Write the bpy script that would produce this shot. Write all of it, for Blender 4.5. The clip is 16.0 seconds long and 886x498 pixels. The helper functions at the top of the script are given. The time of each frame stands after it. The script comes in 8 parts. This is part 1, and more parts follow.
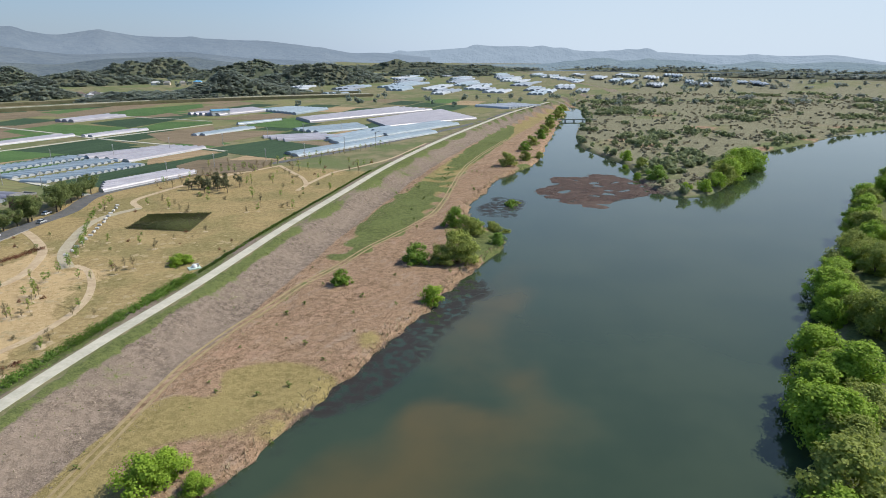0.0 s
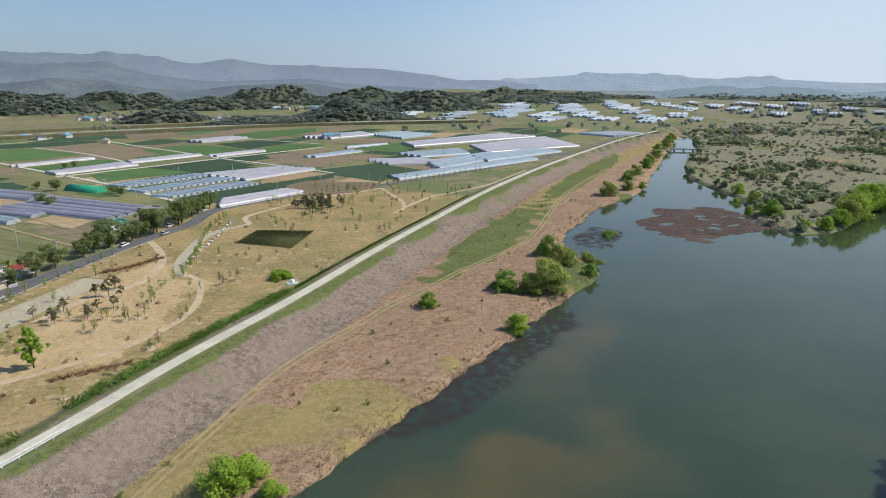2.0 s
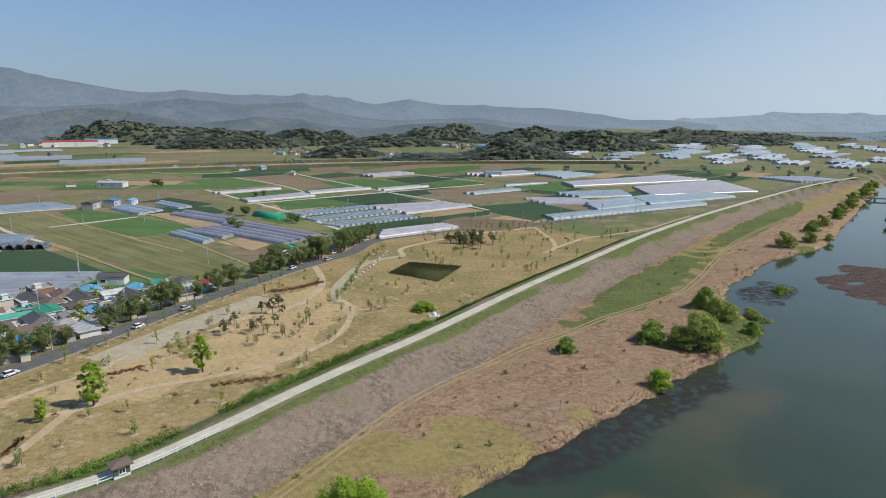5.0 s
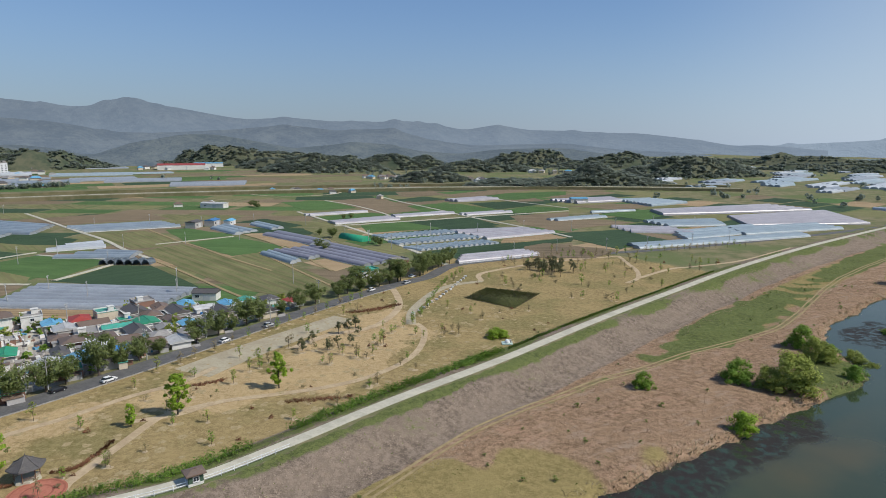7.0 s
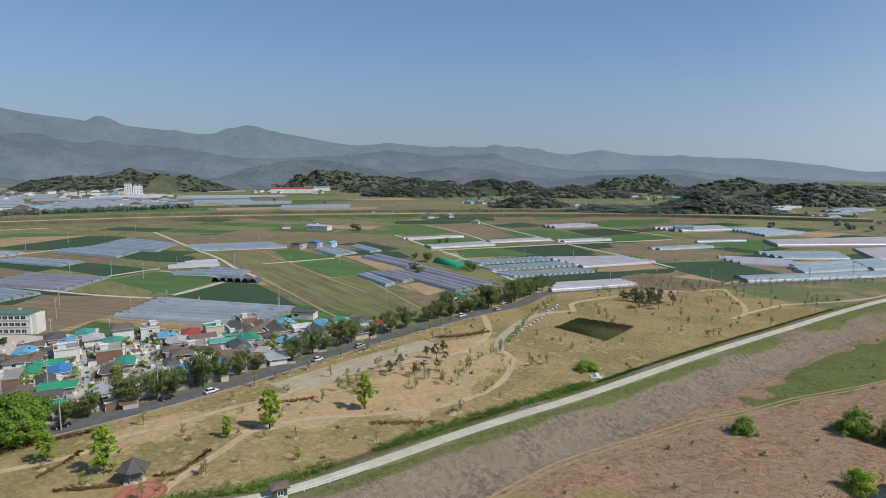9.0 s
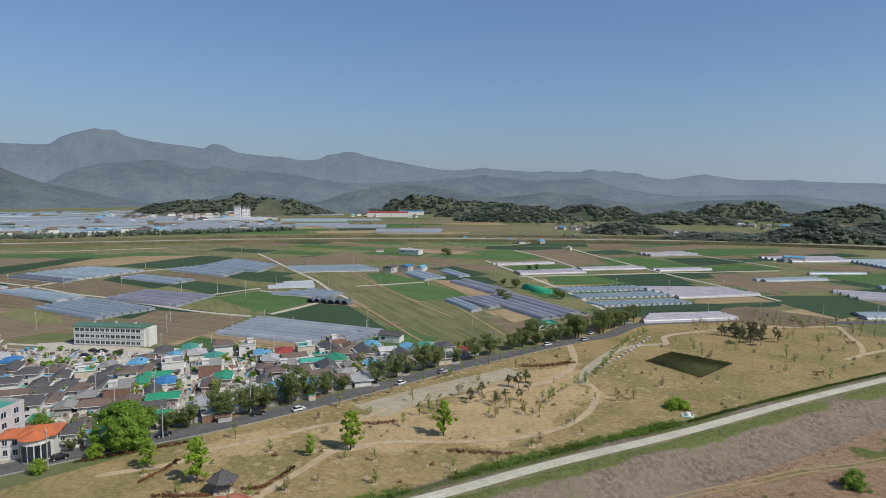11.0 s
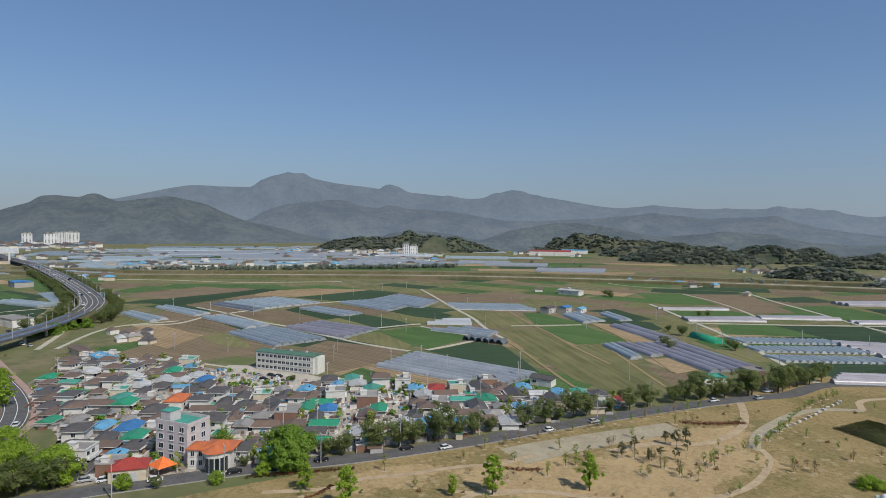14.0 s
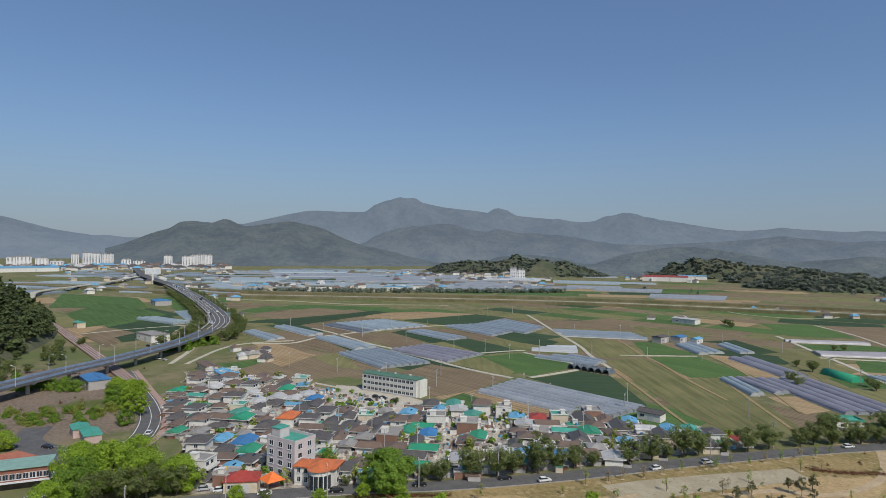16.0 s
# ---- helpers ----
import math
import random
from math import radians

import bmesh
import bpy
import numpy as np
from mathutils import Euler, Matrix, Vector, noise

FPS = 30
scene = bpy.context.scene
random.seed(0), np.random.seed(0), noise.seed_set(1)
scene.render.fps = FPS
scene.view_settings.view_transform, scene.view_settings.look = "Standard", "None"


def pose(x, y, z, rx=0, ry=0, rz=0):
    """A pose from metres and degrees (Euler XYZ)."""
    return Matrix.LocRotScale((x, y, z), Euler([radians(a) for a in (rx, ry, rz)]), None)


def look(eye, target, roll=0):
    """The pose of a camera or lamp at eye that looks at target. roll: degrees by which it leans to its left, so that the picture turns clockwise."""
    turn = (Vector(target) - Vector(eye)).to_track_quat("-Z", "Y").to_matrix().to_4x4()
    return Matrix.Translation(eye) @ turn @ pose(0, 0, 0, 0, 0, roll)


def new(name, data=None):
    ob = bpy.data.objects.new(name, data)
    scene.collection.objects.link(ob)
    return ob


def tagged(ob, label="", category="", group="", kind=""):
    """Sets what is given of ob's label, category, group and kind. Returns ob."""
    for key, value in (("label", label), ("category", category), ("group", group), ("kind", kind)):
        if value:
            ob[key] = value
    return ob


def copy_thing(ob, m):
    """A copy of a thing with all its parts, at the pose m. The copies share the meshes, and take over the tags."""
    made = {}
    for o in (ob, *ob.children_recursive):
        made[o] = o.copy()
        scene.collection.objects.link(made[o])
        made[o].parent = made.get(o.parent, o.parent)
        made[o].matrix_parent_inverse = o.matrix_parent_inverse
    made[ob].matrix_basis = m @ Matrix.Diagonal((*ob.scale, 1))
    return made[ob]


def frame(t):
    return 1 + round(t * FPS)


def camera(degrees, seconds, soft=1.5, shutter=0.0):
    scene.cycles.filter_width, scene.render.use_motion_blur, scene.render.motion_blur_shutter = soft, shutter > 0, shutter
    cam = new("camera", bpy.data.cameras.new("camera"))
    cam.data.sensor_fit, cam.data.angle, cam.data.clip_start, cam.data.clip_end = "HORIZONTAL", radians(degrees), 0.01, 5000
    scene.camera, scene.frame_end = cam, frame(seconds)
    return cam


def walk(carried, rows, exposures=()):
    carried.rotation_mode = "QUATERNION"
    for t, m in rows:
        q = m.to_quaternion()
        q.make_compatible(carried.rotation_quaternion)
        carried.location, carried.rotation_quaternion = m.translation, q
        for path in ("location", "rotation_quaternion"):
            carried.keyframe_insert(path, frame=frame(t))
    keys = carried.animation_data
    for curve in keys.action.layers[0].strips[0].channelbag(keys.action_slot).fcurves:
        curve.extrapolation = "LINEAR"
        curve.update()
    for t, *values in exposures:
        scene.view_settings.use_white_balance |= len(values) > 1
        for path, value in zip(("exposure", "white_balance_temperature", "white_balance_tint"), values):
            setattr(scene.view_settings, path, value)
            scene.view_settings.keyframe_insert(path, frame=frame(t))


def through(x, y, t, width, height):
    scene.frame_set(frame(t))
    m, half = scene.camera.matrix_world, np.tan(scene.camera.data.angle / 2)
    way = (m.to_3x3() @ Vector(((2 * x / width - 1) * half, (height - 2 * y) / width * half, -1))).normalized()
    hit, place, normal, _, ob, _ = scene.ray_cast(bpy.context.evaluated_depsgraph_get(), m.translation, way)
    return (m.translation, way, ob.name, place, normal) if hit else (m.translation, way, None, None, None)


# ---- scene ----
cam = camera(71.14, 16.0, soft=0.5)
# seconds, place, heading, tilt, lean
PATH = [
    (0.0, -12.16, -3.43, 58.071, -3.292, -17.841, 0.075),
    (0.5, -11.404, -3.515, 58.174, -0.994, -17.284, 0.063),
    (1.0, -10.63, -3.544, 58.224, 1.451, -16.696, 0.108),
    (1.5, -9.842, -3.478, 58.281, 3.789, -16.13, 0.122),
    (2.0, -9.036, -3.324, 58.377, 6.347, -15.538, 0.066),
    (2.5, -8.249, -3.147, 58.492, 8.455, -14.991, 0.036),
    (3.0, -7.485, -2.967, 58.603, 10.984, -14.431, 0.052),
    (3.5, -6.715, -2.81, 58.705, 13.708, -13.86, 0.128),
    (4.0, -5.922, -2.668, 58.785, 16.33, -13.286, 0.14),
    (4.5, -5.118, -2.421, 58.889, 19.073, -12.708, 0.152),
    (7.0, -1.348, -0.661, 59.52, 29.548, -9.919, 0.18),
    (7.5, -0.644, -0.333, 59.645, 32.078, -9.345, 0.179),
    (8.0, -0.003, 0.004, 59.852, 34.5, -8.793, 0.184),
    (8.5, 0.589, 0.361, 60.115, 36.632, -8.224, 0.216),
    (9.0, 1.18, 0.724, 60.387, 38.756, -7.687, 0.237),
    (11.5, 4.038, 2.541, 61.639, 49.58, -4.909, 0.367),
    (12.0, 4.574, 2.94, 61.938, 51.889, -4.335, 0.405),
    (12.5, 5.094, 3.411, 62.227, 54.594, -3.797, 0.435),
    (13.0, 5.598, 3.897, 62.496, 57.347, -3.243, 0.47),
    (13.5, 6.081, 4.404, 62.753, 60.01, -2.699, 0.505),
    (14.0, 6.567, 4.922, 62.985, 62.473, -2.132, 0.53),
    (14.5, 7.005, 5.467, 63.232, 64.952, -1.615, 0.546),
    (15.0, 7.41, 6.044, 63.522, 67.626, -1.087, 0.549),
    (15.5, 7.818, 6.62, 63.826, 70.2, -0.564, 0.594),
    (16.0, 8.234, 7.188, 64.13, 72.501, -0.069, 0.618),
]
walk(cam, [(t, pose(x, y, z, 90 + tilt, -lean, heading)) for t, x, y, z, heading, tilt, lean in PATH],
     exposures=[(0.0, 0.40, 6350, 10), (4.0, 0.2, 6350, 10), (9.0, 0.02, 6350, 10.5), (16.0, -0.13, 6450, 11)])

# ---- light ----
SUN_ELEVATION, SUN_HEADING = 47.0, -76.0   # heading counted like the camera's: 0 is +y, minus is towards +x
world = bpy.data.worlds.new("sky")
scene.world = world
world.use_nodes = True
wn, wl = world.node_tree.nodes, world.node_tree.links
sky = wn.new("ShaderNodeTexSky")
sky.sky_type, sky.sun_disc = "NISHITA", False
sky.sun_elevation, sky.sun_rotation = radians(SUN_ELEVATION), radians(-SUN_HEADING)
sky.air_density, sky.dust_density, sky.ozone_density, sky.altitude = 1.0, 0.25, 3.2, 50
wn["Background"].inputs["Strength"].default_value = 0.10
veil = wn.new("ShaderNodeMix")      # an even veil of spring haze over the clear sky
veil.data_type = "RGBA"
veil.inputs["Factor"].default_value, veil.inputs[7].default_value = 0.34, (1.50, 2.55, 5.0, 1.0)
cast = wn.new("ShaderNodeMix")      # the bluish cast of moist air
cast.data_type, cast.blend_type = "RGBA", "MULTIPLY"
cast.inputs["Factor"].default_value, cast.inputs[7].default_value = 1.0, (0.90, 0.97, 1.0, 1.0)
low_haze = wn.new("ShaderNodeMix")  # grey haze that thickens towards the horizon
low_haze.data_type = "RGBA"
way, climb = wn.new("ShaderNodeTexCoord"), wn.new("ShaderNodeMapRange")
split = wn.new("ShaderNodeSeparateXYZ")
climb.interpolation_type = "SMOOTHERSTEP"
climb.inputs["From Min"].default_value, climb.inputs["From Max"].default_value = -0.08, 0.26
climb.inputs["To Min"].default_value, climb.inputs["To Max"].default_value = 0.80, 0.0
sunward, glare, haze_tone = wn.new("ShaderNodeVectorMath"), wn.new("ShaderNodeMapRange"), wn.new("ShaderNodeVectorMath")
sunward.operation, haze_tone.operation = "DOT_PRODUCT", "SCALE"
sunward.inputs[1].default_value = (-math.sin(radians(SUN_HEADING)), math.cos(radians(SUN_HEADING)), 0)
glare.interpolation_type = "SMOOTHSTEP"
glare.inputs["From Min"].default_value, glare.inputs["From Max"].default_value = -0.5, 0.8
glare.inputs["To Min"].default_value, glare.inputs["To Max"].default_value = 0.92, 1.9
haze_tone.inputs[0].default_value = (2.50, 3.12, 3.95)
wl.new(way.outputs["Generated"], sunward.inputs[0]), wl.new(sunward.outputs["Value"], glare.inputs["Value"])
wl.new(glare.outputs["Result"], haze_tone.inputs["Scale"]), wl.new(haze_tone.outputs[0], low_haze.inputs[7])
wl.new(way.outputs["Generated"], split.inputs[0]), wl.new(split.outputs["Z"], climb.inputs["Value"]), wl.new(climb.outputs["Result"], low_haze.inputs["Factor"])
wl.new(sky.outputs["Color"], cast.inputs[6]), wl.new(cast.outputs[2], veil.inputs[6]), wl.new(veil.outputs[2], low_haze.inputs[6])
bright, reach, spread_up = wn.new("ShaderNodeMix"), wn.new("ShaderNodeMath"), wn.new("ShaderNodeMapRange")   # bright hazy sky on the sun's side
bright.data_type, bright.inputs[7].default_value, reach.operation = "RGBA", (5.0, 5.7, 6.4, 1.0), "MULTIPLY"
spread_up.interpolation_type = "SMOOTHSTEP"
spread_up.inputs["From Min"].default_value, spread_up.inputs["From Max"].default_value = 0.0, 0.85
spread_up.inputs["To Min"].default_value, spread_up.inputs["To Max"].default_value = 0.75, 0.0
side = wn.new("ShaderNodeMapRange")
side.interpolation_type = "SMOOTHSTEP"
side.inputs["From Min"].default_value, side.inputs["From Max"].default_value = -0.02, 0.65
wl.new(sunward.outputs["Value"], side.inputs["Value"]), wl.new(split.outputs["Z"], spread_up.inputs["Value"])
wl.new(side.outputs["Result"], reach.inputs[0]), wl.new(spread_up.outputs["Result"], reach.inputs[1]), wl.new(reach.outputs[0], bright.inputs["Factor"])
wl.new(low_haze.outputs[2], bright.inputs[6]), wl.new(bright.outputs[2], wn["Background"].inputs["Color"])
lamp = bpy.data.lights.new("sun", "SUN")
lamp.energy, lamp.angle, lamp.color = 3.85, radians(0.6), (1.0, 0.945, 0.85)
sun = new("sun", lamp)
to_sun = Vector((-math.sin(radians(SUN_HEADING)) * math.cos(radians(SUN_ELEVATION)), math.cos(radians(SUN_HEADING)) * math.cos(radians(SUN_ELEVATION)), math.sin(radians(SUN_ELEVATION))))
sun.matrix_world = look(to_sun * 300, (0, 0, 0))


# ---- materials ----
class Nodes:
    """A node material with short calls for the usual pieces."""

    def __init__(self, name, rough=0.9, spec=0.2):
        self.mat = bpy.data.materials.new(name)
        self.mat.use_nodes = True
        self.n, self.l = self.mat.node_tree.nodes, self.mat.node_tree.links
        self.bsdf = self.n["Principled BSDF"]
        self.bsdf.inputs["Roughness"].default_value = rough
        self.bsdf.inputs["Specular IOR Level"].default_value = spec
        self.pos = self.n.new("ShaderNodeNewGeometry").outputs["Position"]

    def plug(self, value, socket):
        if hasattr(value, "is_linked"):
            self.l.new(value, socket)
        elif isinstance(value, (tuple, list)):
            socket.default_value = (*value, 1.0) if len(value) == 3 and socket.type == "RGBA" else value
        else:
            socket.default_value = value

    def noise(self, scale, detail=4.0, rough=0.6, vector=None, stretch=None, turn=0.0):
        node = self.n.new("ShaderNodeTexNoise")
        node.inputs["Scale"].default_value, node.inputs["Detail"].default_value, node.inputs["Roughness"].default_value = scale, detail, rough
        v = vector if vector is not None else self.pos
        if stretch:
            m = self.n.new("ShaderNodeMapping")
            m.vector_type = "TEXTURE"
            m.inputs["Rotation"].default_value = (0, 0, radians(turn))
            m.inputs["Scale"].default_value = stretch
            self.l.new(v, m.inputs["Vector"])
            v = m.outputs["Vector"]
        self.l.new(v, node.inputs["Vector"])
        return node.outputs["Fac"]

    def wave(self, period, turn, sharp=2.0, distort=1.0):
        """Parallel furrows or ribs: 0 to 1 across the heading `turn`."""
        m = self.n.new("ShaderNodeMapping")
        m.vector_type = "TEXTURE"
        m.inputs["Rotation"].default_value = (0, 0, radians(turn))
        self.l.new(self.pos, m.inputs["Vector"])
        w = self.n.new("ShaderNodeTexWave")
        w.bands_direction = "Y"
        w.inputs["Scale"].default_value = 0.314 / period
        w.inputs["Distortion"].default_value, w.inputs["Detail"].default_value, w.inputs["Detail Scale"].default_value = distort, 2.0, 1.0
        self.l.new(m.outputs["Vector"], w.inputs["Vector"])
        return w.outputs["Fac"]

    def random(self):
        return self.n.new("ShaderNodeObjectInfo").outputs["Random"]

    def island(self):
        return self.n.new("ShaderNodeNewGeometry").outputs["Random Per Island"]

    def layer(self, name, channel=None):
        a = self.n.new("ShaderNodeAttribute")
        a.attribute_name = name
        if channel is None:
            return a.outputs["Fac"]
        s = self.n.new("ShaderNodeSeparateColor")
        self.l.new(a.outputs["Color"], s.inputs["Color"])
        return s.outputs[channel]

    def math(self, op, a, b=0.0, clamp=False):
        node = self.n.new("ShaderNodeMath")
        node.operation, node.use_clamp = op, clamp
        self.plug(a, node.inputs[0]), self.plug(b, node.inputs[1])
        return node.outputs[0]

    def ramp(self, fac, low, high):
        node = self.n.new("ShaderNodeMapRange")
        node.interpolation_type = "SMOOTHSTEP"
        self.plug(fac, node.inputs["Value"])
        node.inputs["From Min"].default_value, node.inputs["From Max"].default_value = low, high
        return node.outputs["Result"]

    def mix(self, fac, a, b):
        node = self.n.new("ShaderNodeMix")
        node.data_type = "RGBA"
        self.plug(fac, node.inputs["Factor"]), self.plug(a, node.inputs[6]), self.plug(b, node.inputs[7])
        return node.outputs[2]

    def bump(self, height, strength=0.5, distance=0.1):
        node = self.n.new("ShaderNodeBump")
        node.inputs["Strength"].default_value, node.inputs["Distance"].default_value = strength, distance
        self.l.new(height, node.inputs["Height"])
        self.l.new(node.outputs["Normal"], self.bsdf.inputs["Normal"])

    def done(self, color, **inputs):
        self.plug(color, self.bsdf.inputs["Base Color"])
        for key, value in inputs.items():
            self.plug(value, self.bsdf.inputs[key.replace("_", " ").title()])
        return self.mat


def surface(name, a, b, scale=0.5, rough=0.9, spec=0.2, fine=6.0, bump=0.0, vary=0.0):
    """Two tones mixed by coarse and fine noise, with some relief and an object by object shift."""
    m = Nodes(name, rough, spec)
    n1, n2 = m.noise(scale), m.noise(scale * fine, 3.0)
    f = m.ramp(m.math("ADD", m.math("MULTIPLY", n1, 0.6), m.math("MULTIPLY", n2, 0.4)), 0.36, 0.64)
    c = m.mix(f, a, b)
    if vary:
        c = m.mix(m.math("MULTIPLY", m.random(), vary), c, tuple(v * 0.35 for v in a))
    if bump:
        m.bump(n2, 0.6, bump)
    return m.done(c)


def ground_material():
    m = Nodes("ground_cover", 0.95, 0.1)
    big, mid, fine, tiny = m.noise(0.012), m.noise(0.09, 5.0), m.noise(0.7, 5.0, 0.7), m.noise(3.2, 3.0, 0.7)
    grain = m.math("ADD", m.math("MULTIPLY", fine, 0.6), m.math("MULTIPLY", tiny, 0.4))
    # open plain: dry grass and fallow soil in drifts
    c = m.mix(m.ramp(mid, 0.38, 0.62), (0.14, 0.145, 0.068), (0.235, 0.20, 0.115))
    c = m.mix(m.ramp(big, 0.45, 0.62), c, (0.13, 0.155, 0.062))

    def cover(c, layer, channel, dark, light, low=0.38, high=0.56, rag=0.5):
        w = m.layer(layer, channel)
        edge = m.math("MULTIPLY", m.math("SUBTRACT", m.math("ADD", m.math("MULTIPLY", mid, 0.6), m.math("MULTIPLY", fine, 0.4)), 0.5), rag)
        w = m.ramp(m.math("ADD", w, edge), low, high)
        tone = m.mix(m.ramp(grain, 0.41, 0.59), dark, light)
        tone = m.mix(m.math("MULTIPLY", m.ramp(mid, 0.4, 0.66), 0.55), tone, tuple((d + l) * 0.62 for d, l in zip(dark, light)))
        return m.mix(w, c, tone)

    c = cover(c, "cover_a", "Red", (0.225, 0.165, 0.072), (0.37, 0.28, 0.135))      # lawn of the park, dry straw colour
    olive = m.math("MULTIPLY", m.ramp(m.layer("cover_a", "Red"), 0.4, 0.6), m.ramp(m.noise(0.035, 4.0, 0.6), 0.45, 0.60))
    c = m.mix(m.math("MULTIPLY", olive, 0.6), c, m.mix(m.ramp(grain, 0.41, 0.59), (0.135, 0.125, 0.045), (0.225, 0.20, 0.085)))
    c = cover(c, "cover_a", "Green", (0.35, 0.25, 0.122), (0.475, 0.352, 0.19), rag=1.1)       # bare sandy soil
    c = cover(c, "cover_a", "Blue", (0.135, 0.105, 0.078), (0.268, 0.210, 0.160))      # levee face, grey dry stalks
    c = cover(c, "cover_b", "Red", (0.160, 0.104, 0.060), (0.345, 0.232, 0.145))      # reed bed, pinkish dry stems
    lying = m.noise(0.55, 5.0, 0.68, stretch=(1.0, 3.2, 1.0), turn=-28)
    mat = m.math("MULTIPLY", m.ramp(m.layer("cover_b", "Red"), 0.35, 0.6), m.ramp(lying, 0.50, 0.62))
    c = m.mix(m.math("MULTIPLY", mat, 0.6), c, m.mix(m.ramp(mid, 0.4, 0.6), (0.40, 0.255, 0.165), (0.33, 0.255, 0.185)))
    c = cover(c, "cover_c", "Red", (0.19, 0.15, 0.06), (0.30, 0.235, 0.10), rag=0.6)  # tan meadow grass
    c = cover(c, "cover_b", "Green", (0.072, 0.092, 0.030), (0.148, 0.162, 0.056), rag=1.3)  # green grass
    c = cover(c, "cover_b", "Blue", (0.05, 0.038, 0.032), (0.135, 0.095, 0.075), rag=0.9)  # wet mud and dead weed
    # island ground tones lightened, haze over the island painted into the colour
    c = cover(c, "cover_c", "Green", (0.125, 0.122, 0.07), (0.235, 0.215, 0.135), rag=0.9)  # scrub of the river island
    m.bump(grain, 0.7, 0.5)
    return m.done(c)


def water_material():
    m = Nodes("river_water", 0.06, 0.5)
    n = m.noise(0.03, 3.0)
    shallow = m.layer("shallow")
    c = m.mix(m.ramp(n, 0.35, 0.65), (0.030, 0.047, 0.024), (0.040, 0.057, 0.029))
    w = m.math("ADD", shallow, m.math("MULTIPLY", m.math("SUBTRACT", m.noise(0.06, 4.0), 0.5), 0.55))
    c = m.mix(m.ramp(w, 0.25, 1.15), c, (0.088, 0.071, 0.027))
    weed = m.math("MULTIPLY", m.ramp(m.noise(0.45, 5.0, 0.75), 0.40, 0.54), m.ramp(m.math("ADD", m.layer("weed"), m.math("MULTIPLY", m.math("SUBTRACT", m.noise(0.08, 3.0), 0.5), 0.7)), 0.22, 0.62))
    c = m.mix(weed, c, (0.022, 0.018, 0.015))
    m.bump(m.noise(0.9, 4.0, 0.55, stretch=(1.0, 2.2, 1.0), turn=30), 0.06, 0.05)
    m.bsdf.inputs["IOR"].default_value = 1.38
    return m.done(c, roughness=m.ramp(weed, -0.3, 1.6))


GROUND, WATER = ground_material(), water_material()
ASPHALT = surface("asphalt", (0.095, 0.094, 0.094), (0.14, 0.137, 0.134), 0.3, 0.85)
CONCRETE = surface("pale_concrete", (0.41, 0.385, 0.30), (0.53, 0.495, 0.39), 0.25, 0.85)
DIRT = surface("bare_path", (0.38, 0.285, 0.175), (0.50, 0.39, 0.25), 0.3, 0.95, bump=0.05)
GRAVEL = surface("pale_gravel", (0.33, 0.28, 0.19), (0.42, 0.37, 0.26), 0.2, 0.95, bump=0.03)
TRACK = surface("worn_track", (0.25, 0.19, 0.095), (0.34, 0.265, 0.14), 0.5, 0.95, bump=0.05)
PAINT = surface("road_paint", (0.62, 0.62, 0.58), (0.75, 0.75, 0.72), 1.0, 0.7)


# ---- lines that shape the land ----
def glide(points, step=4.0):
    """A smooth line through the points, as an array of places about `step` apart."""
    p = [Vector(q) for q in points]
    p = [p[0] * 2 - p[1], *p, p[-1] * 2 - p[-2]]
    out = []
    for a, b, c, d in zip(p, p[1:], p[2:], p[3:]):
        n = max(2, int((c - b).length / step))
        for i in range(n):
            t = i / n
            out.append(0.5 * (2 * b + (c - a) * t + (2 * a - 5 * b + 4 * c - d) * t * t + (3 * b - 3 * c + d - a) * t ** 3))
    out.append(p[-2])
    return np.array([tuple(v) for v in out])


LEVEE = glide([(-175, -120), (-128, -20), (-108, 25), (-95.5, 50), (-86.2, 68), (-76.2, 109.5), (-65.8, 146.5), (-54.1, 196), (-40, 248), (-18, 325), (19, 428), (83, 581), (122, 659), (180, 760), (300, 940)], 3)
SHORE = glide([(-140, -120), (-90, -20), (-62, 35), (-42, 73), (-35, 83.5), (-29.5, 96.6), (-22, 110), (-16.5, 121), (-7, 139), (5, 163), (20, 190), (21, 203), (13, 222), (14, 245), (23, 268), (34, 301), (62, 345), (82, 410), (113, 510), (144, 612), (177, 706), (200, 780), (320, 960)], 3)
ISLAND_W = glide([(104, 256), (101, 282), (106, 310), (110, 343), (104, 408), (126, 500), (152, 562), (172, 650), (183, 706), (203, 780), (323, 960)], 4)
ISLAND_S = glide([(104, 256), (118, 259), (130, 267), (160, 305), (193, 346), (214, 377), (279, 424), (345, 470), (600, 610), (1000, 800), (5000, 2600)], 6)
EAST = glide([(-60, -160), (10, 10), (38, 52), (50, 71), (62, 92), (90, 130), (116, 162), (150, 203), (184, 243), (300, 350), (600, 560), (1000, 740), (5000, 2400)], 6)


def levee_x(y):
    return np.interp(y, LEVEE[:, 1], LEVEE[:, 0])


def shore_x(y):
    return np.interp(y, SHORE[:, 1], SHORE[:, 0])


def step(a, b, v):
    t = np.clip((v - a) / (b - a), 0, 1)
    return t * t * (3 - 2 * t)


def rough(x, y, size, seed=0.0):
    """Smooth unevenness between about -1 and 1."""
    s = 1.0 / size
    return (np.sin(x * s * 1.7 + seed + 1.3 * np.sin(y * s * 0.9 + seed)) + np.sin(y * s * 1.9 - seed * 2 + 1.1 * np.sin(x * s * 1.2))) * 0.5


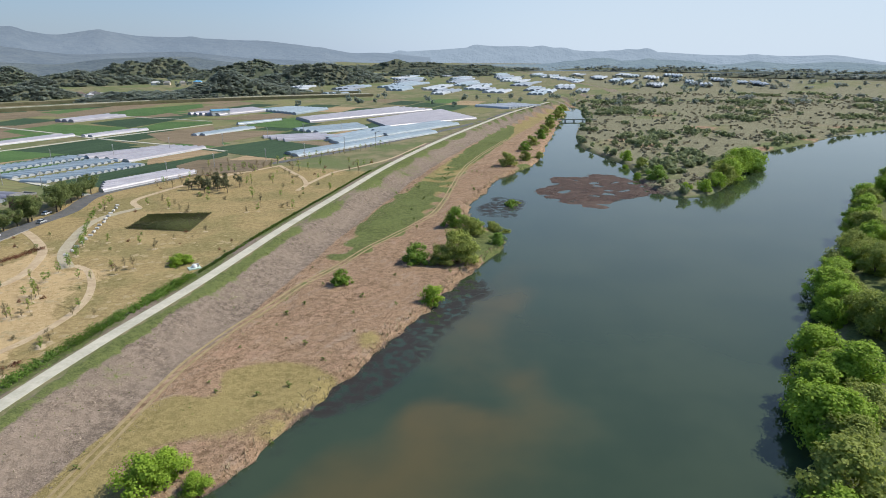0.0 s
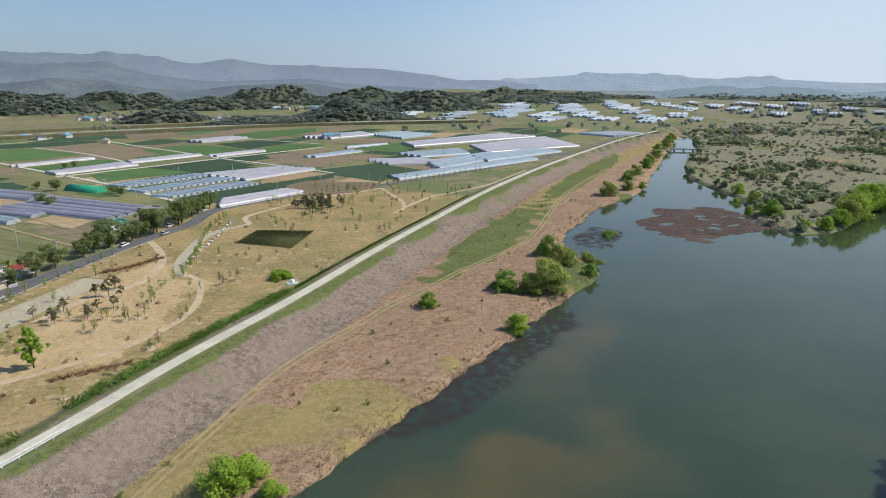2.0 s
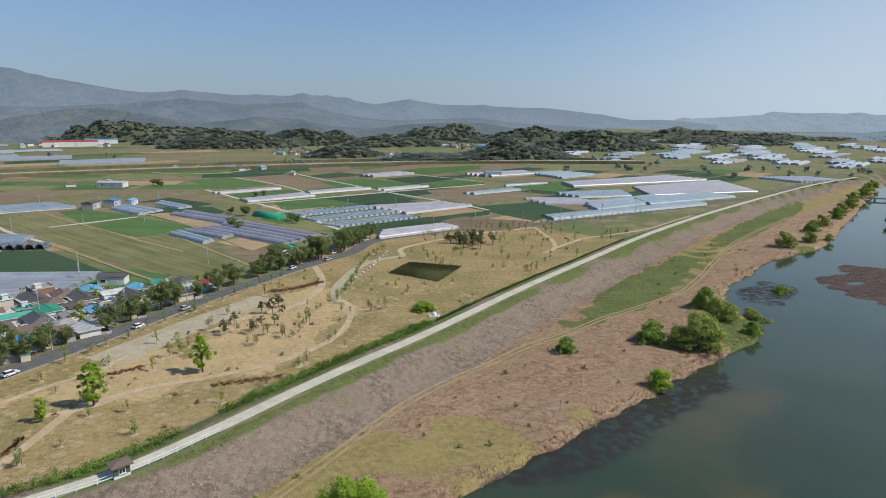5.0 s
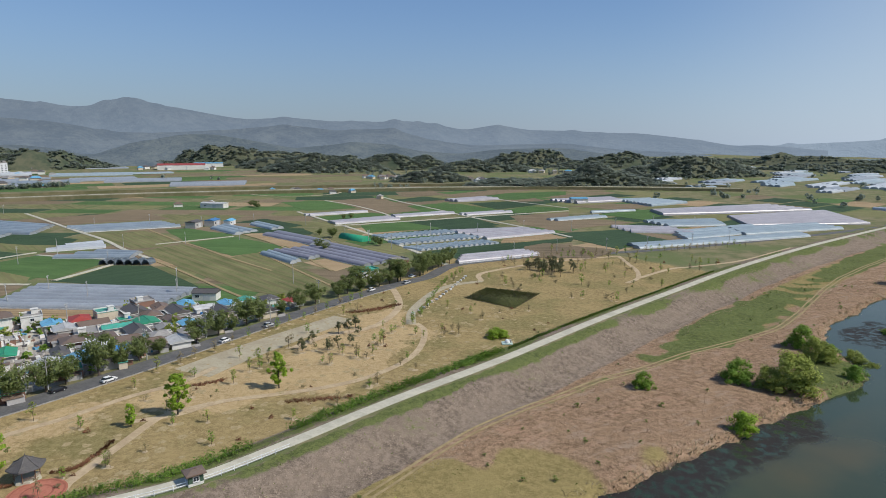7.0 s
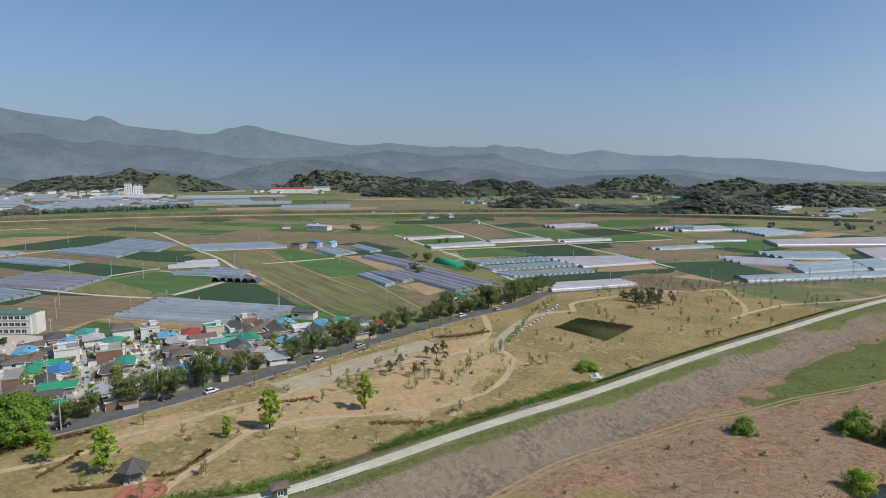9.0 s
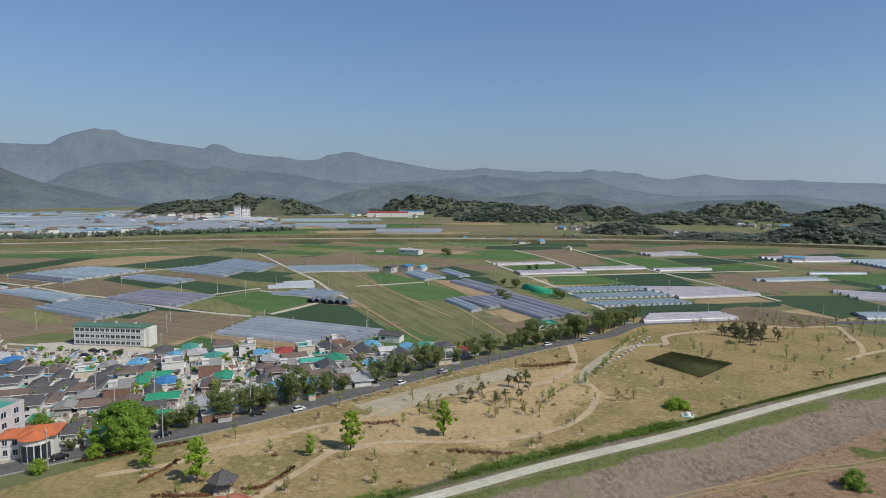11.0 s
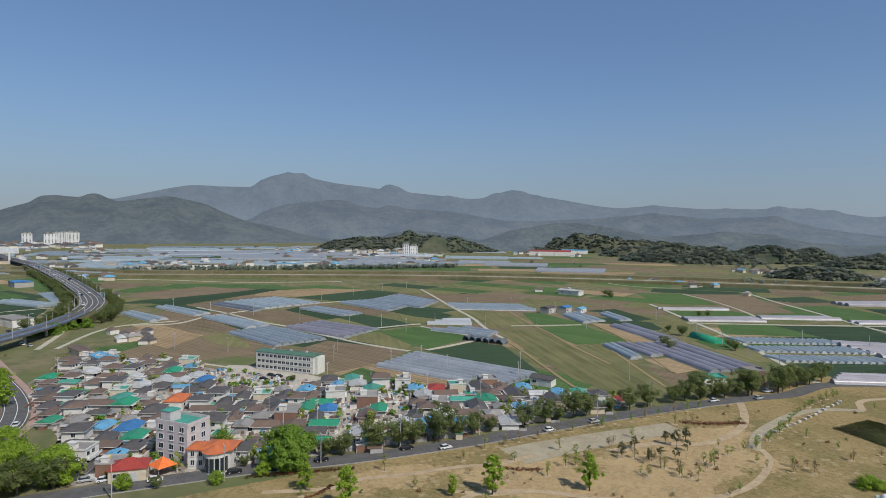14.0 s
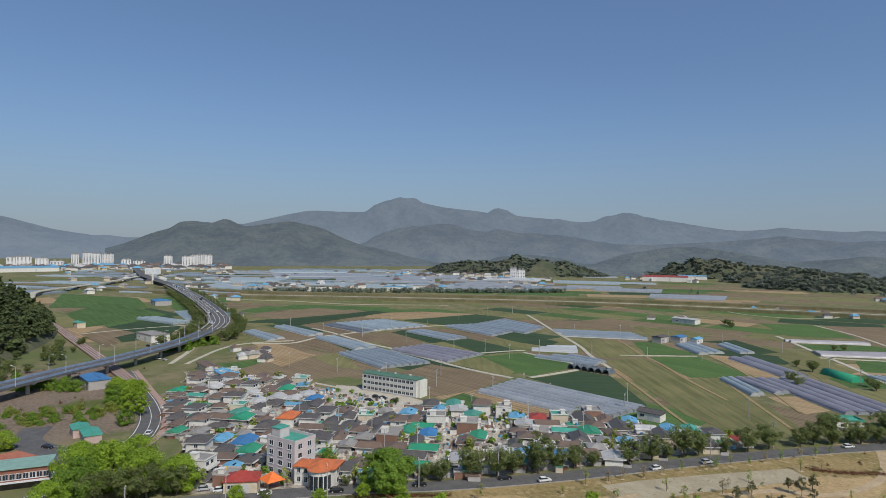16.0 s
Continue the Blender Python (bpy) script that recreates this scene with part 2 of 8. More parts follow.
def spot(x, y, cx, cy, rx, ry, turn=0.0, soft=0.5, rag=0.22):
    """1 inside an ellipse, 0 outside it, with a soft edge."""
    c, s = math.cos(radians(turn)), math.sin(radians(turn))
    u, v = ((x - cx) * c + (y - cy) * s) / rx, (-(x - cx) * s + (y - cy) * c) / ry
    u, v = u + rag * rough(x, y, min(rx, ry) * 0.55, 3.1), v + rag * rough(x, y, min(rx, ry) * 0.4, 6.7)
    return 1 - step(1 - soft, 1 + soft, np.sqrt(u * u + v * v))


TRACK_AXIS = [(-63, 72), (-61, 89), (-57, 114), (-48, 138), (-41, 156), (-31, 175), (-18, 201), (0, 239), (22, 339), (60, 440)]


def land(x, y):
    """Heights and covers of the ground at arrays of places."""
    x, y = np.asarray(x, float), np.asarray(y, float)
    s = (x - levee_x(y)) * 0.955            # from the levee's crown, towards the river
    r = (x - shore_x(y)) * 0.87             # past the shore, into the river
    r = r + (0.9 * rough(x, y, 4.5, 1.7) + 0.55 * rough(x, y, 1.9, 4.1)) * (np.abs(r) < 25)
    west_of_island = (x - np.interp(y, ISLAND_W[:, 1], ISLAND_W[:, 0])) * 0.95
    island = np.minimum(west_of_island, (y - np.interp(x, ISLAND_S[:, 0], ISLAND_S[:, 1])) * 0.7)
    island = np.where(y < 250, -50, island)
    east = np.where(y < 3000, (np.interp(x, EAST[:, 0], EAST[:, 1]) - y) * 0.65, -50)
    crown = 1.5
    z = np.where(s < 0, crown * (1 - step(2.6, 8.5, -s)), crown - (crown + 2.6) * step(2.6, 17, s))
    flood = (s > 17)
    z = z + np.where(flood, 0.35 * rough(x, y, 9) * step(17, 24, s), 0)
    bed = -7.0
    z = z + (bed - z) * step(-3.5, 3.5, r)
    # the island and the far bank rise from the bed
    z = np.where(r > -1, np.maximum(z, bed + (4.6 + 0.4 * rough(x, y, 14, 2)) * step(-3.5, 3.0, island)), z)
    z = np.where(r > -1, np.maximum(z, bed + 5.5 * step(-4, 6, east)), z)
    patch = spot(x, y, 72, 274, 34, 33, -8, 0.3, 0.34)
    patch = np.maximum(patch, spot(x, y, 84, 290, 22, 26, 0, 0.25))
    z = np.where(r > 0, np.maximum(z, bed + 3.12 * patch), z)
    z = z + np.where((r > 4) & (patch > 0.05), 0.16 * rough(x, y, 2.6, 3) + 0.12 * rough(x, y, 6.1, 8), 0)
    far = np.hypot(x, y)
    z = z - np.maximum(0, far - 1500) ** 2 / 3.0e5 * step(0, 600, x + 500)
    # covers
    lawn = (1 - step(-6, -3, s)) * step(-190, -150, x) * step(-150, -60, y) * (1 - step(285, 330, y + x * 0.45 + 20))
    # the park's west edge follows the street
    lawn = lawn * step(-150, -146, x + 0.02 * (y - 120))
    sand = spot(x, y, -108, 136, 15, 30, -6, 0.6) * 0.8 + spot(x, y, -121, 160, 9, 20, -8) * 0.8 + spot(x, y, -135, 66, 8, 13) * 0.8 + spot(x, y, -120, 94, 14, 14) * 0.7 + spot(x, y, -100, 118, 9, 14) * 0.8 + spot(x, y, 385, 712, 120, 34, 20, 0.5, 0.35) * 0.75
    face = step(1.5, 4, s) * (1 - step(15, 21, s))
    back = step(-9, -6, s) * (1 - step(-2.5, -1, s))
    plain = step(14, 20, s) * (1 - step(-1.5, 1.5, r)) * (r < 30)
    reed = plain * np.clip(0.84 + 0.3 * rough(x, y, 13, 1), 0.66, 1)
    inner = step(16, 24, s) * (1 - step(30, 44, s)) * step(150, 230, y)
    tan = plain * np.maximum(inner * 0.8, spot(x, y, -64, 72, 7, 18) * 0.7) + plain * spot(x, y, -40, 97, 25, 12, 36, 0.8, 0.5) * 0.8 
    green = plain * (spot(x, y, -36, 99, 20, 9, 38, 0.95, 0.5) * 0.12 + spot(x, y, -46, 91, 13, 8, 20, 0.95, 0.5) * 0.10 + spot(x, y, -14, 241, 9.5, 62, -16.5, 0.35, 0.25) * 0.95 + np.exp(-((x - np.interp(y, [p[1] for p in TRACK_AXIS], [p[0] for p in TRACK_AXIS])) / 3.2) ** 2) * (y > 110) * 0.42 + spot(x, y, 43, 418, 8, 105, -19, 0.3, 0.15))
    green = green + spot(x, y, 13, 190, 9, 16, -20, 0.3) * (r < 1) + spot(x, y, 57, 326, 10, 14, -30) 
    green = np.maximum(green, step(1.6, 2.6, s) * (1 - step(4.0, 7.5 + 4 * step(120, 240, y), s)) * (0.70 + 0.3 * rough(x, y, 12, 5)) * (y > 40))
    green = np.maximum(green, back * (0.55 + 0.3 * rough(x, y, 15, 3)))
    green = np.maximum(green, face * (0.20 + 0.14 * rough(x, y, 15, 9) + 0.10 * step(120, 240, y)) * (y > 40))
    green = np.maximum(green, spot(x, y, -268, -55, 9, 24, 20, 0.4, 0.3) * 0.8)
    mud = np.exp(-((r + 0.6) / 1.6) ** 2) * (y < 210) * (0.35 + 0.35 * rough(x, y, 5, 7)) + patch * 0.75
    mud = np.clip(mud, 0, 1)
    isl = step(-2, 4, island) * (r > 4)
    scrub = isl * np.clip(0.75 + 0.5 * rough(x, y, 30, 4), 0, 1)
    green = np.maximum(green, isl * np.clip(0.25 + 0.45 * rough(x, y, 24, 8), 0, 1) * (1 - step(520, 800, y)))
    reed = np.maximum(reed, isl * np.clip(0.25 + 0.75 * rough(x, y, 17, 11), 0, 1) * (1 - step(520, 760, y)))
    reed = np.maximum(reed, patch * 0.35)
    green = np.maximum(green, step(0, 8, east) * 0.9 * (r > 4))
    return dict(z=z, a=(lawn, np.clip(sand, 0, 1), np.maximum(np.maximum(face, back * 0.9), spot(x, y, -290, -70, 80, 42, 20, 0.4, 0.3) * 0.85)), b=(reed, np.clip(green, 0, 1), mud), c=(np.clip(tan, 0, 1), scrub, 0 * x), s=s, r=r, island=island)


def height(x, y):
    return float(land([x], [y])["z"][0])


def spread(lo, hi, fine_lo, fine_hi, fine, grow=1.16):
    v = list(np.arange(fine_lo, fine_hi + fine, fine))
    d = fine
    while v[-1] < hi:
        d = min(d * grow, 160)
        v.append(v[-1] + d)
    d = fine
    while v[0] > lo:
        d = min(d * grow, 160)
        v.insert(0, v[0] - d)
    return np.array(v)


def grid_mesh(name, xs, ys, z):
    nx, ny = len(xs), len(ys)
    X, Y = np.meshgrid(xs, ys)
    verts = np.stack([X.ravel(), Y.ravel(), z.ravel()], -1)
    i = (np.arange(ny - 1)[:, None] * nx + np.arange(nx - 1)[None, :]).ravel()
    faces = np.stack([i, i + 1, i + nx + 1, i + nx], -1)
    me = bpy.data.meshes.new(name)
    me.from_pydata(verts.tolist(), [], faces.tolist())
    me.polygons.foreach_set("use_smooth", [True] * len(me.polygons))
    return me


def paint(me, name, channels):
    a = me.attributes.new(name, "FLOAT_COLOR", "POINT")
    v = np.ones((len(me.vertices), 4), np.float32)
    for k, c in enumerate(channels):
        v[:, k] = np.ravel(c)
    a.data.foreach_set("color", v.ravel())


gx, gy = spread(-4700, 4700, -165, 200, 1.5), spread(-4700, 4700, 40, 400, 1.5)
GX, GY = np.meshgrid(gx, gy)
lay = land(GX, GY)
me = grid_mesh("ground", gx, gy, lay["z"])
paint(me, "cover_a", lay["a"]), paint(me, "cover_b", lay["b"]), paint(me, "cover_c", lay["c"])
me.materials.append(GROUND)
tagged(new("ground", me), "river plain with dry lawn, reed beds, levee banks and fallow soil", "ground", kind="structure")

wx, wy = spread(-600, 4600, -70, 200, 2.5), spread(-400, 4600, 40, 340, 2.5)
WX, WY = np.meshgrid(wx, wy)
wlay = land(WX, WY)
far = np.hypot(WX, WY)
me = grid_mesh("water", wx, wy, -4.0 - np.maximum(0, far - 1500) ** 2 / 3.0e5 * step(0, 600, WX + 500))
shallow = step(2, 9, wlay["r"]) * np.clip(1 - wlay["r"] / 60, 0, 1) * (1.5 * spot(WX, WY, 0, 79, 34, 17, 25, 0.4, 0.3) + 0.75 * spot(WX, WY, 8, 118, 16, 30, -28, 0.6) + 0.6 * spot(WX, WY, 12, 155, 12, 26, -28, 0.6))
weed = np.exp(-((wlay["r"] - 3) / 6.5) ** 2) * step(88, 104, WY) * (1 - step(150, 168, WY)) * 1.0 + np.exp(-((wlay["r"]) / 4.0) ** 2) * (WY < 100) * 0.35 + 0.6 * spot(WX, WY, 27, 245, 10, 20, -20) * (wlay["r"] > 0)
for name, v in (("shallow", shallow), ("weed", weed)):
    me.attributes.new(name, "FLOAT", "POINT").data.foreach_set("value", np.clip(v, 0, 1).ravel().astype(np.float32))
me.materials.append(WATER)
tagged(new("water", me), "calm dark green river with brown shallows near the bank", "river", kind="structure")


# ---- helpers for things ----
def link_bm(name, bm, material):
    me = bpy.data.meshes.new(name)
    bm.to_mesh(me)
    bm.free()
    for m in material if isinstance(material, (list, tuple)) else [material]:
        me.materials.append(m)
    return new(name, me)


def part(name, bm, material, parent, label=""):
    ob = link_bm(name, bm, material) if isinstance(bm, bmesh.types.BMesh) else new(name, bm)
    if not isinstance(bm, bmesh.types.BMesh) and material and not bm.materials:
        bm.materials.append(material)
    ob.parent = parent
    if label:
        ob["label"] = label
    return ob


def box(bm, x, y, z, w, d, h, turn=0.0):
    """A box whose base is centred on (x, y, z)."""
    bmesh.ops.create_cube(bm, size=1, matrix=pose(x, y, z + h / 2, 0, 0, turn) @ Matrix.Diagonal((w, d, h, 1)))
    return bm


def boxes(*rows):
    bm = bmesh.new()
    for row in rows:
        box(bm, *row)
    return bm


def tube(bm, a, b, r0, r1, n=6):
    a, b = Vector(a), Vector(b)
    m = Matrix.Translation((a + b) / 2) @ (b - a).to_track_quat("Z", "Y").to_matrix().to_4x4()
    bmesh.ops.create_cone(bm, cap_ends=True, segments=n, radius1=r0, radius2=r1, depth=(b - a).length, matrix=m)
    return bm


def ribbon(points, width, lift=0.06, thick=0.12, drape=True, flat=None):
    """A road surface that follows a smooth line over the land."""
    line = glide(points, 3.0)
    bm = bmesh.new()
    rows = []
    ends = np.concatenate([line[1:, :2], line[-1:, :2]]) - np.concatenate([line[:1, :2], line[:-1, :2]])
    ends /= np.linalg.norm(ends, axis=1)[:, None]
    wide = np.array([width(i / (len(line) - 1)) if callable(width) else width for i in range(len(line))])
    offset = np.stack([-ends[:, 1], ends[:, 0]], -1) * wide[:, None]
    if flat is None and line.shape[1] < 3:
        levels = [land(*(line[:, :2] + offset * e).T)["z"] for e in (-0.5, 0.0, 0.5)]
        levels = [np.maximum(v, levels[1]) for v in levels]
    else:
        levels = [np.full(len(line), flat) if flat is not None else line[:, 2]] * 3
    for i, p in enumerate(line):
        row = [bm.verts.new((p[0] + offset[i, 0] * e, p[1] + offset[i, 1] * e, levels[k][i] + lift)) for k, e in enumerate((-0.5, 0.0, 0.5))]
        row += [bm.verts.new(row[2].co - Vector((0, 0, thick))), bm.verts.new(row[0].co - Vector((0, 0, thick)))]
        rows.append(row)
    for a, b in zip(rows, rows[1:]):
        for k in range(5):
            bm.faces.new((a[k], a[(k + 1) % 5], b[(k + 1) % 5], b[k]))
    bmesh.ops.recalc_face_normals(bm, faces=bm.faces)
    return bm


def road(name, points, width, material, label, **kw):
    return tagged(link_bm(name, ribbon(points, width, **kw), material), label, "road", kind="structure")


# ---- roads and paths ----
road("levee_road", [(x, y) for x, y in LEVEE[::6] if y < 720], 3.0, CONCRETE, "pale concrete road along the crown of the levee", lift=0.1, flat=1.5)
TRACK_LINE = [(-66, 30), (-63, 72), (-61, 89), (-59, 104), (-57, 114), (-52, 129), (-48, 138), (-41, 156), (-31, 175), (-18, 201), (0, 239), (22, 339), (60, 440)]
for off in (-0.75, 0.75):
    road("track", [(x + off, y - off * 0.4) for x, y in TRACK_LINE], 0.62, TRACK, "worn wheel rut of the dirt track through the reed bed", lift=0.05)
STREET = [(-168, -90), (-160, -30), (-158.3, 2), (-155.5, 34), (-151, 60), (-148.5, 93), (-148.5, 132), (-147, 174), (-143.4, 208), (-139.5, 230), (-142, 258), (-128, 284), (-104, 318), (-78, 338), (-30, 400), (30, 492), (90, 600)]
road("street", STREET, lambda t: 6.4 if t < 0.55 else 5.0, ASPHALT, "grey asphalt street along the edge of the village", lift=0.05)
road("park_path", [(-121, 74), (-115, 82), (-114, 86), (-112, 92), (-105, 100), (-97, 110), (-92, 120), (-90, 132), (-91, 142), (-95, 153), (-101, 163), (-106.5, 167)], 1.9, DIRT, "curving sandy footpath through the park lawn", lift=0.05)
road("park_path", [(-106, 52), (-108, 54), (-111, 62), (-114, 70), (-117, 78), (-116, 84), (-113, 90)], 2.0, DIRT, "sandy footpath to the pavilion", lift=0.07)
road("park_path", [(-140, 34), (-136, 45), (-135, 51), (-137, 58), (-135, 66), (-134, 74), (-133, 83), (-131, 90), (-130, 95), (-131, 106)], 1.9, DIRT, "sandy footpath along the street side of the park", lift=0.06)
road("park_path", [(-107, 165), (-115, 178), (-120, 194), (-123, 209), (-122, 222), (-115, 234)], 3.2, GRAVEL, "pale paved walkway through the park", lift=0.06)
road("park_path", [(-124, 128), (-123, 143), (-117, 153), (-117, 164), (-122, 180), (-131, 193), (-140, 203)], 2.6, DIRT, "sandy footpath joining the walkway", lift=0.08)
road("plaza", [(-133, 100), (-133.5, 112), (-133, 130), (-132, 146), (-131, 160)], lambda t: 12.5 - 3.5 * t, GRAVEL, "bare compacted gravel forecourt beside the street", lift=0.045)
road("park_path", [(-115, 234), (-122, 246), (-118, 262), (-106, 289), (-88, 312), (-79, 324)], 2.4, DIRT, "sandy footpath past the pines", lift=0.05)
road("park_path", [(-79, 324), (-70, 306), (-62, 290), (-58, 274), (-60, 262)], 2.0, DIRT, "sandy footpath across the lawn", lift=0.07)
road("park_path", [(-58, 274), (-53, 291), (-48, 305), (-39, 316), (-20, 346), (0, 400)], 2.0, DIRT, "sandy footpath along the park's far end", lift=0.06)
FARM_ROADS = (
    (2.5, [(-418, 11), (-414, 36), (-439, 57), (-447, 72), (-472, 112), (-478, 144), (-484, 176)]),
    (2.5, [(-489, 56), (-448, 71), (-399, 85), (-373, 96), (-327, 110), (-297, 121), (-274, 133)]),
    (2.5, [(-273, 142), (-279, 160), (-286, 179)]),
    (2.4, [(-543, 268), (-476, 250), (-422, 235), (-360, 219), (-320, 205), (-284, 195)]),
    (2.1, [(-409, 480), (-354, 456), (-297, 420), (-264, 391)]),
    (2.6, [(-389, 546), (-338, 509), (-281, 473), (-223, 434), (-196, 419), (-164, 401), (-136, 384), (-120, 373)]),
    (2.6, [(-281, 338), (-254, 380), (-223, 434), (-196, 476), (-170, 517)]),
    (2.8, [(-364, 391), (-287, 348), (-229, 315), (-177, 280), (-145, 257)]),
    (2.1, [(-270, 585), (-240, 568), (-209, 555), (-177, 538)]),
    (2.0, [(-304, 268), (-313, 242), (-319, 224)]),
    (2.1, [(-344, 129), (-349, 160), (-350, 175)]),
    (2.1, [(-342, 171), (-312, 179), (-290, 185)]),
    (1.8, [(-240, 82), (-220, 93), (-208, 107), (-193, 128)]),
    (2.5, [(-772, 0), (-738, 57), (-684, 123), (-654, 223)]),
    (2.0, [(-490, -107), (-511, -77), (-528, -41)]),
    (2.6, [(-354, -32), (-395, -26), (-437, -22)]),
    (2.1, [(-352, -24), (-400, -8), (-419, 8), (-425, 38)]),
)
for w, line in FARM_ROADS:
    road("farm_road", line, w, CONCRETE, "narrow pale concrete farm road between fields", lift=0.27, thick=0.4)
for line in ([(-284, 195), (-242, 182), (-197, 167), (-181, 162)], [(-381, 262), (-324, 241), (-285, 229), (-248, 216), (-208, 204)], [(-354, 293), (-304, 277), (-248, 254), (-184, 218)], [(-249, 236), (-205, 214), (-160, 192)]):
    road("field_track", line, 1.5, TRACK, "worn earth track between fields", lift=0.24, thick=0.4)
ring_walk = [(-503 + 52 * math.cos(a), 539 + 50 * math.sin(a)) for a in (2 * math.pi * k / 16 for k in range(17))]
road("ring_walk", ring_walk, 3.0, GRAVEL, "pale oval walk on the open plain", lift=0.25, thick=0.4)


# ---- fields ----
def crop(name, a, b, period, turn, bump=0.12, gap=None):
    m = Nodes(name, 0.95, 0.1)
    w = m.wave(period, turn, distort=0.6)
    n = m.math("ADD", m.math("MULTIPLY", m.noise(0.05, 3.0), 0.5), m.math("MULTIPLY", m.noise(1.2, 4.0, 0.7), 0.5))
    c = m.mix(m.ramp(n, 0.35, 0.65), a, b)
    streak = m.noise(0.5, 3.0, 0.6, stretch=(26.0, 1.3, 1.0), turn=turn)
    c = m.mix(m.math("MULTIPLY", m.ramp(streak, 0.50, 0.64), 0.45), c, tuple(v * 0.58 for v in a))
    c = m.mix(m.math("MULTIPLY", m.ramp(streak, 0.46, 0.32), 0.38), c, tuple(v * 1.35 for v in b))
    c = m.mix(m.math("MULTIPLY", m.ramp(w, 0.55, 0.95), 0.5), c, gap or tuple(v * 0.55 for v in a))
    c = m.mix(m.math("MULTIPLY", m.random(), 0.25), c, tuple(v * 1.4 for v in b))
    m.bump(w, 0.5, bump)
    return m.done(c)


CROPS = {
    "green": crop("green_crop", (0.065, 0.12, 0.042), (0.10, 0.165, 0.055), 1.6, 20),
    "dark_green": crop("dark_green_crop", (0.038, 0.066, 0.038), (0.056, 0.09, 0.046), 1.6, 70),
    "soil": crop("tilled_soil", (0.165, 0.128, 0.080), (0.235, 0.180, 0.115), 2.2, 25),
    "olive": crop("fallow_grass", (0.125, 0.138, 0.056), (0.205, 0.195, 0.088), 5.0, -18, 0.05, (0.18, 0.145, 0.08)),
    "tan": crop("dry_field", (0.30, 0.215, 0.12), (0.38, 0.28, 0.165), 2.5, 28),
}
FIELD_LABELS = {"green": "green field of low vegetable rows", "dark_green": "dark green field of dense onion rows", "soil": "bare brown tilled field with furrows", "olive": "fallow field of olive dry grass", "tan": "dry sandy field with faint furrows"}
laid = [0]


def field(kind, *corners):
    laid[0] += 1
    lift = 0.05 + 0.0015 * laid[0]
    bm = bmesh.new()
    n = 8
    top = []
    ring = [Vector(c) for c in corners]
    line = []
    for a, b in zip(ring, ring[1:] + ring[:1]):
        for i in range(n):
            p = a.lerp(b, i / n)
            line.append(p + Vector((noise.noise((p.x * 0.05, p.y * 0.05, 1)), noise.noise((p.x * 0.05, p.y * 0.05, 7)))) * 1.2)
    top = [bm.verts.new((p.x, p.y, lift)) for p in line]
    low = [bm.verts.new((p.x, p.y, -0.25)) for p in line]
    bm.faces.new(top)
    for i in range(len(line)):
        j = (i + 1) % len(line)
        bm.faces.new((top[i], top[j], low[j], low[i]))
    bmesh.ops.recalc_face_normals(bm, faces=bm.faces)
    tagged(link_bm("field", bm, CROPS[kind]), FIELD_LABELS[kind], "field", kind="structure")


# ---- greenhouses ----
def film_material(name, a, b):
    m = Nodes(name, 0.38, 0.5)
    n = m.math("ADD", m.math("MULTIPLY", m.noise(0.12, 3.0), 0.5), m.math("MULTIPLY", m.noise(1.6, 4.0), 0.5))
    c = m.mix(m.ramp(n, 0.35, 0.65), a, b)
    c = m.mix(m.math("MULTIPLY", m.random(), 0.35), c, tuple(v * 0.6 for v in a))
    m.bump(m.noise(2.0, 3.0), 0.2, 0.05)
    return m.done(c, metallic=0.0)


FILMS = {
    "grey": (film_material("grey_film", (0.24, 0.26, 0.28), (0.34, 0.365, 0.39)), "grey plastic film"),
    "blue": (film_material("pale_blue_film", (0.23, 0.285, 0.31), (0.34, 0.395, 0.415)), "pale bluish plastic film"),
    "purple": (film_material("violet_grey_film", (0.18, 0.172, 0.20), (0.27, 0.26, 0.29)), "violet grey shade film"),
    "pink": (film_material("pinkish_film", (0.32, 0.30, 0.315), (0.44, 0.415, 0.43)), "pinkish translucent film"),
    "white": (film_material("white_film", (0.38, 0.40, 0.41), (0.50, 0.52, 0.53)), "white plastic film"),
    "steel": (film_material("steel_blue_film", (0.185, 0.225, 0.255), (0.275, 0.32, 0.35)), "steel-blue weathered film"),
    "dark": (film_material("dark_film", (0.10, 0.11, 0.12), (0.17, 0.18, 0.19)), "dark shading cloth"),
}
SKIRT = surface("white_skirt", (0.52, 0.53, 0.54), (0.68, 0.68, 0.67), 0.6, 0.6)
STEEL = surface("galvanised_steel", (0.42, 0.43, 0.44), (0.55, 0.56, 0.57), 2.0, 0.45)


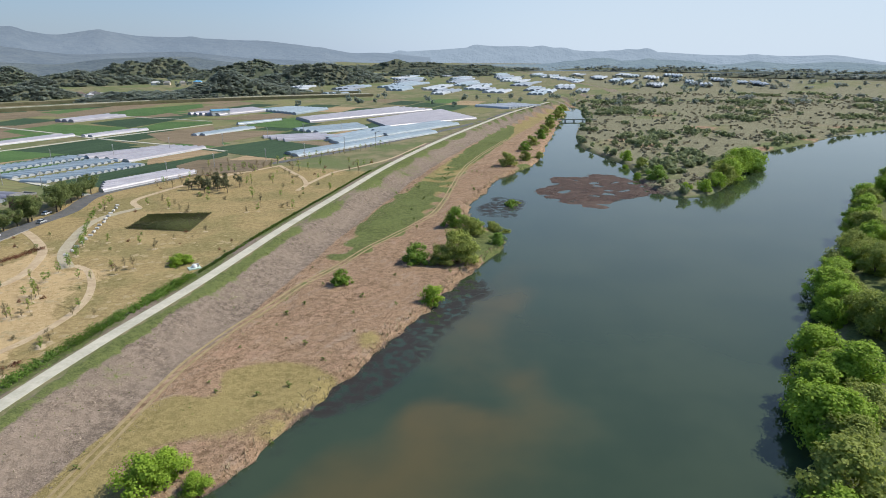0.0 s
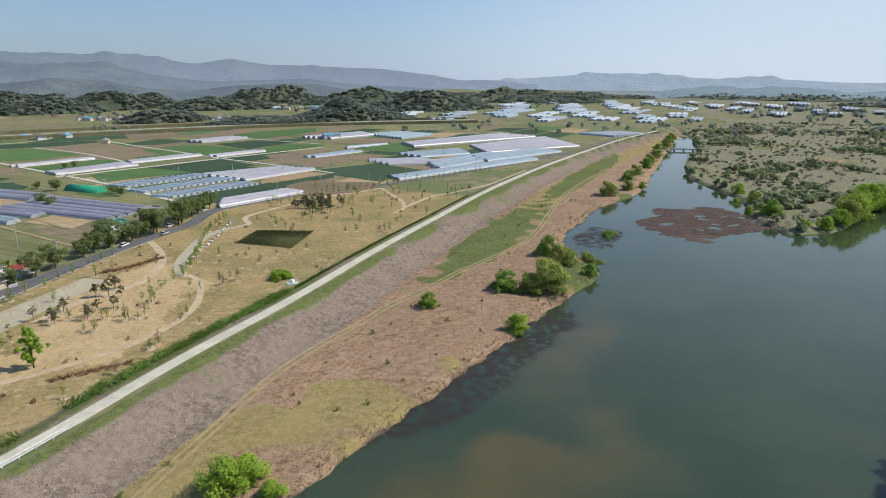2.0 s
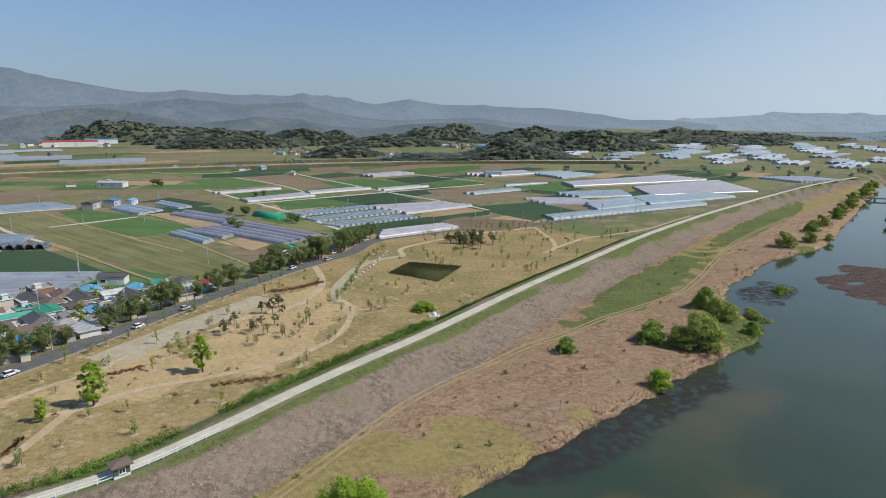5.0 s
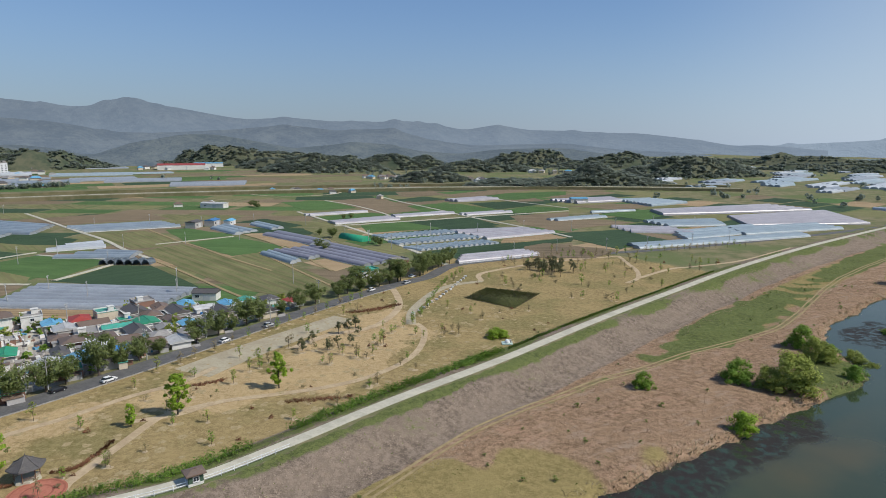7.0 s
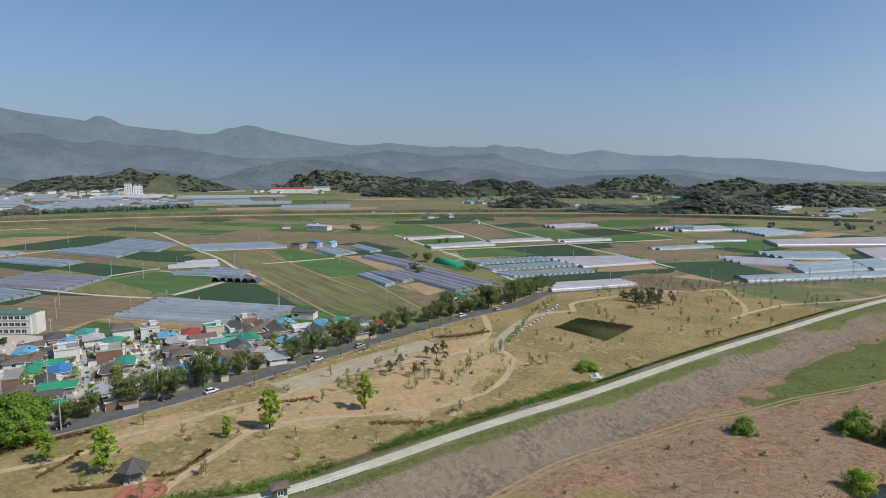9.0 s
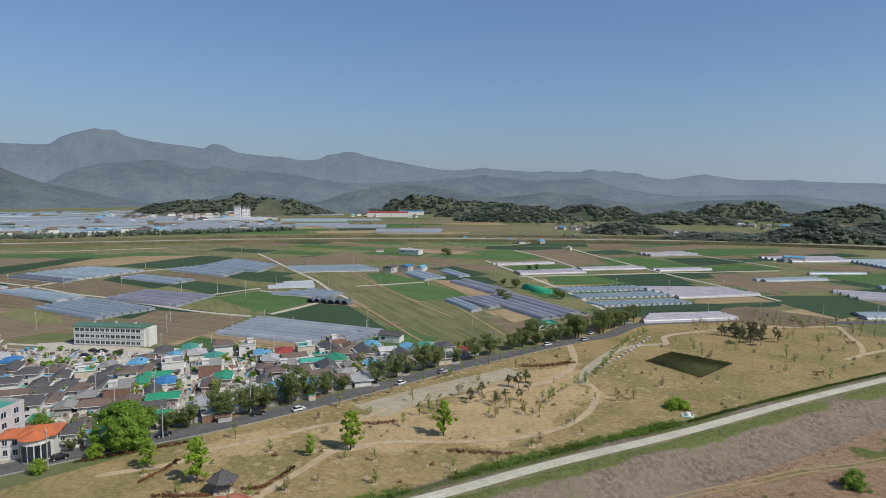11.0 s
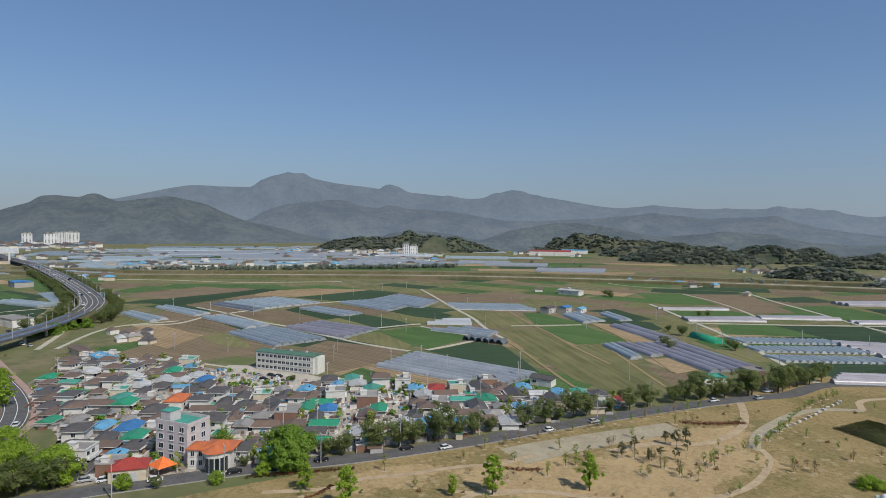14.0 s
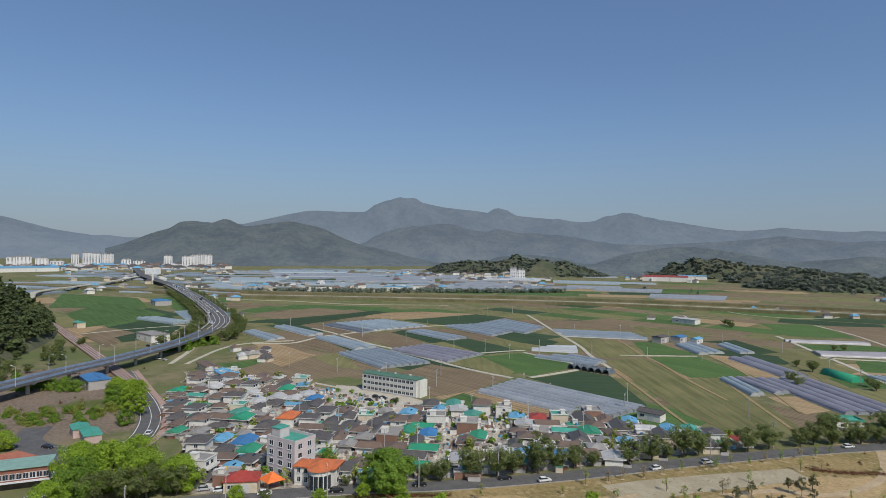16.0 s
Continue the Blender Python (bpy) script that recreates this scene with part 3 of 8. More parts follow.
def tunnel_meshes():
    """A hooped cover, its two end walls and its skirts, one metre long, wide and high."""
    arc = [(0.5 * math.cos(a), math.sin(a) ** 0.8) for a in (math.pi * i / 10 for i in range(11))]
    cover = bmesh.new()
    bays = 12
    rows = [[cover.verts.new((-0.5 + k / bays, y, z * (1.0 if k % 2 else 0.985))) for y, z in arc] for k in range(bays + 1)]
    for a, b in zip(rows, rows[1:]):
        for i in range(10):
            cover.faces.new((a[i], b[i], b[i + 1], a[i + 1])).smooth = True
    ends = []
    for x in (-0.497, 0.497):
        bm = bmesh.new()
        ring = [bm.verts.new((x, y * 0.98, z * 0.98)) for y, z in arc]
        back = [bm.verts.new((x * 0.996, y * 0.98, z * 0.98)) for y, z in arc]
        bm.faces.new(ring), bm.faces.new(back[::-1])
        for i in range(10):
            bm.faces.new((ring[i], ring[i + 1], back[i + 1], back[i]))
        bmesh.ops.recalc_face_normals(bm, faces=bm.faces)
        ends.append(bm)
    bmesh.ops.recalc_face_normals(cover, faces=cover.faces)
    skirt = boxes((0, -0.505, 0, 1.0, 0.02, 0.22), (0, 0.505, 0, 1.0, 0.02, 0.22))
    made = []
    for name, bm in (("cover", cover), ("end_wall", ends[0]), ("end_wall", ends[1]), ("skirt", skirt)):
        me = bpy.data.meshes.new(name)
        bm.to_mesh(me)
        bm.free()
        made.append((name, me))
    return made


TUNNEL = tunnel_meshes()
tunnel_kinds = {}


def tunnel(kind):
    if kind not in tunnel_kinds:
        root = tagged(new("greenhouse"), f"long tunnel greenhouse covered in {FILMS[kind][1]}", "greenhouse", group=f"tunnel greenhouses in {FILMS[kind][1]}")
        for name, me in TUNNEL:
            me = me.copy()
            part(name, me, {"cover": FILMS[kind][0], "end_wall": FILMS["white" if kind in ("pink", "blue") else "grey"][0], "skirt": SKIRT}[name], root)
        tunnel_kinds[kind] = [root, False]
    return tunnel_kinds[kind]


far_films = {}


def far_tunnel(kind, a, b, wide, rise):
    """A hooped tunnel far out on the plain, joined with the others of its film."""
    verts, faces = far_films.setdefault(kind, ([], []))
    d = (b - a).normalized()
    side = Vector((-d.y, d.x))
    arc = [(0.5 * math.cos(t), math.sin(t) ** 0.8) for t in (math.pi * i / 8 for i in range(9))]
    k = len(verts)
    for p in (a, b):
        verts.extend([(p.x + side.x * q * wide, p.y + side.y * q * wide, h * rise) for q, h in arc])
    faces.extend([(k + i, k + i + 1, k + 10 + i, k + 9 + i) for i in range(8)])
    faces.extend([tuple(range(k, k + 9)), tuple(range(k + 17, k + 8, -1))])


def greenhouse_block(kind, p0, p1, p2, p3, count, rise):
    """Parallel tunnels that run from the side p0 p3 to the side p1 p2."""
    p0, p1, p2, p3 = (Vector(p) for p in (p0, p1, p2, p3))
    far_off = ((p0 + p2) / 2).length > 560
    count = round(count * 1.6) if far_off else count
    for i in range(count):
        u = (i + 0.5) / count
        a, b = p0.lerp(p3, u), p1.lerp(p2, u)
        d = b - a
        side = Vector((-d.y, d.x)).normalized()
        wide = abs(((p3 - p0).lerp(p2 - p1, 0.5) / count).dot(side)) * 0.95
        if far_off:
            far_tunnel(kind, a, b, wide, min(rise, wide * 0.5))
            continue
        mid, turn = (a + b) / 2, math.atan2(d.y, d.x)
        root, used = tunnel(kind)
        m = Matrix.LocRotScale((mid.x, mid.y, height(mid.x, mid.y) + 0.02), Euler((0, 0, turn)), None)
        if used:
            ob = copy_thing(root, m)
        else:
            ob, tunnel_kinds[kind][1] = root, True
            ob.matrix_basis = m
        ob.scale = (d.length * random.uniform(0.97, 1.0), wide, rise * random.uniform(0.66, 0.76))


def fields():
    field('dark_green', (-276, 140), (-273, 149), (-282, 176), (-267, 184), (-211, 166), (-206, 161))
    field('green', (-335, 137), (-342, 171), (-294, 183), (-277, 144), (-289, 141))
    field('dark_green', (-404, 135), (-408, 158), (-349, 172), (-341, 145))
    field('soil', (-247, 85), (-296, 75), (-320, 105), (-276, 133), (-256, 108))
    field('olive', (-322, 114), (-335, 140), (-289, 141), (-277, 133))
    field('tan', (-247, 85), (-252, 98), (-256, 108), (-194, 133), (-194, 123), (-209, 107), (-212, 99))
    field('green', (-240, 85), (-251, 99), (-209, 112), (-212, 99))
    field('soil', (-525, 44), (-514, 69), (-448, 90), (-444, 72))
    field('soil', (-416, 26), (-439, 53), (-376, 69), (-366, 58))
    field('tan', (-418, 11), (-416, 26), (-364, 45), (-359, 24))
    field('soil', (-328, 1), (-359, 24), (-359, 43), (-300, 65), (-298, 41), (-295, 20))
    field('olive', (-360, 44), (-370, 60), (-315, 65), (-324, 52))
    field('green', (-634, 0), (-684, 26), (-645, 51), (-611, 16))
    field('soil', (-588, 8), (-635, 41), (-597, 77), (-559, 55))
    field('dark_green', (-538, 0), (-555, 21), (-599, 127), (-564, 106), (-523, 41))
    field('tan', (-589, 125), (-593, 176), (-555, 228), (-530, 139), (-553, 108))
    field('dark_green', (-525, 138), (-559, 221), (-526, 238), (-485, 189), (-476, 168))
    field('dark_green', (-451, 112), (-463, 125), (-400, 142), (-392, 126))
    field('soil', (-446, 83), (-451, 111), (-391, 124), (-380, 96))
    field('dark_green', (-412, 179), (-431, 206), (-377, 213), (-361, 198), (-381, 186))
    field('olive', (-386, 225), (-374, 256), (-318, 241), (-309, 221), (-316, 208))
    field('green', (-367, 266), (-360, 278), (-308, 272), (-316, 241))
    field('green', (-309, 238), (-304, 268), (-250, 257), (-249, 236), (-253, 221))
    field('olive', (-307, 205), (-307, 233), (-251, 218), (-249, 236), (-162, 198), (-151, 196), (-150, 172), (-194, 171))
    field('soil', (-501, 260), (-474, 324), (-412, 305), (-450, 246))
    field('dark_green', (-356, 314), (-344, 320), (-302, 299), (-302, 330), (-354, 343))
    field('tan', (-307, 278), (-300, 288), (-240, 266), (-245, 255))
    field('tan', (-209, 227), (-207, 240), (-183, 233), (-182, 218))
    field('green', (-436, 445), (-410, 479), (-337, 443), (-363, 401))
    field('soil', (-405, 486), (-382, 536), (-281, 453), (-295, 410))
    field('dark_green', (-357, 515), (-348, 571), (-309, 555), (-323, 515))
    field('green', (-330, 369), (-307, 418), (-285, 415), (-304, 361))
    field('green', (-267, 350), (-256, 388), (-209, 369), (-242, 323))
    field('dark_green', (-250, 382), (-221, 431), (-182, 403), (-204, 373), (-212, 368))
    field('olive', (-291, 317), (-280, 334), (-242, 323), (-230, 282))
    field('green', (-298, 483), (-279, 521), (-228, 493), (-245, 460))
    field('dark_green', (-274, 529), (-250, 568), (-209, 555), (-227, 495))
    field('green', (-222, 490), (-213, 535), (-177, 538), (-172, 524), (-200, 476))
    field('soil', (-199, 457), (-167, 508), (-127, 393), (-169, 412))
    field('tan', (-149, 330), (-155, 347), (-136, 382), (-120, 374))
    field('dark_green', (-171, 284), (-149, 326), (-119, 371), (-115, 358), (-162, 274))
    field('soil', (-131, 324), (-113, 353), (-100, 317), (-114, 303))
    field('green', (-298, 574), (-290, 656), (-239, 718), (-225, 675), (-248, 586))
    field('soil', (-339, 607), (-323, 703), (-278, 730), (-290, 656), (-303, 584))
    field('dark_green', (-139, 381), (-116, 407), (-104, 423), (-62, 390), (-81, 354), (-83, 344))
    field('soil', (-168, 453), (-125, 470), (-102, 466), (-120, 433), (-144, 391))
    field('green', (-141, 505), (-119, 557), (-100, 572), (-89, 537), (-99, 486))
    field('soil', (-133, 326), (-127, 344), (-83, 342), (-88, 311), (-119, 294))
    field('soil', (-185, 554), (-136, 612), (-117, 591), (-130, 548))
    field('dark_green', (-92, 549), (-64, 657), (-38, 660), (-66, 604))
    field('green', (-704, -183), (-904, -221), (-813, -118), (-686, -89))
    field('green', (-557, -106), (-620, -116), (-644, -80), (-523, -51), (-511, -89))
    field('dark_green', (-492, -89), (-507, -88), (-532, -42), (-467, -45), (-443, -70))
    field('soil', (-496, -108), (-505, -93), (-443, -71), (-423, -77))
    field('soil', (-586, 4), (-653, 77), (-604, 116), (-556, 37))
    field('dark_green', (-528, 27), (-612, 129), (-593, 142), (-505, 43))
    field('tan', (-388, 5), (-407, 19), (-365, 47), (-331, 25))


def greenhouses():
    greenhouse_block('grey', (-249, 105), (-194, 133), (-205, 162), (-268, 134), count=7, rise=2.6)
    greenhouse_block('steel', (-363, 59), (-313, 75), (-321, 105), (-374, 87), count=7, rise=2.6)
    greenhouse_block('purple', (-368, 93), (-320, 114), (-340, 143), (-383, 120), count=5, rise=2.6)
    greenhouse_block('blue', (-435, 52), (-377, 71), (-380, 88), (-433, 68), count=2, rise=2.6)
    greenhouse_block('blue', (-499, 28), (-441, 49), (-451, 61), (-504, 37), count=2, rise=2.6)
    greenhouse_block('blue', (-473, 5), (-425, 21), (-435, 33), (-480, 13), count=2, rise=2.6)
    greenhouse_block('blue', (-509, 77), (-458, 98), (-477, 148), (-527, 123), count=8, rise=2.6)
    greenhouse_block('dark', (-500, 67), (-447, 90), (-458, 99), (-509, 77), count=2, rise=2.6)
    greenhouse_block('steel', (-450, 123), (-400, 140), (-407, 158), (-455, 138), count=3, rise=2.6)
    greenhouse_block('steel', (-472, 161), (-411, 178), (-434, 208), (-478, 187), count=5, rise=2.6)
    greenhouse_block('steel', (-474, 186), (-418, 208), (-449, 238), (-507, 230), count=7, rise=2.6)
    greenhouse_block('steel', (-399, 231), (-368, 281), (-402, 288), (-434, 238), count=5, rise=2.6)
    greenhouse_block('white', (-348, 176), (-331, 203), (-353, 213), (-357, 197), count=3, rise=2.6)
    greenhouse_block('steel', (-327, 167), (-291, 190), (-301, 202), (-323, 198), count=3, rise=2.6)
    greenhouse_block('blue', (-342, 283), (-307, 272), (-309, 293), (-349, 302), count=3, rise=2.6)
    greenhouse_block('blue', (-335, 311), (-304, 301), (-303, 311), (-339, 323), count=2, rise=2.6)
    greenhouse_block('purple', (-292, 280), (-240, 268), (-238, 282), (-292, 298), count=2, rise=2.6)
    greenhouse_block('purple', (-240, 249), (-176, 232), (-169, 258), (-231, 276), count=5, rise=2.6)
    greenhouse_block('purple', (-244, 240), (-211, 233), (-212, 242), (-240, 249), count=2, rise=2.6)
    greenhouse_block('blue', (-243, 231), (-211, 220), (-212, 228), (-244, 240), count=2, rise=2.6)
    greenhouse_block('blue', (-216, 308), (-231, 313), (-202, 358), (-189, 354), count=15, rise=1.9)
    greenhouse_block('blue', (-197, 293), (-209, 299), (-184, 345), (-167, 342), count=15, rise=1.9)
    greenhouse_block('blue', (-176, 283), (-190, 286), (-162, 332), (-149, 328), count=15, rise=1.9)
    greenhouse_block('pink', (-161, 337), (-135, 386), (-163, 392), (-200, 356), count=6, rise=2.6)
    greenhouse_block('pink', (-142, 261), (-115, 304), (-128, 311), (-149, 280), count=4, rise=2.6)
    greenhouse_block('pink', (-334, 374), (-310, 419), (-319, 422), (-344, 374), count=2, rise=2.6)
    greenhouse_block('pink', (-286, 344), (-259, 391), (-280, 399), (-298, 352), count=3, rise=2.6)
    greenhouse_block('pink', (-272, 399), (-241, 448), (-259, 451), (-279, 406), count=2, rise=2.6)
    greenhouse_block('pink', (-228, 440), (-205, 482), (-218, 480), (-240, 445), count=2, rise=2.6)
    greenhouse_block('pink', (-288, 536), (-262, 578), (-287, 589), (-306, 540), count=2, rise=2.6)
    greenhouse_block('blue', (-154, 446), (-127, 488), (-140, 493), (-165, 446), count=2, rise=2.6)
    greenhouse_block('pink', (-181, 581), (-150, 626), (-170, 654), (-216, 595), count=4, rise=2.6)
    greenhouse_block('blue', (-115, 591), (-91, 641), (-132, 662), (-159, 633), count=6, rise=2.6)
    greenhouse_block('blue', (-148, 507), (-118, 546), (-125, 544), (-150, 519), count=2, rise=2.6)
    greenhouse_block('pink', (-91, 413), (-54, 428), (-77, 449), (-114, 435), count=4, rise=2.6)
    greenhouse_block('blue', (-76, 455), (-42, 481), (-54, 514), (-99, 476), count=4, rise=2.6)
    greenhouse_block('blue', (-58, 398), (-11, 466), (-29, 494), (-70, 428), count=3, rise=2.6)
    greenhouse_block('pink', (-29, 489), (49, 545), (22, 631), (-46, 541), count=11, rise=2.6)
    greenhouse_block('blue', (-27, 438), (31, 505), (13, 525), (-39, 464), count=4, rise=2.6)
    greenhouse_block('pink', (-93, 523), (15, 624), (-24, 655), (-107, 549), count=4, rise=2.6)
    greenhouse_block('blue', (-75, 348), (10, 453), (4, 466), (-84, 362), count=2, rise=2.6)
    greenhouse_block('white', (60, 671), (92, 640), (132, 669), (107, 697), count=6, rise=2.6)
    greenhouse_block('blue', (-579, -84), (-533, -50), (-541, -36), (-585, -69), count=2, rise=2.6)


fields()
greenhouses()


# ---- hills and mountains ----
def hill_material(name, dark, light, scale, haze_glow=None):
    m = Nodes(name, 0.95, 0.05)
    n = m.math("ADD", m.math("MULTIPLY", m.noise(scale, 5.0, 0.65), 0.55), m.math("MULTIPLY", m.noise(scale * 7, 4.0, 0.7), 0.45))
    c = m.mix(m.ramp(n, 0.38, 0.62), dark, light)
    m.bump(m.noise(scale * 2.2, 5.0, 0.6), 0.9, 60.0 if haze_glow else 6.0)
    if haze_glow:
        # haze painted as emission: light scattered by the air between, strongest near the ground
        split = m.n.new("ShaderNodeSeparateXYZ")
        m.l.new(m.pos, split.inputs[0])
        m.plug(m.mix(m.ramp(split.outputs["Z"], -10, haze_glow[4]), tuple(v * 1.2 for v in haze_glow[:3]), tuple(haze_glow[:3])), m.bsdf.inputs["Emission Color"])
        m.bsdf.inputs["Emission Strength"].default_value = haze_glow[3]
    return m.done(c)


def bearing(deg, d):
    return -math.sin(radians(deg)) * d, math.cos(radians(deg)) * d


def ridge(name, crest, distance, depth, material, label, foot=-6.0, wild=0.22):
    """A mountain range around the plain: crest gives bearings and the slope from eye level (60 m) to the crest."""
    a0, a1 = crest[0][0], crest[-1][0]
    n = int((a1 - a0) / 0.3)
    bs = np.linspace(a0, a1, n + 1)
    slope = np.interp(bs, [c[0] for c in crest], [c[1] for c in crest])
    k = np.ones(5) / 5
    slope = np.convolve(np.pad(slope, 2, mode="edge"), k, mode="valid")
    bm = bmesh.new()
    rows = []
    steps = 28
    for j in range(steps + 1):
        u = j / steps
        row = []
        for i, b in enumerate(bs):
            spur = noise.noise((b * 0.35, u * 1.5, distance * 0.01))
            d = distance + depth * (u - 0.7) * 1.0 + spur * depth * 0.12 * (1 - u)
            top = 60 + distance * slope[i]
            rise = math.sin(min(u / 0.7, 1) * math.pi / 2) ** 1.25 if u <= 0.7 else math.cos((u - 0.7) / 0.3 * math.pi / 2)
            wobble = 1 + wild * (noise.noise((b * 0.3, u * 2.5, 3)) + 0.5 * noise.noise((b * 0.75, u * 5, 5))) * (1 - abs(u - 0.7) < 0.985)
            fine = 1 + 0.006 * noise.noise((b * 1.6, 0.2, distance)) 
            z = foot + (top - foot) * rise * (wobble if u < 0.62 else fine)
            x, y = bearing(b, d)
            row.append(bm.verts.new((x, y, z)))
        rows.append(row)
    for p, q in zip(rows, rows[1:]):
        for i in range(n):
            bm.faces.new((p[i], p[i + 1], q[i + 1], q[i])).smooth = True
    bmesh.ops.recalc_face_normals(bm, faces=bm.faces)
    return tagged(link_bm(name, bm, material), label, "mountain", kind="structure")


# the ranges carry painted haze as a blue-grey emission; WOOD_HILL has none
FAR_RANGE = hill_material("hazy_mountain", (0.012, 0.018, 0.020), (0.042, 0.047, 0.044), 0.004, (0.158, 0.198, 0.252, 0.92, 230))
PALE_RANGE = hill_material("haze_pale_mountain", (0.05, 0.06, 0.07), (0.06, 0.07, 0.08), 0.004, (0.33, 0.41, 0.50, 0.56, 200))
PALE_HILLS = hill_material("haze_pale_hills", (0.03, 0.04, 0.035), (0.05, 0.06, 0.045), 0.006, (0.15, 0.20, 0.25, 0.85, 60))
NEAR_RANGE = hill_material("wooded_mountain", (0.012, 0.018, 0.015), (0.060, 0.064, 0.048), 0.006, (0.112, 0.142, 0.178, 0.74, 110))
MID_RANGE = hill_material("haze_grey_mountain", (0.012, 0.017, 0.017), (0.052, 0.056, 0.047), 0.005, (0.132, 0.166, 0.212, 0.84, 160))
WOOD_HILL = hill_material("wooded_hill", (0.06, 0.078, 0.05), (0.125, 0.125, 0.08), 0.012)
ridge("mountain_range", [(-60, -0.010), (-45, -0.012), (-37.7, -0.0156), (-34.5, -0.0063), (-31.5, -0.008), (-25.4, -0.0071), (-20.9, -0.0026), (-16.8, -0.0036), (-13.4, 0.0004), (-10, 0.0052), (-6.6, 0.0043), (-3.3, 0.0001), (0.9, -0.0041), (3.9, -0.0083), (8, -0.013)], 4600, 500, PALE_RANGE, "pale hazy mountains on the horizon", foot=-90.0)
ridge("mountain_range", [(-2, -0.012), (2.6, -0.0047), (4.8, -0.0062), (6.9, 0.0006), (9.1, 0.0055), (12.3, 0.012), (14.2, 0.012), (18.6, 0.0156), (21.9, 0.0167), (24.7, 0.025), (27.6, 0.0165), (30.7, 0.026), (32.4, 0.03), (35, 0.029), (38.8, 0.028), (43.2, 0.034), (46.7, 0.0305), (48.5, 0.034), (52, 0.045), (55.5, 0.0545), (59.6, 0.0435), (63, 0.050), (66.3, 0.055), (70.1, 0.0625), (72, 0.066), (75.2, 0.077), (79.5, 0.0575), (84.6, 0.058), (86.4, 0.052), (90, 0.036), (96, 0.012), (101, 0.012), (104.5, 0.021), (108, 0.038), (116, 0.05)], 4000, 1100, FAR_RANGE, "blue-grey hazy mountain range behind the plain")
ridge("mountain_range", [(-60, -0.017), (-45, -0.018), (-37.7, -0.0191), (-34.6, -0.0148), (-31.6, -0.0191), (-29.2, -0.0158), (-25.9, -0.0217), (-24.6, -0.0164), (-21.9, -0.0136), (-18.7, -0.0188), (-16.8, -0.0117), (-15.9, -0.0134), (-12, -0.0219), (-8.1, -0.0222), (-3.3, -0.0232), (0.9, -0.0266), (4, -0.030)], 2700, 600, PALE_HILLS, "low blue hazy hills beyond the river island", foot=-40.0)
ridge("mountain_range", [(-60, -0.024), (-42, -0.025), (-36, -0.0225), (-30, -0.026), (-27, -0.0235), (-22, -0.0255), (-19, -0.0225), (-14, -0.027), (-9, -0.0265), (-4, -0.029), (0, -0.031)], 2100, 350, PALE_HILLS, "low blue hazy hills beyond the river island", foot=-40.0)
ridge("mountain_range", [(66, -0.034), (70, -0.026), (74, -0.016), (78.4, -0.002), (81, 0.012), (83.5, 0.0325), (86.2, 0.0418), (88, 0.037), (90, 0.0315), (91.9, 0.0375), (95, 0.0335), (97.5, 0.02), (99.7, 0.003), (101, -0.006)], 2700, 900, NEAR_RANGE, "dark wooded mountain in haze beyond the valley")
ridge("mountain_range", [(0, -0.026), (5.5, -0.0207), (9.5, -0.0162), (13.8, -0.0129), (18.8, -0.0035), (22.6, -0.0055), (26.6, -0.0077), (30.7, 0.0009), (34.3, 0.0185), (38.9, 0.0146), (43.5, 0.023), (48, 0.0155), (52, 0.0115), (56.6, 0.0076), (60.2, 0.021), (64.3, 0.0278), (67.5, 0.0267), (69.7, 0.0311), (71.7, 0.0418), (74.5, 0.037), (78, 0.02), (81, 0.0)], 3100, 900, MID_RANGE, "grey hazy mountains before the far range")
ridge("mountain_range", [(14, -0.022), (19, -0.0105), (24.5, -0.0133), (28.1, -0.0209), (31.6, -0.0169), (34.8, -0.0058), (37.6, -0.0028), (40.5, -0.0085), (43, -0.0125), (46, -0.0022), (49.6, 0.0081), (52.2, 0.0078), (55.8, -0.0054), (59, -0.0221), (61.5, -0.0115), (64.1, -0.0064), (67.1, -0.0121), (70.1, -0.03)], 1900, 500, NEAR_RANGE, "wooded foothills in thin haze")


def mound(cx, cy, rx, ry, h, turn):
    """A wooded hill: its height over the plain at a place."""
    c, s = math.cos(radians(turn)), math.sin(radians(turn))

    def z(x, y):
        u, v = ((x - cx) * c + (y - cy) * s) / rx, (-(x - cx) * s + (y - cy) * c) / ry
        q = max(0.0, 1 - (u * u + v * v))
        lobes = noise.noise((x * 0.011, y * 0.011, h)) + 0.5 * noise.noise((x * 0.03, y * 0.03, h))
        return h * q * (0.78 + 0.75 * lobes * min(1, 3 * q)) - 0.8
    return z


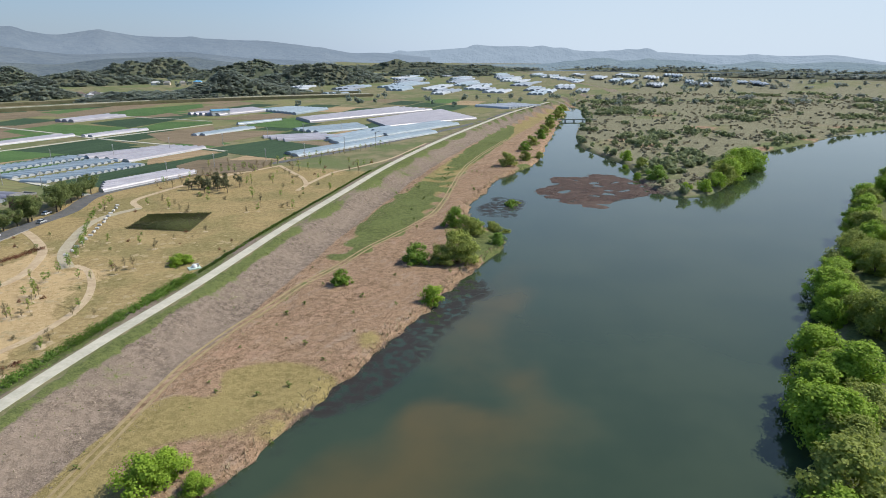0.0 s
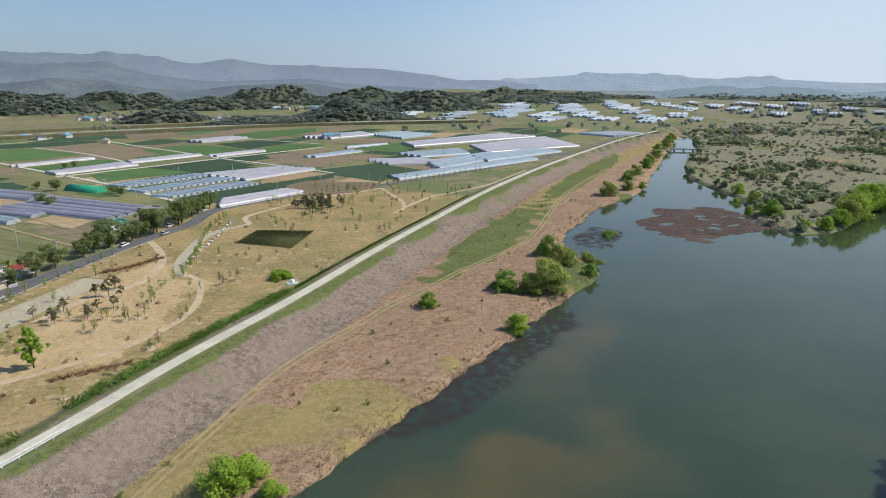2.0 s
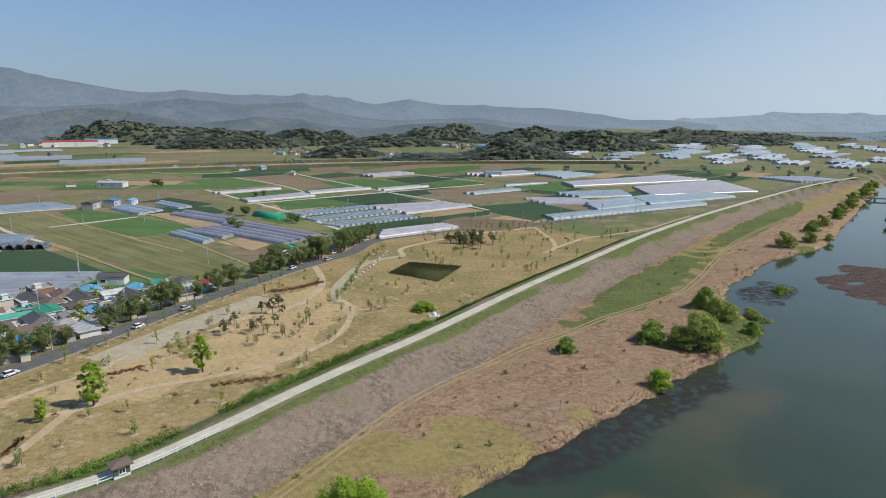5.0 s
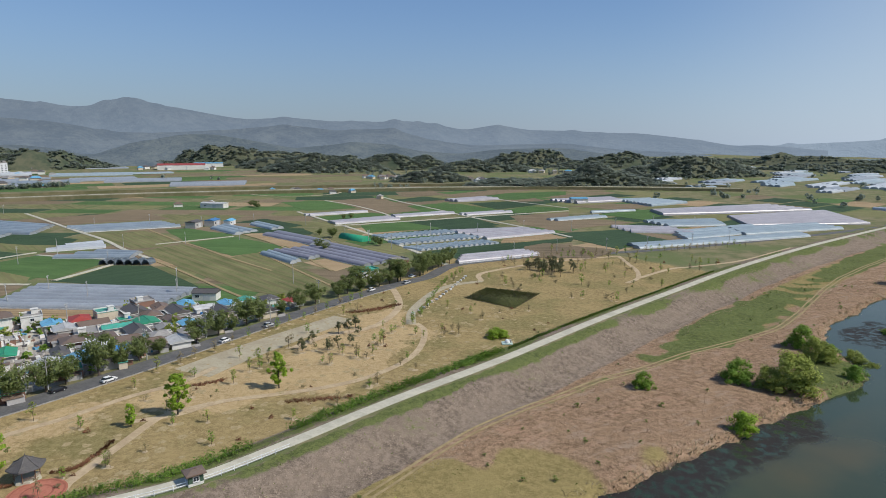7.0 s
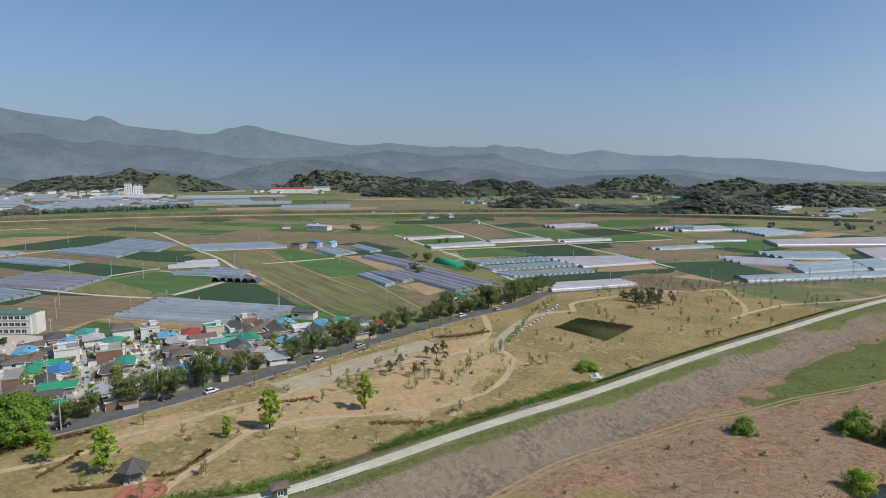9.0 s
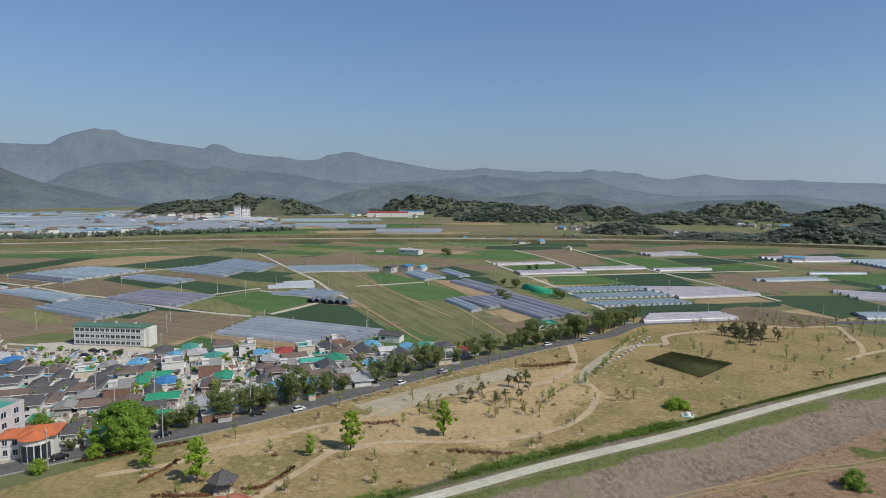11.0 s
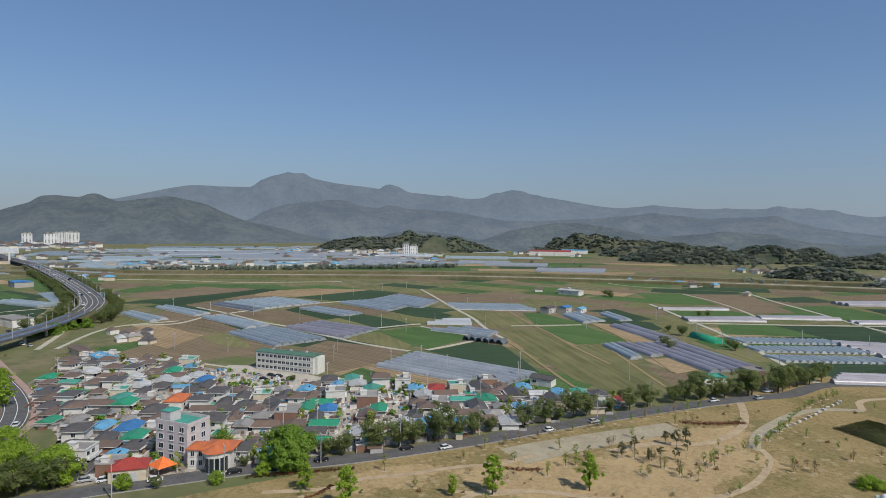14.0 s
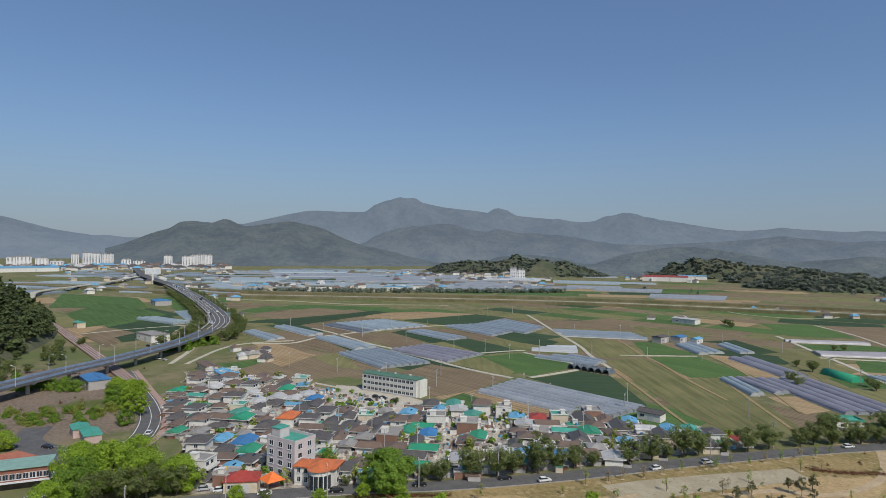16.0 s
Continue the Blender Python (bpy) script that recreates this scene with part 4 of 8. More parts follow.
def wooded_hill(cx, cy, rx, ry, h, turn, trees, label):
    z = mound(cx, cy, rx, ry, h, turn)
    bm = bmesh.new()
    n, m = 40, 14
    c, s = math.cos(radians(turn)), math.sin(radians(turn))
    rings = []
    for j in range(m + 1):
        r = 1 - j / m
        ring = []
        for i in range(n if j < m else 1):
            a = 2 * math.pi * i / n
            u, v = rx * r * math.cos(a), ry * r * math.sin(a)
            x, y = cx + u * c - v * s, cy + u * s + v * c
            ring.append(bm.verts.new((x, y, z(x, y))))
        rings.append(ring)
    for p, q in zip(rings, rings[1:]):
        for i in range(n):
            k = (i + 1) % n
            bm.faces.new((p[i], p[k], q[k], q[i]) if len(q) > 1 else (p[i], p[k], q[0])).smooth = True
    bmesh.ops.recalc_face_normals(bm, faces=bm.faces)
    tagged(link_bm("hill", bm, WOOD_HILL), label, "hill", kind="structure")
    spots = []
    for _ in range(int(trees * 1.35)):
        a, r = random.uniform(0, 2 * math.pi), math.sqrt(random.random()) * 0.97
        u, v = rx * r * math.cos(a), ry * r * math.sin(a)
        x, y = cx + u * c - v * s, cy + u * s + v * c
        if noise.noise((x * 0.011, y * 0.011, 5)) < (0.55 if h < 50 else 2):
            spots.append((x, y, z(x, y)))
    return spots


def clump_cloud(name, spots, size, tall, material, label, category="trees", lumps=7, blades=6, up=0.7):
    """Far trees as one cover: each a heap of tufts, each tuft some leafy sprays turned to the light."""
    rng = np.random.default_rng(len(spots))
    p = np.repeat(np.array(spots, float), lumps, axis=0)
    w, h = np.repeat(size * rng.uniform(0.6, 1.3, len(spots)), lumps), np.repeat(tall * rng.uniform(0.7, 1.25, len(spots)), lumps)
    a, u = rng.uniform(0, 2 * math.pi, len(p)), rng.uniform(0.3, 0.92, len(p))
    r = w * np.sqrt(rng.random(len(p))) * 0.62 * (1.2 - 0.5 * u)
    e = w * rng.uniform(0.6, 1.0, len(p)) / math.sqrt(lumps) * (1.5 - u * 0.6)
    c = np.repeat(p + np.stack([r * np.cos(a), r * np.sin(a), h * u], -1), blades, axis=0)
    e = np.repeat(e, blades)[:, None]
    d = rng.normal(size=c.shape)
    d /= np.linalg.norm(d, axis=1)[:, None]
    c = c + d * e * 0.75
    n = d * 0.8 + rng.normal(size=c.shape) * 0.3 + (0, 0, up)
    n /= np.linalg.norm(n, axis=1)[:, None]
    t = np.cross(n, rng.normal(size=c.shape))
    t /= np.linalg.norm(t, axis=1)[:, None] + 1e-9
    b = np.cross(n, t)
    k = e * rng.uniform(0.6, 1.1, e.shape)
    verts = np.stack([c - t * k, c - b * k * 0.75, c + t * k, c + b * k * 0.75], 1).reshape(-1, 3)
    faces = np.arange(len(verts)).reshape(-1, 4)
    me = bpy.data.meshes.new(name)
    me.from_pydata(verts.tolist(), [], faces.tolist())
    me.materials.append(material)
    return tagged(new(name, me), label, category, kind="stuff")


def leaf_material(name, dark, light, through=0.25):
    m = Nodes(name, 0.7, 0.25)
    c = m.mix(m.island(), dark, light)
    c = m.mix(m.math("MULTIPLY", m.random(), 0.35), c, tuple(v * 0.75 for v in dark))
    c = m.mix(m.math("MULTIPLY", m.ramp(m.noise(0.8, 3.0), 0.4, 0.7), 0.4), c, tuple(v * 1.25 for v in light))
    m.bsdf.inputs["Subsurface Weight"].default_value = 0.0
    m.done(c)
    if through:
        t = m.n.new("ShaderNodeBsdfTranslucent")
        m.l.new(c, t.inputs["Color"])
        mixer = m.n.new("ShaderNodeMixShader")
        mixer.inputs[0].default_value = through
        m.l.new(m.bsdf.outputs[0], mixer.inputs[1]), m.l.new(t.outputs[0], mixer.inputs[2])
        m.l.new(mixer.outputs[0], m.n["Material Output"].inputs["Surface"])
    return m.mat


# leaf colours raised to a pale grey-green that paints in the distance haze
HAZED_WOODS = leaf_material("far_woods", (0.235, 0.28, 0.24), (0.345, 0.38, 0.30), 0.6)
far_trees = []
for row in ((-262, 805, 150, 46, 25, 39, 760), (-800, 940, 130, 60, 36, 41, 520), (-735, 1100, 120, 60, 34, 41, 460), (-470, 795, 62, 28, 15, 41, 150), (-540, 1120, 120, 50, 22, 41, 400), (-160, 1160, 160, 64, 30, 41, 620), (-560, 1430, 150, 64, 40, 41, 420),
            (-1200, 1090, 220, 80, 52, 42, 760), (-1450, 650, 260, 100, 48, 42, 900), (-330, 1420, 190, 70, 30, 30, 420), (-960, 1030, 130, 50, 30, 41, 360), (60, 1520, 150, 60, 18, 0, 260), (-20, 1850, 360, 90, 26, -5, 380)):
    far_trees += wooded_hill(*row, "low wooded hill at the edge of the plain")
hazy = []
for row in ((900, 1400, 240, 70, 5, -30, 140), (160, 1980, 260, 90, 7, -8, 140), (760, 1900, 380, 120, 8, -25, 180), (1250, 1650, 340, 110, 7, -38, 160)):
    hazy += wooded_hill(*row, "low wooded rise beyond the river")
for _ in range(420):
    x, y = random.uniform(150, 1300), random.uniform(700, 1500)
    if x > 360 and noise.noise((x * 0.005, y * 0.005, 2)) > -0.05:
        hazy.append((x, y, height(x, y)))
# haze over these woods is painted into their pale leaf colours
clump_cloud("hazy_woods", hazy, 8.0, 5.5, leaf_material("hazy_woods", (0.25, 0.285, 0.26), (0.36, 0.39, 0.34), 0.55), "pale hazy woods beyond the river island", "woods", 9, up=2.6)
clump_cloud("far_woods", far_trees, 6.6, 2.4, HAZED_WOODS, "mixed woods covering the low hills, leaves painted pale with haze", "woods", 9, up=2.6)
near_hill = wooded_hill(-445, -207, 175, 92, 60, 3, 1200, "steep wooded hill beside the railway")
clump_cloud("hill_woods", near_hill, 5.5, 8.0, leaf_material("hill_leaves", (0.05, 0.075, 0.032), (0.13, 0.16, 0.06), 0.35), "dense dark green woods on the steep hillside", "woods", 14)


# ---- trees ----
BARK = surface("bark", (0.075, 0.058, 0.045), (0.14, 0.11, 0.085), 1.5, 0.95, bump=0.03)
LEAVES = {
    "bright": leaf_material("spring_leaves", (0.20, 0.31, 0.03), (0.38, 0.52, 0.06), 0.45),
    "willow": leaf_material("willow_leaves", (0.21, 0.26, 0.05), (0.38, 0.42, 0.10), 0.45),
    "green": leaf_material("green_leaves", (0.13, 0.23, 0.03), (0.25, 0.38, 0.055), 0.4),
    "dark": leaf_material("dark_leaves", (0.15, 0.19, 0.065), (0.28, 0.325, 0.12), 0.6),
    "pine": leaf_material("pine_needles", (0.10, 0.11, 0.05), (0.19, 0.185, 0.09), 0.35),
    "dry": leaf_material("dry_twigs", (0.20, 0.16, 0.08), (0.36, 0.30, 0.16), 0.3),
    "shrub": leaf_material("shrub_leaves", (0.11, 0.165, 0.035), (0.21, 0.27, 0.065), 0.3),
    "rust": leaf_material("rusty_hedge", (0.14, 0.06, 0.03), (0.26, 0.12, 0.06), 0.1),
}


def crown_mesh(rng, clumps, leaves, size, leaf, flat=1.0):
    """Leaf blades in tufts. clumps: places; size: how wide a tuft is; leaf: a blade's length."""
    verts, faces = [], []
    centre = np.mean(clumps, axis=0)
    for c in clumps:
        c = np.array(c)
        s = size * rng.uniform(0.7, 1.3)
        d = rng.normal(size=(leaves, 3))
        d /= np.linalg.norm(d, axis=1)[:, None]
        r = rng.random(leaves) ** 0.45
        p = c + d * r[:, None] * s * np.array((1, 1, 0.75 * flat))
        for q, dd in zip(p, d):
            n = dd + rng.normal(size=3) * 0.5 + (0, 0, 0.8) + (c - centre) * 0.15 / max(size, 0.1)
            n /= np.linalg.norm(n)
            t = np.cross(n, rng.normal(size=3))
            t /= np.linalg.norm(t) + 1e-9
            b = np.cross(n, t)
            L = leaf * rng.uniform(0.7, 1.4)
            k = len(verts)
            verts.extend([(q - t * L * 0.5).tolist(), (q + b * L * 0.36).tolist(), (q + t * L * 0.5).tolist(), (q - b * L * 0.36).tolist()])
            faces.append((k, k + 1, k + 2, k + 3))
    me = bpy.data.meshes.new("crown")
    me.from_pydata(verts, [], faces)
    return me


def build_tree(seed, tall, wide, leaf_kind, label, trunk=0.3, clumps=40, leaves=26, tuft=0.17, leaf=0.055, low=0.25, shape="round", category="tree", limbs=6, name="tree"):
    """One tree at the origin: trunk with limbs, and a crown of leaf tufts on the limbs' ends."""
    rng = np.random.default_rng(seed)
    root = tagged(new(name), label, category)
    places = []
    for i in range(clumps):
        a = rng.uniform(0, 2 * math.pi)
        u = rng.uniform(0, 1)
        if shape == "round":
            z = low + (1 - low) * u
            reach = math.sqrt(max(0.05, 1 - ((z - (low + 1) / 2) / ((1 - low) / 2)) ** 2)) * rng.uniform(0.35, 0.95)
        elif shape == "vase":
            z = low + (1 - low) * u
            reach = (0.25 + 0.75 * (z - low) / (1 - low)) * rng.uniform(0.3, 1.0) * (1 if z < 0.85 else 0.7)
        elif shape == "upright":
            z = low + (1 - low) * u
            reach = (1 - abs(2 * u - 0.8) * 0.55) * rng.uniform(0.2, 0.95)
        elif shape == "umbrella":
            z = 0.42 + 0.56 * u
            reach = rng.uniform(0.25, 1.0) * (1.05 - 0.7 * u)
        else:  # bush
            z = u * 0.95
            reach = math.sqrt(max(0.04, 1 - z * z)) * rng.uniform(0.3, 1.0)
        lob = 1 + 0.22 * math.sin(3 * a + seed) + 0.12 * math.sin(5 * a + seed * 2)
        places.append((math.cos(a) * reach * wide / 2 * lob, math.sin(a) * reach * wide / 2 * lob, max(z * tall, 0.12 * tall if shape == "bush" else 0)))
    bm = bmesh.new()
    fork = tall * (0.12 if shape == "bush" else low + 0.12)
    tube(bm, (0, 0, -0.3), (0, 0, fork), trunk, trunk * 0.65, 7)
    for p in places[:: max(1, len(places) // limbs)]:
        mid = Vector((p[0] * 0.45, p[1] * 0.45, fork + (p[2] - fork) * 0.55))
        tube(bm, (0, 0, fork * 0.92), mid, trunk * 0.5, trunk * 0.3, 5)
        tube(bm, mid, p, trunk * 0.3, trunk * 0.1, 4)
    part("trunk", bm, BARK, root)
    part("crown", crown_mesh(rng, places, leaves, wide * tuft, (tall + wide) * leaf), LEAVES[leaf_kind], root)
    return root


class Grove:
    """Trees of one kind: the first stands as built, the others are copies of some variants."""

    def __init__(self, variants, group):
        self.variants, self.used, self.group = variants, [False] * len(variants), group
        for v in variants:
            tagged(v, group=group)

    def plant(self, x, y, z=None, scale=1.0, pick=None):
        k = random.randrange(len(self.variants)) if pick is None else pick
        z = height(x, y) if z is None else z
        m = pose(x, y, z, 0, 0, random.uniform(0, 360))
        if self.used[k]:
            ob = copy_thing(self.variants[k], m)
        else:
            self.used[k], ob = True, self.variants[k]
            ob.matrix_basis = m
        s = scale * random.uniform(0.9, 1.1)
        ob.scale = (s, s, s * random.uniform(0.92, 1.08))
        return ob


bank = Grove([build_tree(s, 9, 9.5, k, "tall bright green bank tree in fresh spring leaf", 0.3, 70, 110, 0.15, 0.025, 0.02, "round") for s, k in ((1, "bright"), (2, "bright"), (3, "willow"))], "trees along the far bank")
street_tree = Grove([build_tree(s, 6.4, 9.6, "dark", "olive green spreading roadside tree in early leaf", 0.2, 64, 56, 0.095, 0.021, 0.30, "vase", name="roadside_tree") for s in (11, 12, 13, 14, 15)], "roadside trees")
young = Grove([build_tree(s, 3.6, 2.2, k, "young planted park tree with thin early foliage", 0.05, 20, 14, 0.15, 0.034, 0.25, "upright", name="sapling") for s, k in ((21, "dry"), (22, "willow"), (23, "dry"), (24, "green"))], "young park trees")
maiden = Grove([build_tree(s, 6.2, 3.8, "bright", "upright bright green park tree", 0.14, 46, 50, 0.12, 0.032, 0.16, "upright") for s in (31, 32)], "upright green park trees")
pine = Grove([build_tree(s, 4.6, 4.2, "pine", "young pine with a tiered open crown", 0.09, 18, 26, 0.13, 0.04, 0.2, "umbrella", name="pine_tree") for s in (41, 42)], "park pines")
bush = Grove([build_tree(s, 4.2, 5.6, k, "round bushy river willow", 0.15, 50, 100, 0.16, 0.027, 0.0, "bush", "bush", name="bush") for s, k in ((51, "willow"), (52, "green"))], "riverside bushes")
fresh = Grove([build_tree(s, 3.6, 5.0, "bright", "bright green bush in fresh leaf", 0.12, 46, 100, 0.16, 0.027, 0.0, "bush", "bush", name="bush") for s in (53,)], "fresh green bushes")
shrub = Grove([build_tree(s, 1.3, 1.9, k, "low shrub growing among dry grass", 0.05, 10, 20, 0.2, 0.07, 0.0, "bush", "bush", name="shrub") for s, k in ((61, "shrub"), (62, "dry"), (63, "rust"))], "low shrubs")
big = build_tree(71, 10.5, 13.5, "green", "large old round-crowned green tree", 0.55, 200, 130, 0.10, 0.019, 0.02, "round")
big.matrix_basis = pose(-151.5, 43, 0)

random.seed(5)
# far bank, dense rows
for i in range(200):
    u = random.random() ** 1.4
    k = min(int(u * len(EAST)), len(EAST) - 1)
    p = EAST[np.searchsorted(EAST[:, 1], 30 + u * 260)]
    off = random.uniform(-1.5, 75) if i > 55 else random.uniform(-2, 3)
    bank.plant(p[0] + off * 0.8, p[1] - off * 0.62, scale=random.uniform(0.75, 1.15))
# bushes on the near bank: place and size
for x, y, s in ((17, 190, 0.9), (31, 247, 1.3), (42, 331, 1.6), (56, 350, 1.3), (62, 385, 1.4), (70, 405, 1.5), (66, 360, 1.0), (84, 440, 1.6), (92, 470, 1.5), (104, 500, 1.7), (112, 535, 1.5), (128, 575, 1.7), (140, 620, 1.8), (150, 650, 1.7)):
    bush.plant(x, y, scale=s)
for x, y, s in ((-6.2, 142.5, 1.35), (-51.5, 74, 1.6), (-48.5, 76.5, 1.2), (-43.6, 73.5, 0.9)):
    fresh.plant(x, y, scale=s)
for x, y in ((-77.5, 165.5), (-75.6, 167.4), (-78.2, 168.6)):
    low_bush = fresh.plant(x, y, scale=0.95)
    low_bush.scale.z *= 0.75
bush.plant(-30.6, 154.5, scale=0.95, pick=1)
for x, y, s, k in ((2.2, 173, 2.1, 0), (-3, 171, 1.5, 0), (-9.9, 172, 1.5, 1), (4.6, 211, 1.6, 1), (8.3, 200, 1.5, 0), (18, 210, 1.1, 0), (22.5, 208, 0.9, 0), (31, 249, 1.2, 0), (35, 251, 0.9, 0), (12, 206, 0.9, 1)):
    bush.plant(x, y, scale=s, pick=k)
# island fringe
for x, y, s in ((112, 262, 1.3), (122, 265, 1.5), (131, 272, 1.9), (138, 280, 2.3), (146, 290, 2.6), (154, 300, 2.4), (162, 312, 2.8), (170, 318, 3.2), (178, 326, 3.0), (186, 338, 2.2), (150, 300, 2.2), (166, 324, 2.6), (110, 290, 1.6), (112, 318, 1.4), (114, 346, 1.5), (104, 300, 1.0), (108, 330, 1.0)):
    (fresh if random.random() < 0.6 else bush).plant(x, y, scale=s)
# street trees
street_line = glide(STREET, 1.0)
for y in list(np.arange(-30, 176, 6.4)) + list(np.arange(178, 262, 4.5)):
    x = float(np.interp(y, street_line[:, 1], street_line[:, 0]))
    if abs(y - 43) < 8 or -10 < y < 36 or random.random() < 0.1:
        continue
    street_tree.plant(x - 3.9 + random.uniform(-0.9, 0.9), y + random.uniform(-2.2, 2.2), scale=random.choice((0.75, 1.0, 1.15, 1.3, 1.5)) * random.uniform(0.9, 1.1))
# park
for x, y, s in ((-115, 82, 1.4), (-106.4, 104, 1.3), (-118.4, 73.2, 0.75), (-122.6, 48.8, 1.5), (-136.5, 43.4, 1.0)):
    maiden.plant(x, y, scale=s)
for _ in range(70):
    y = random.uniform(40, 200)
    x = random.uniform(-143, float(levee_x(np.array(y))) - 10)
    if random.random() < 0.4:
        x, y = random.gauss(-108, 11), random.gauss(138, 16)
    young.plant(x, y, scale=random.uniform(0.6, 1.15))
for _ in range(11):
    pine.plant(random.gauss(-117, 5), random.gauss(134, 9), scale=random.uniform(0.7, 0.95))
for _ in range(26):
    pine.plant(random.gauss(-98, 6), random.gauss(268, 5), scale=random.uniform(0.9, 1.2))
for _ in range(90):
    y = random.uniform(225, 330)
    x = random.uniform(-125, float(levee_x(np.array(y))) - 9)
    (young if random.random() < 0.75 else shrub).plant(x, y, scale=random.uniform(0.7, 1.3))
for _ in range(60):
    y = random.uniform(40, 200)
    shrub.plant(random.uniform(-140, float(levee_x(np.array(y))) - 8), y, scale=random.uniform(0.4, 0.8))
for _ in range(60):
    y = random.uniform(70, 330)
    lx, sx = float(levee_x(np.array(y))), float(shore_x(np.array(y)))
    shrub.plant(random.uniform(lx + 18, sx - 1), y, scale=random.uniform(0.4, 0.9), pick=0)
# scrub on the island and along the far channel
low_scrub, tall_scrub = [], []
tries = np.array([(random.uniform(104, 620), random.uniform(256, 900)) for _ in range(9000)])
l = land(*tries.T)
for (x, y), z, i, r in zip(tries, l["z"], l["island"], l["r"]):
    if i < 1.5 or r < 5:
        continue
    drift = noise.noise((x * 0.017, y * 0.017, 4)) + 0.5 * noise.noise((x * 0.06, y * 0.06, 8))
    if drift > 0.28 or i < 5 and random.random() < 0.6:
        tall_scrub.append((x, y, float(z)))
    elif drift > -0.05 and random.random() < 0.7 or random.random() < 0.12:
        low_scrub.append((x, y, float(z)))
# grey-brown twigs and green leaves, both lightened to paint in the island's haze
clump_cloud("island_scrub", low_scrub, 1.9, 1.2, leaf_material("island_twigs", (0.24, 0.225, 0.15), (0.40, 0.36, 0.25), 0.5), "grey-brown leafless scrub on the river island", "scrub", 6)
clump_cloud("island_willows", tall_scrub, 3.6, 3.4, leaf_material("island_leaves", (0.20, 0.24, 0.12), (0.34, 0.38, 0.19), 0.55), "small green willows in drifts on the river island", "trees", 9)
spots = []
for _ in range(900):
    x, y = random.uniform(-900, 700), random.uniform(640, 1500)
    if noise.noise((x * 0.006, y * 0.006, 9)) > 0.12:
        spots.append((x, y, height(x, y)))
for _ in range(260):
    u = random.random()
    spots.append((-893 + 75 * u + random.gauss(0, 5), 10 + 450 * u + random.gauss(0, 8), 0))
# these trees share the leaf colour with haze painted in
clump_cloud("plain_trees", spots, 5.0, 6.0, HAZED_WOODS, "scattered trees and hedges across the plain", "trees", 10)


# ---- village ----
def wall_paint(name, c, d=0.85):
    return surface(name, tuple(v * d for v in c), c, 0.7, 0.85, vary=0.15)


WALLS = [wall_paint("white_render", (0.74, 0.72, 0.67)), wall_paint("cream_render", (0.64, 0.55, 0.42)), wall_paint("grey_render", (0.44, 0.42, 0.40)), wall_paint("brown_brick", (0.26, 0.15, 0.11)), wall_paint("pink_render", (0.55, 0.42, 0.38))]


def roof_material(name, c, turn=0.0):
    m = Nodes(name, 0.6, 0.35)
    n = m.math("ADD", m.math("MULTIPLY", m.noise(0.5, 4.0), 0.5), m.math("MULTIPLY", m.noise(5.0, 3.0), 0.5))
    col = m.mix(m.ramp(n, 0.36, 0.64), tuple(v * 0.72 for v in c), c)
    col = m.mix(m.math("MULTIPLY", m.random(), 0.6), col, tuple(v * 0.5 + 0.03 for v in c))
    col = m.mix(m.math("MULTIPLY", m.ramp(m.noise(0.9, 5.0, 0.7), 0.52, 0.68), 0.45), col, (0.16, 0.14, 0.12))
    m.bump(m.noise(6.0, 2.0), 0.4, 0.03)
    return m.done(col)


ROOFS = {"blue": roof_material("blue_sheet", (0.06, 0.24, 0.52)), "sky": roof_material("sky_blue_sheet", (0.16, 0.44, 0.66)), "green": roof_material("green_sheet", (0.03, 0.36, 0.19)), "slate": roof_material("dark_tiles", (0.115, 0.105, 0.10)),
         "brown": roof_material("brown_tiles", (0.20, 0.14, 0.105)), "red": roof_material("red_tiles", (0.42, 0.06, 0.045)), "orange": roof_material("orange_tiles", (0.70, 0.19, 0.06)), "grey": roof_material("grey_slab", (0.37, 0.35, 0.32)), "white": roof_material("white_sheet", (0.62, 0.62, 0.60)), "teal": roof_material("teal_paint", (0.08, 0.40, 0.30))}
ROOF_WORDS = {"blue": "blue sheet", "sky": "sky-blue sheet", "green": "green painted", "slate": "dark tiled", "brown": "brown tiled", "red": "red tiled", "orange": "orange tiled", "grey": "grey slab", "white": "white sheet", "teal": "teal painted"}
WALL_WORDS = ["white", "cream", "grey", "brown brick", "pinkish"]
GLASS = Nodes("window_glass", 0.1, 0.6).done((0.03, 0.04, 0.05))
DOOR = surface("door_paint", (0.12, 0.09, 0.07), (0.2, 0.15, 0.11), 1.0, 0.6)
TANK = {"blue": surface("blue_tank", (0.03, 0.16, 0.42), (0.05, 0.22, 0.5), 1, 0.5), "yellow": surface("yellow_tank", (0.6, 0.45, 0.1), (0.7, 0.5, 0.12), 1, 0.5)}


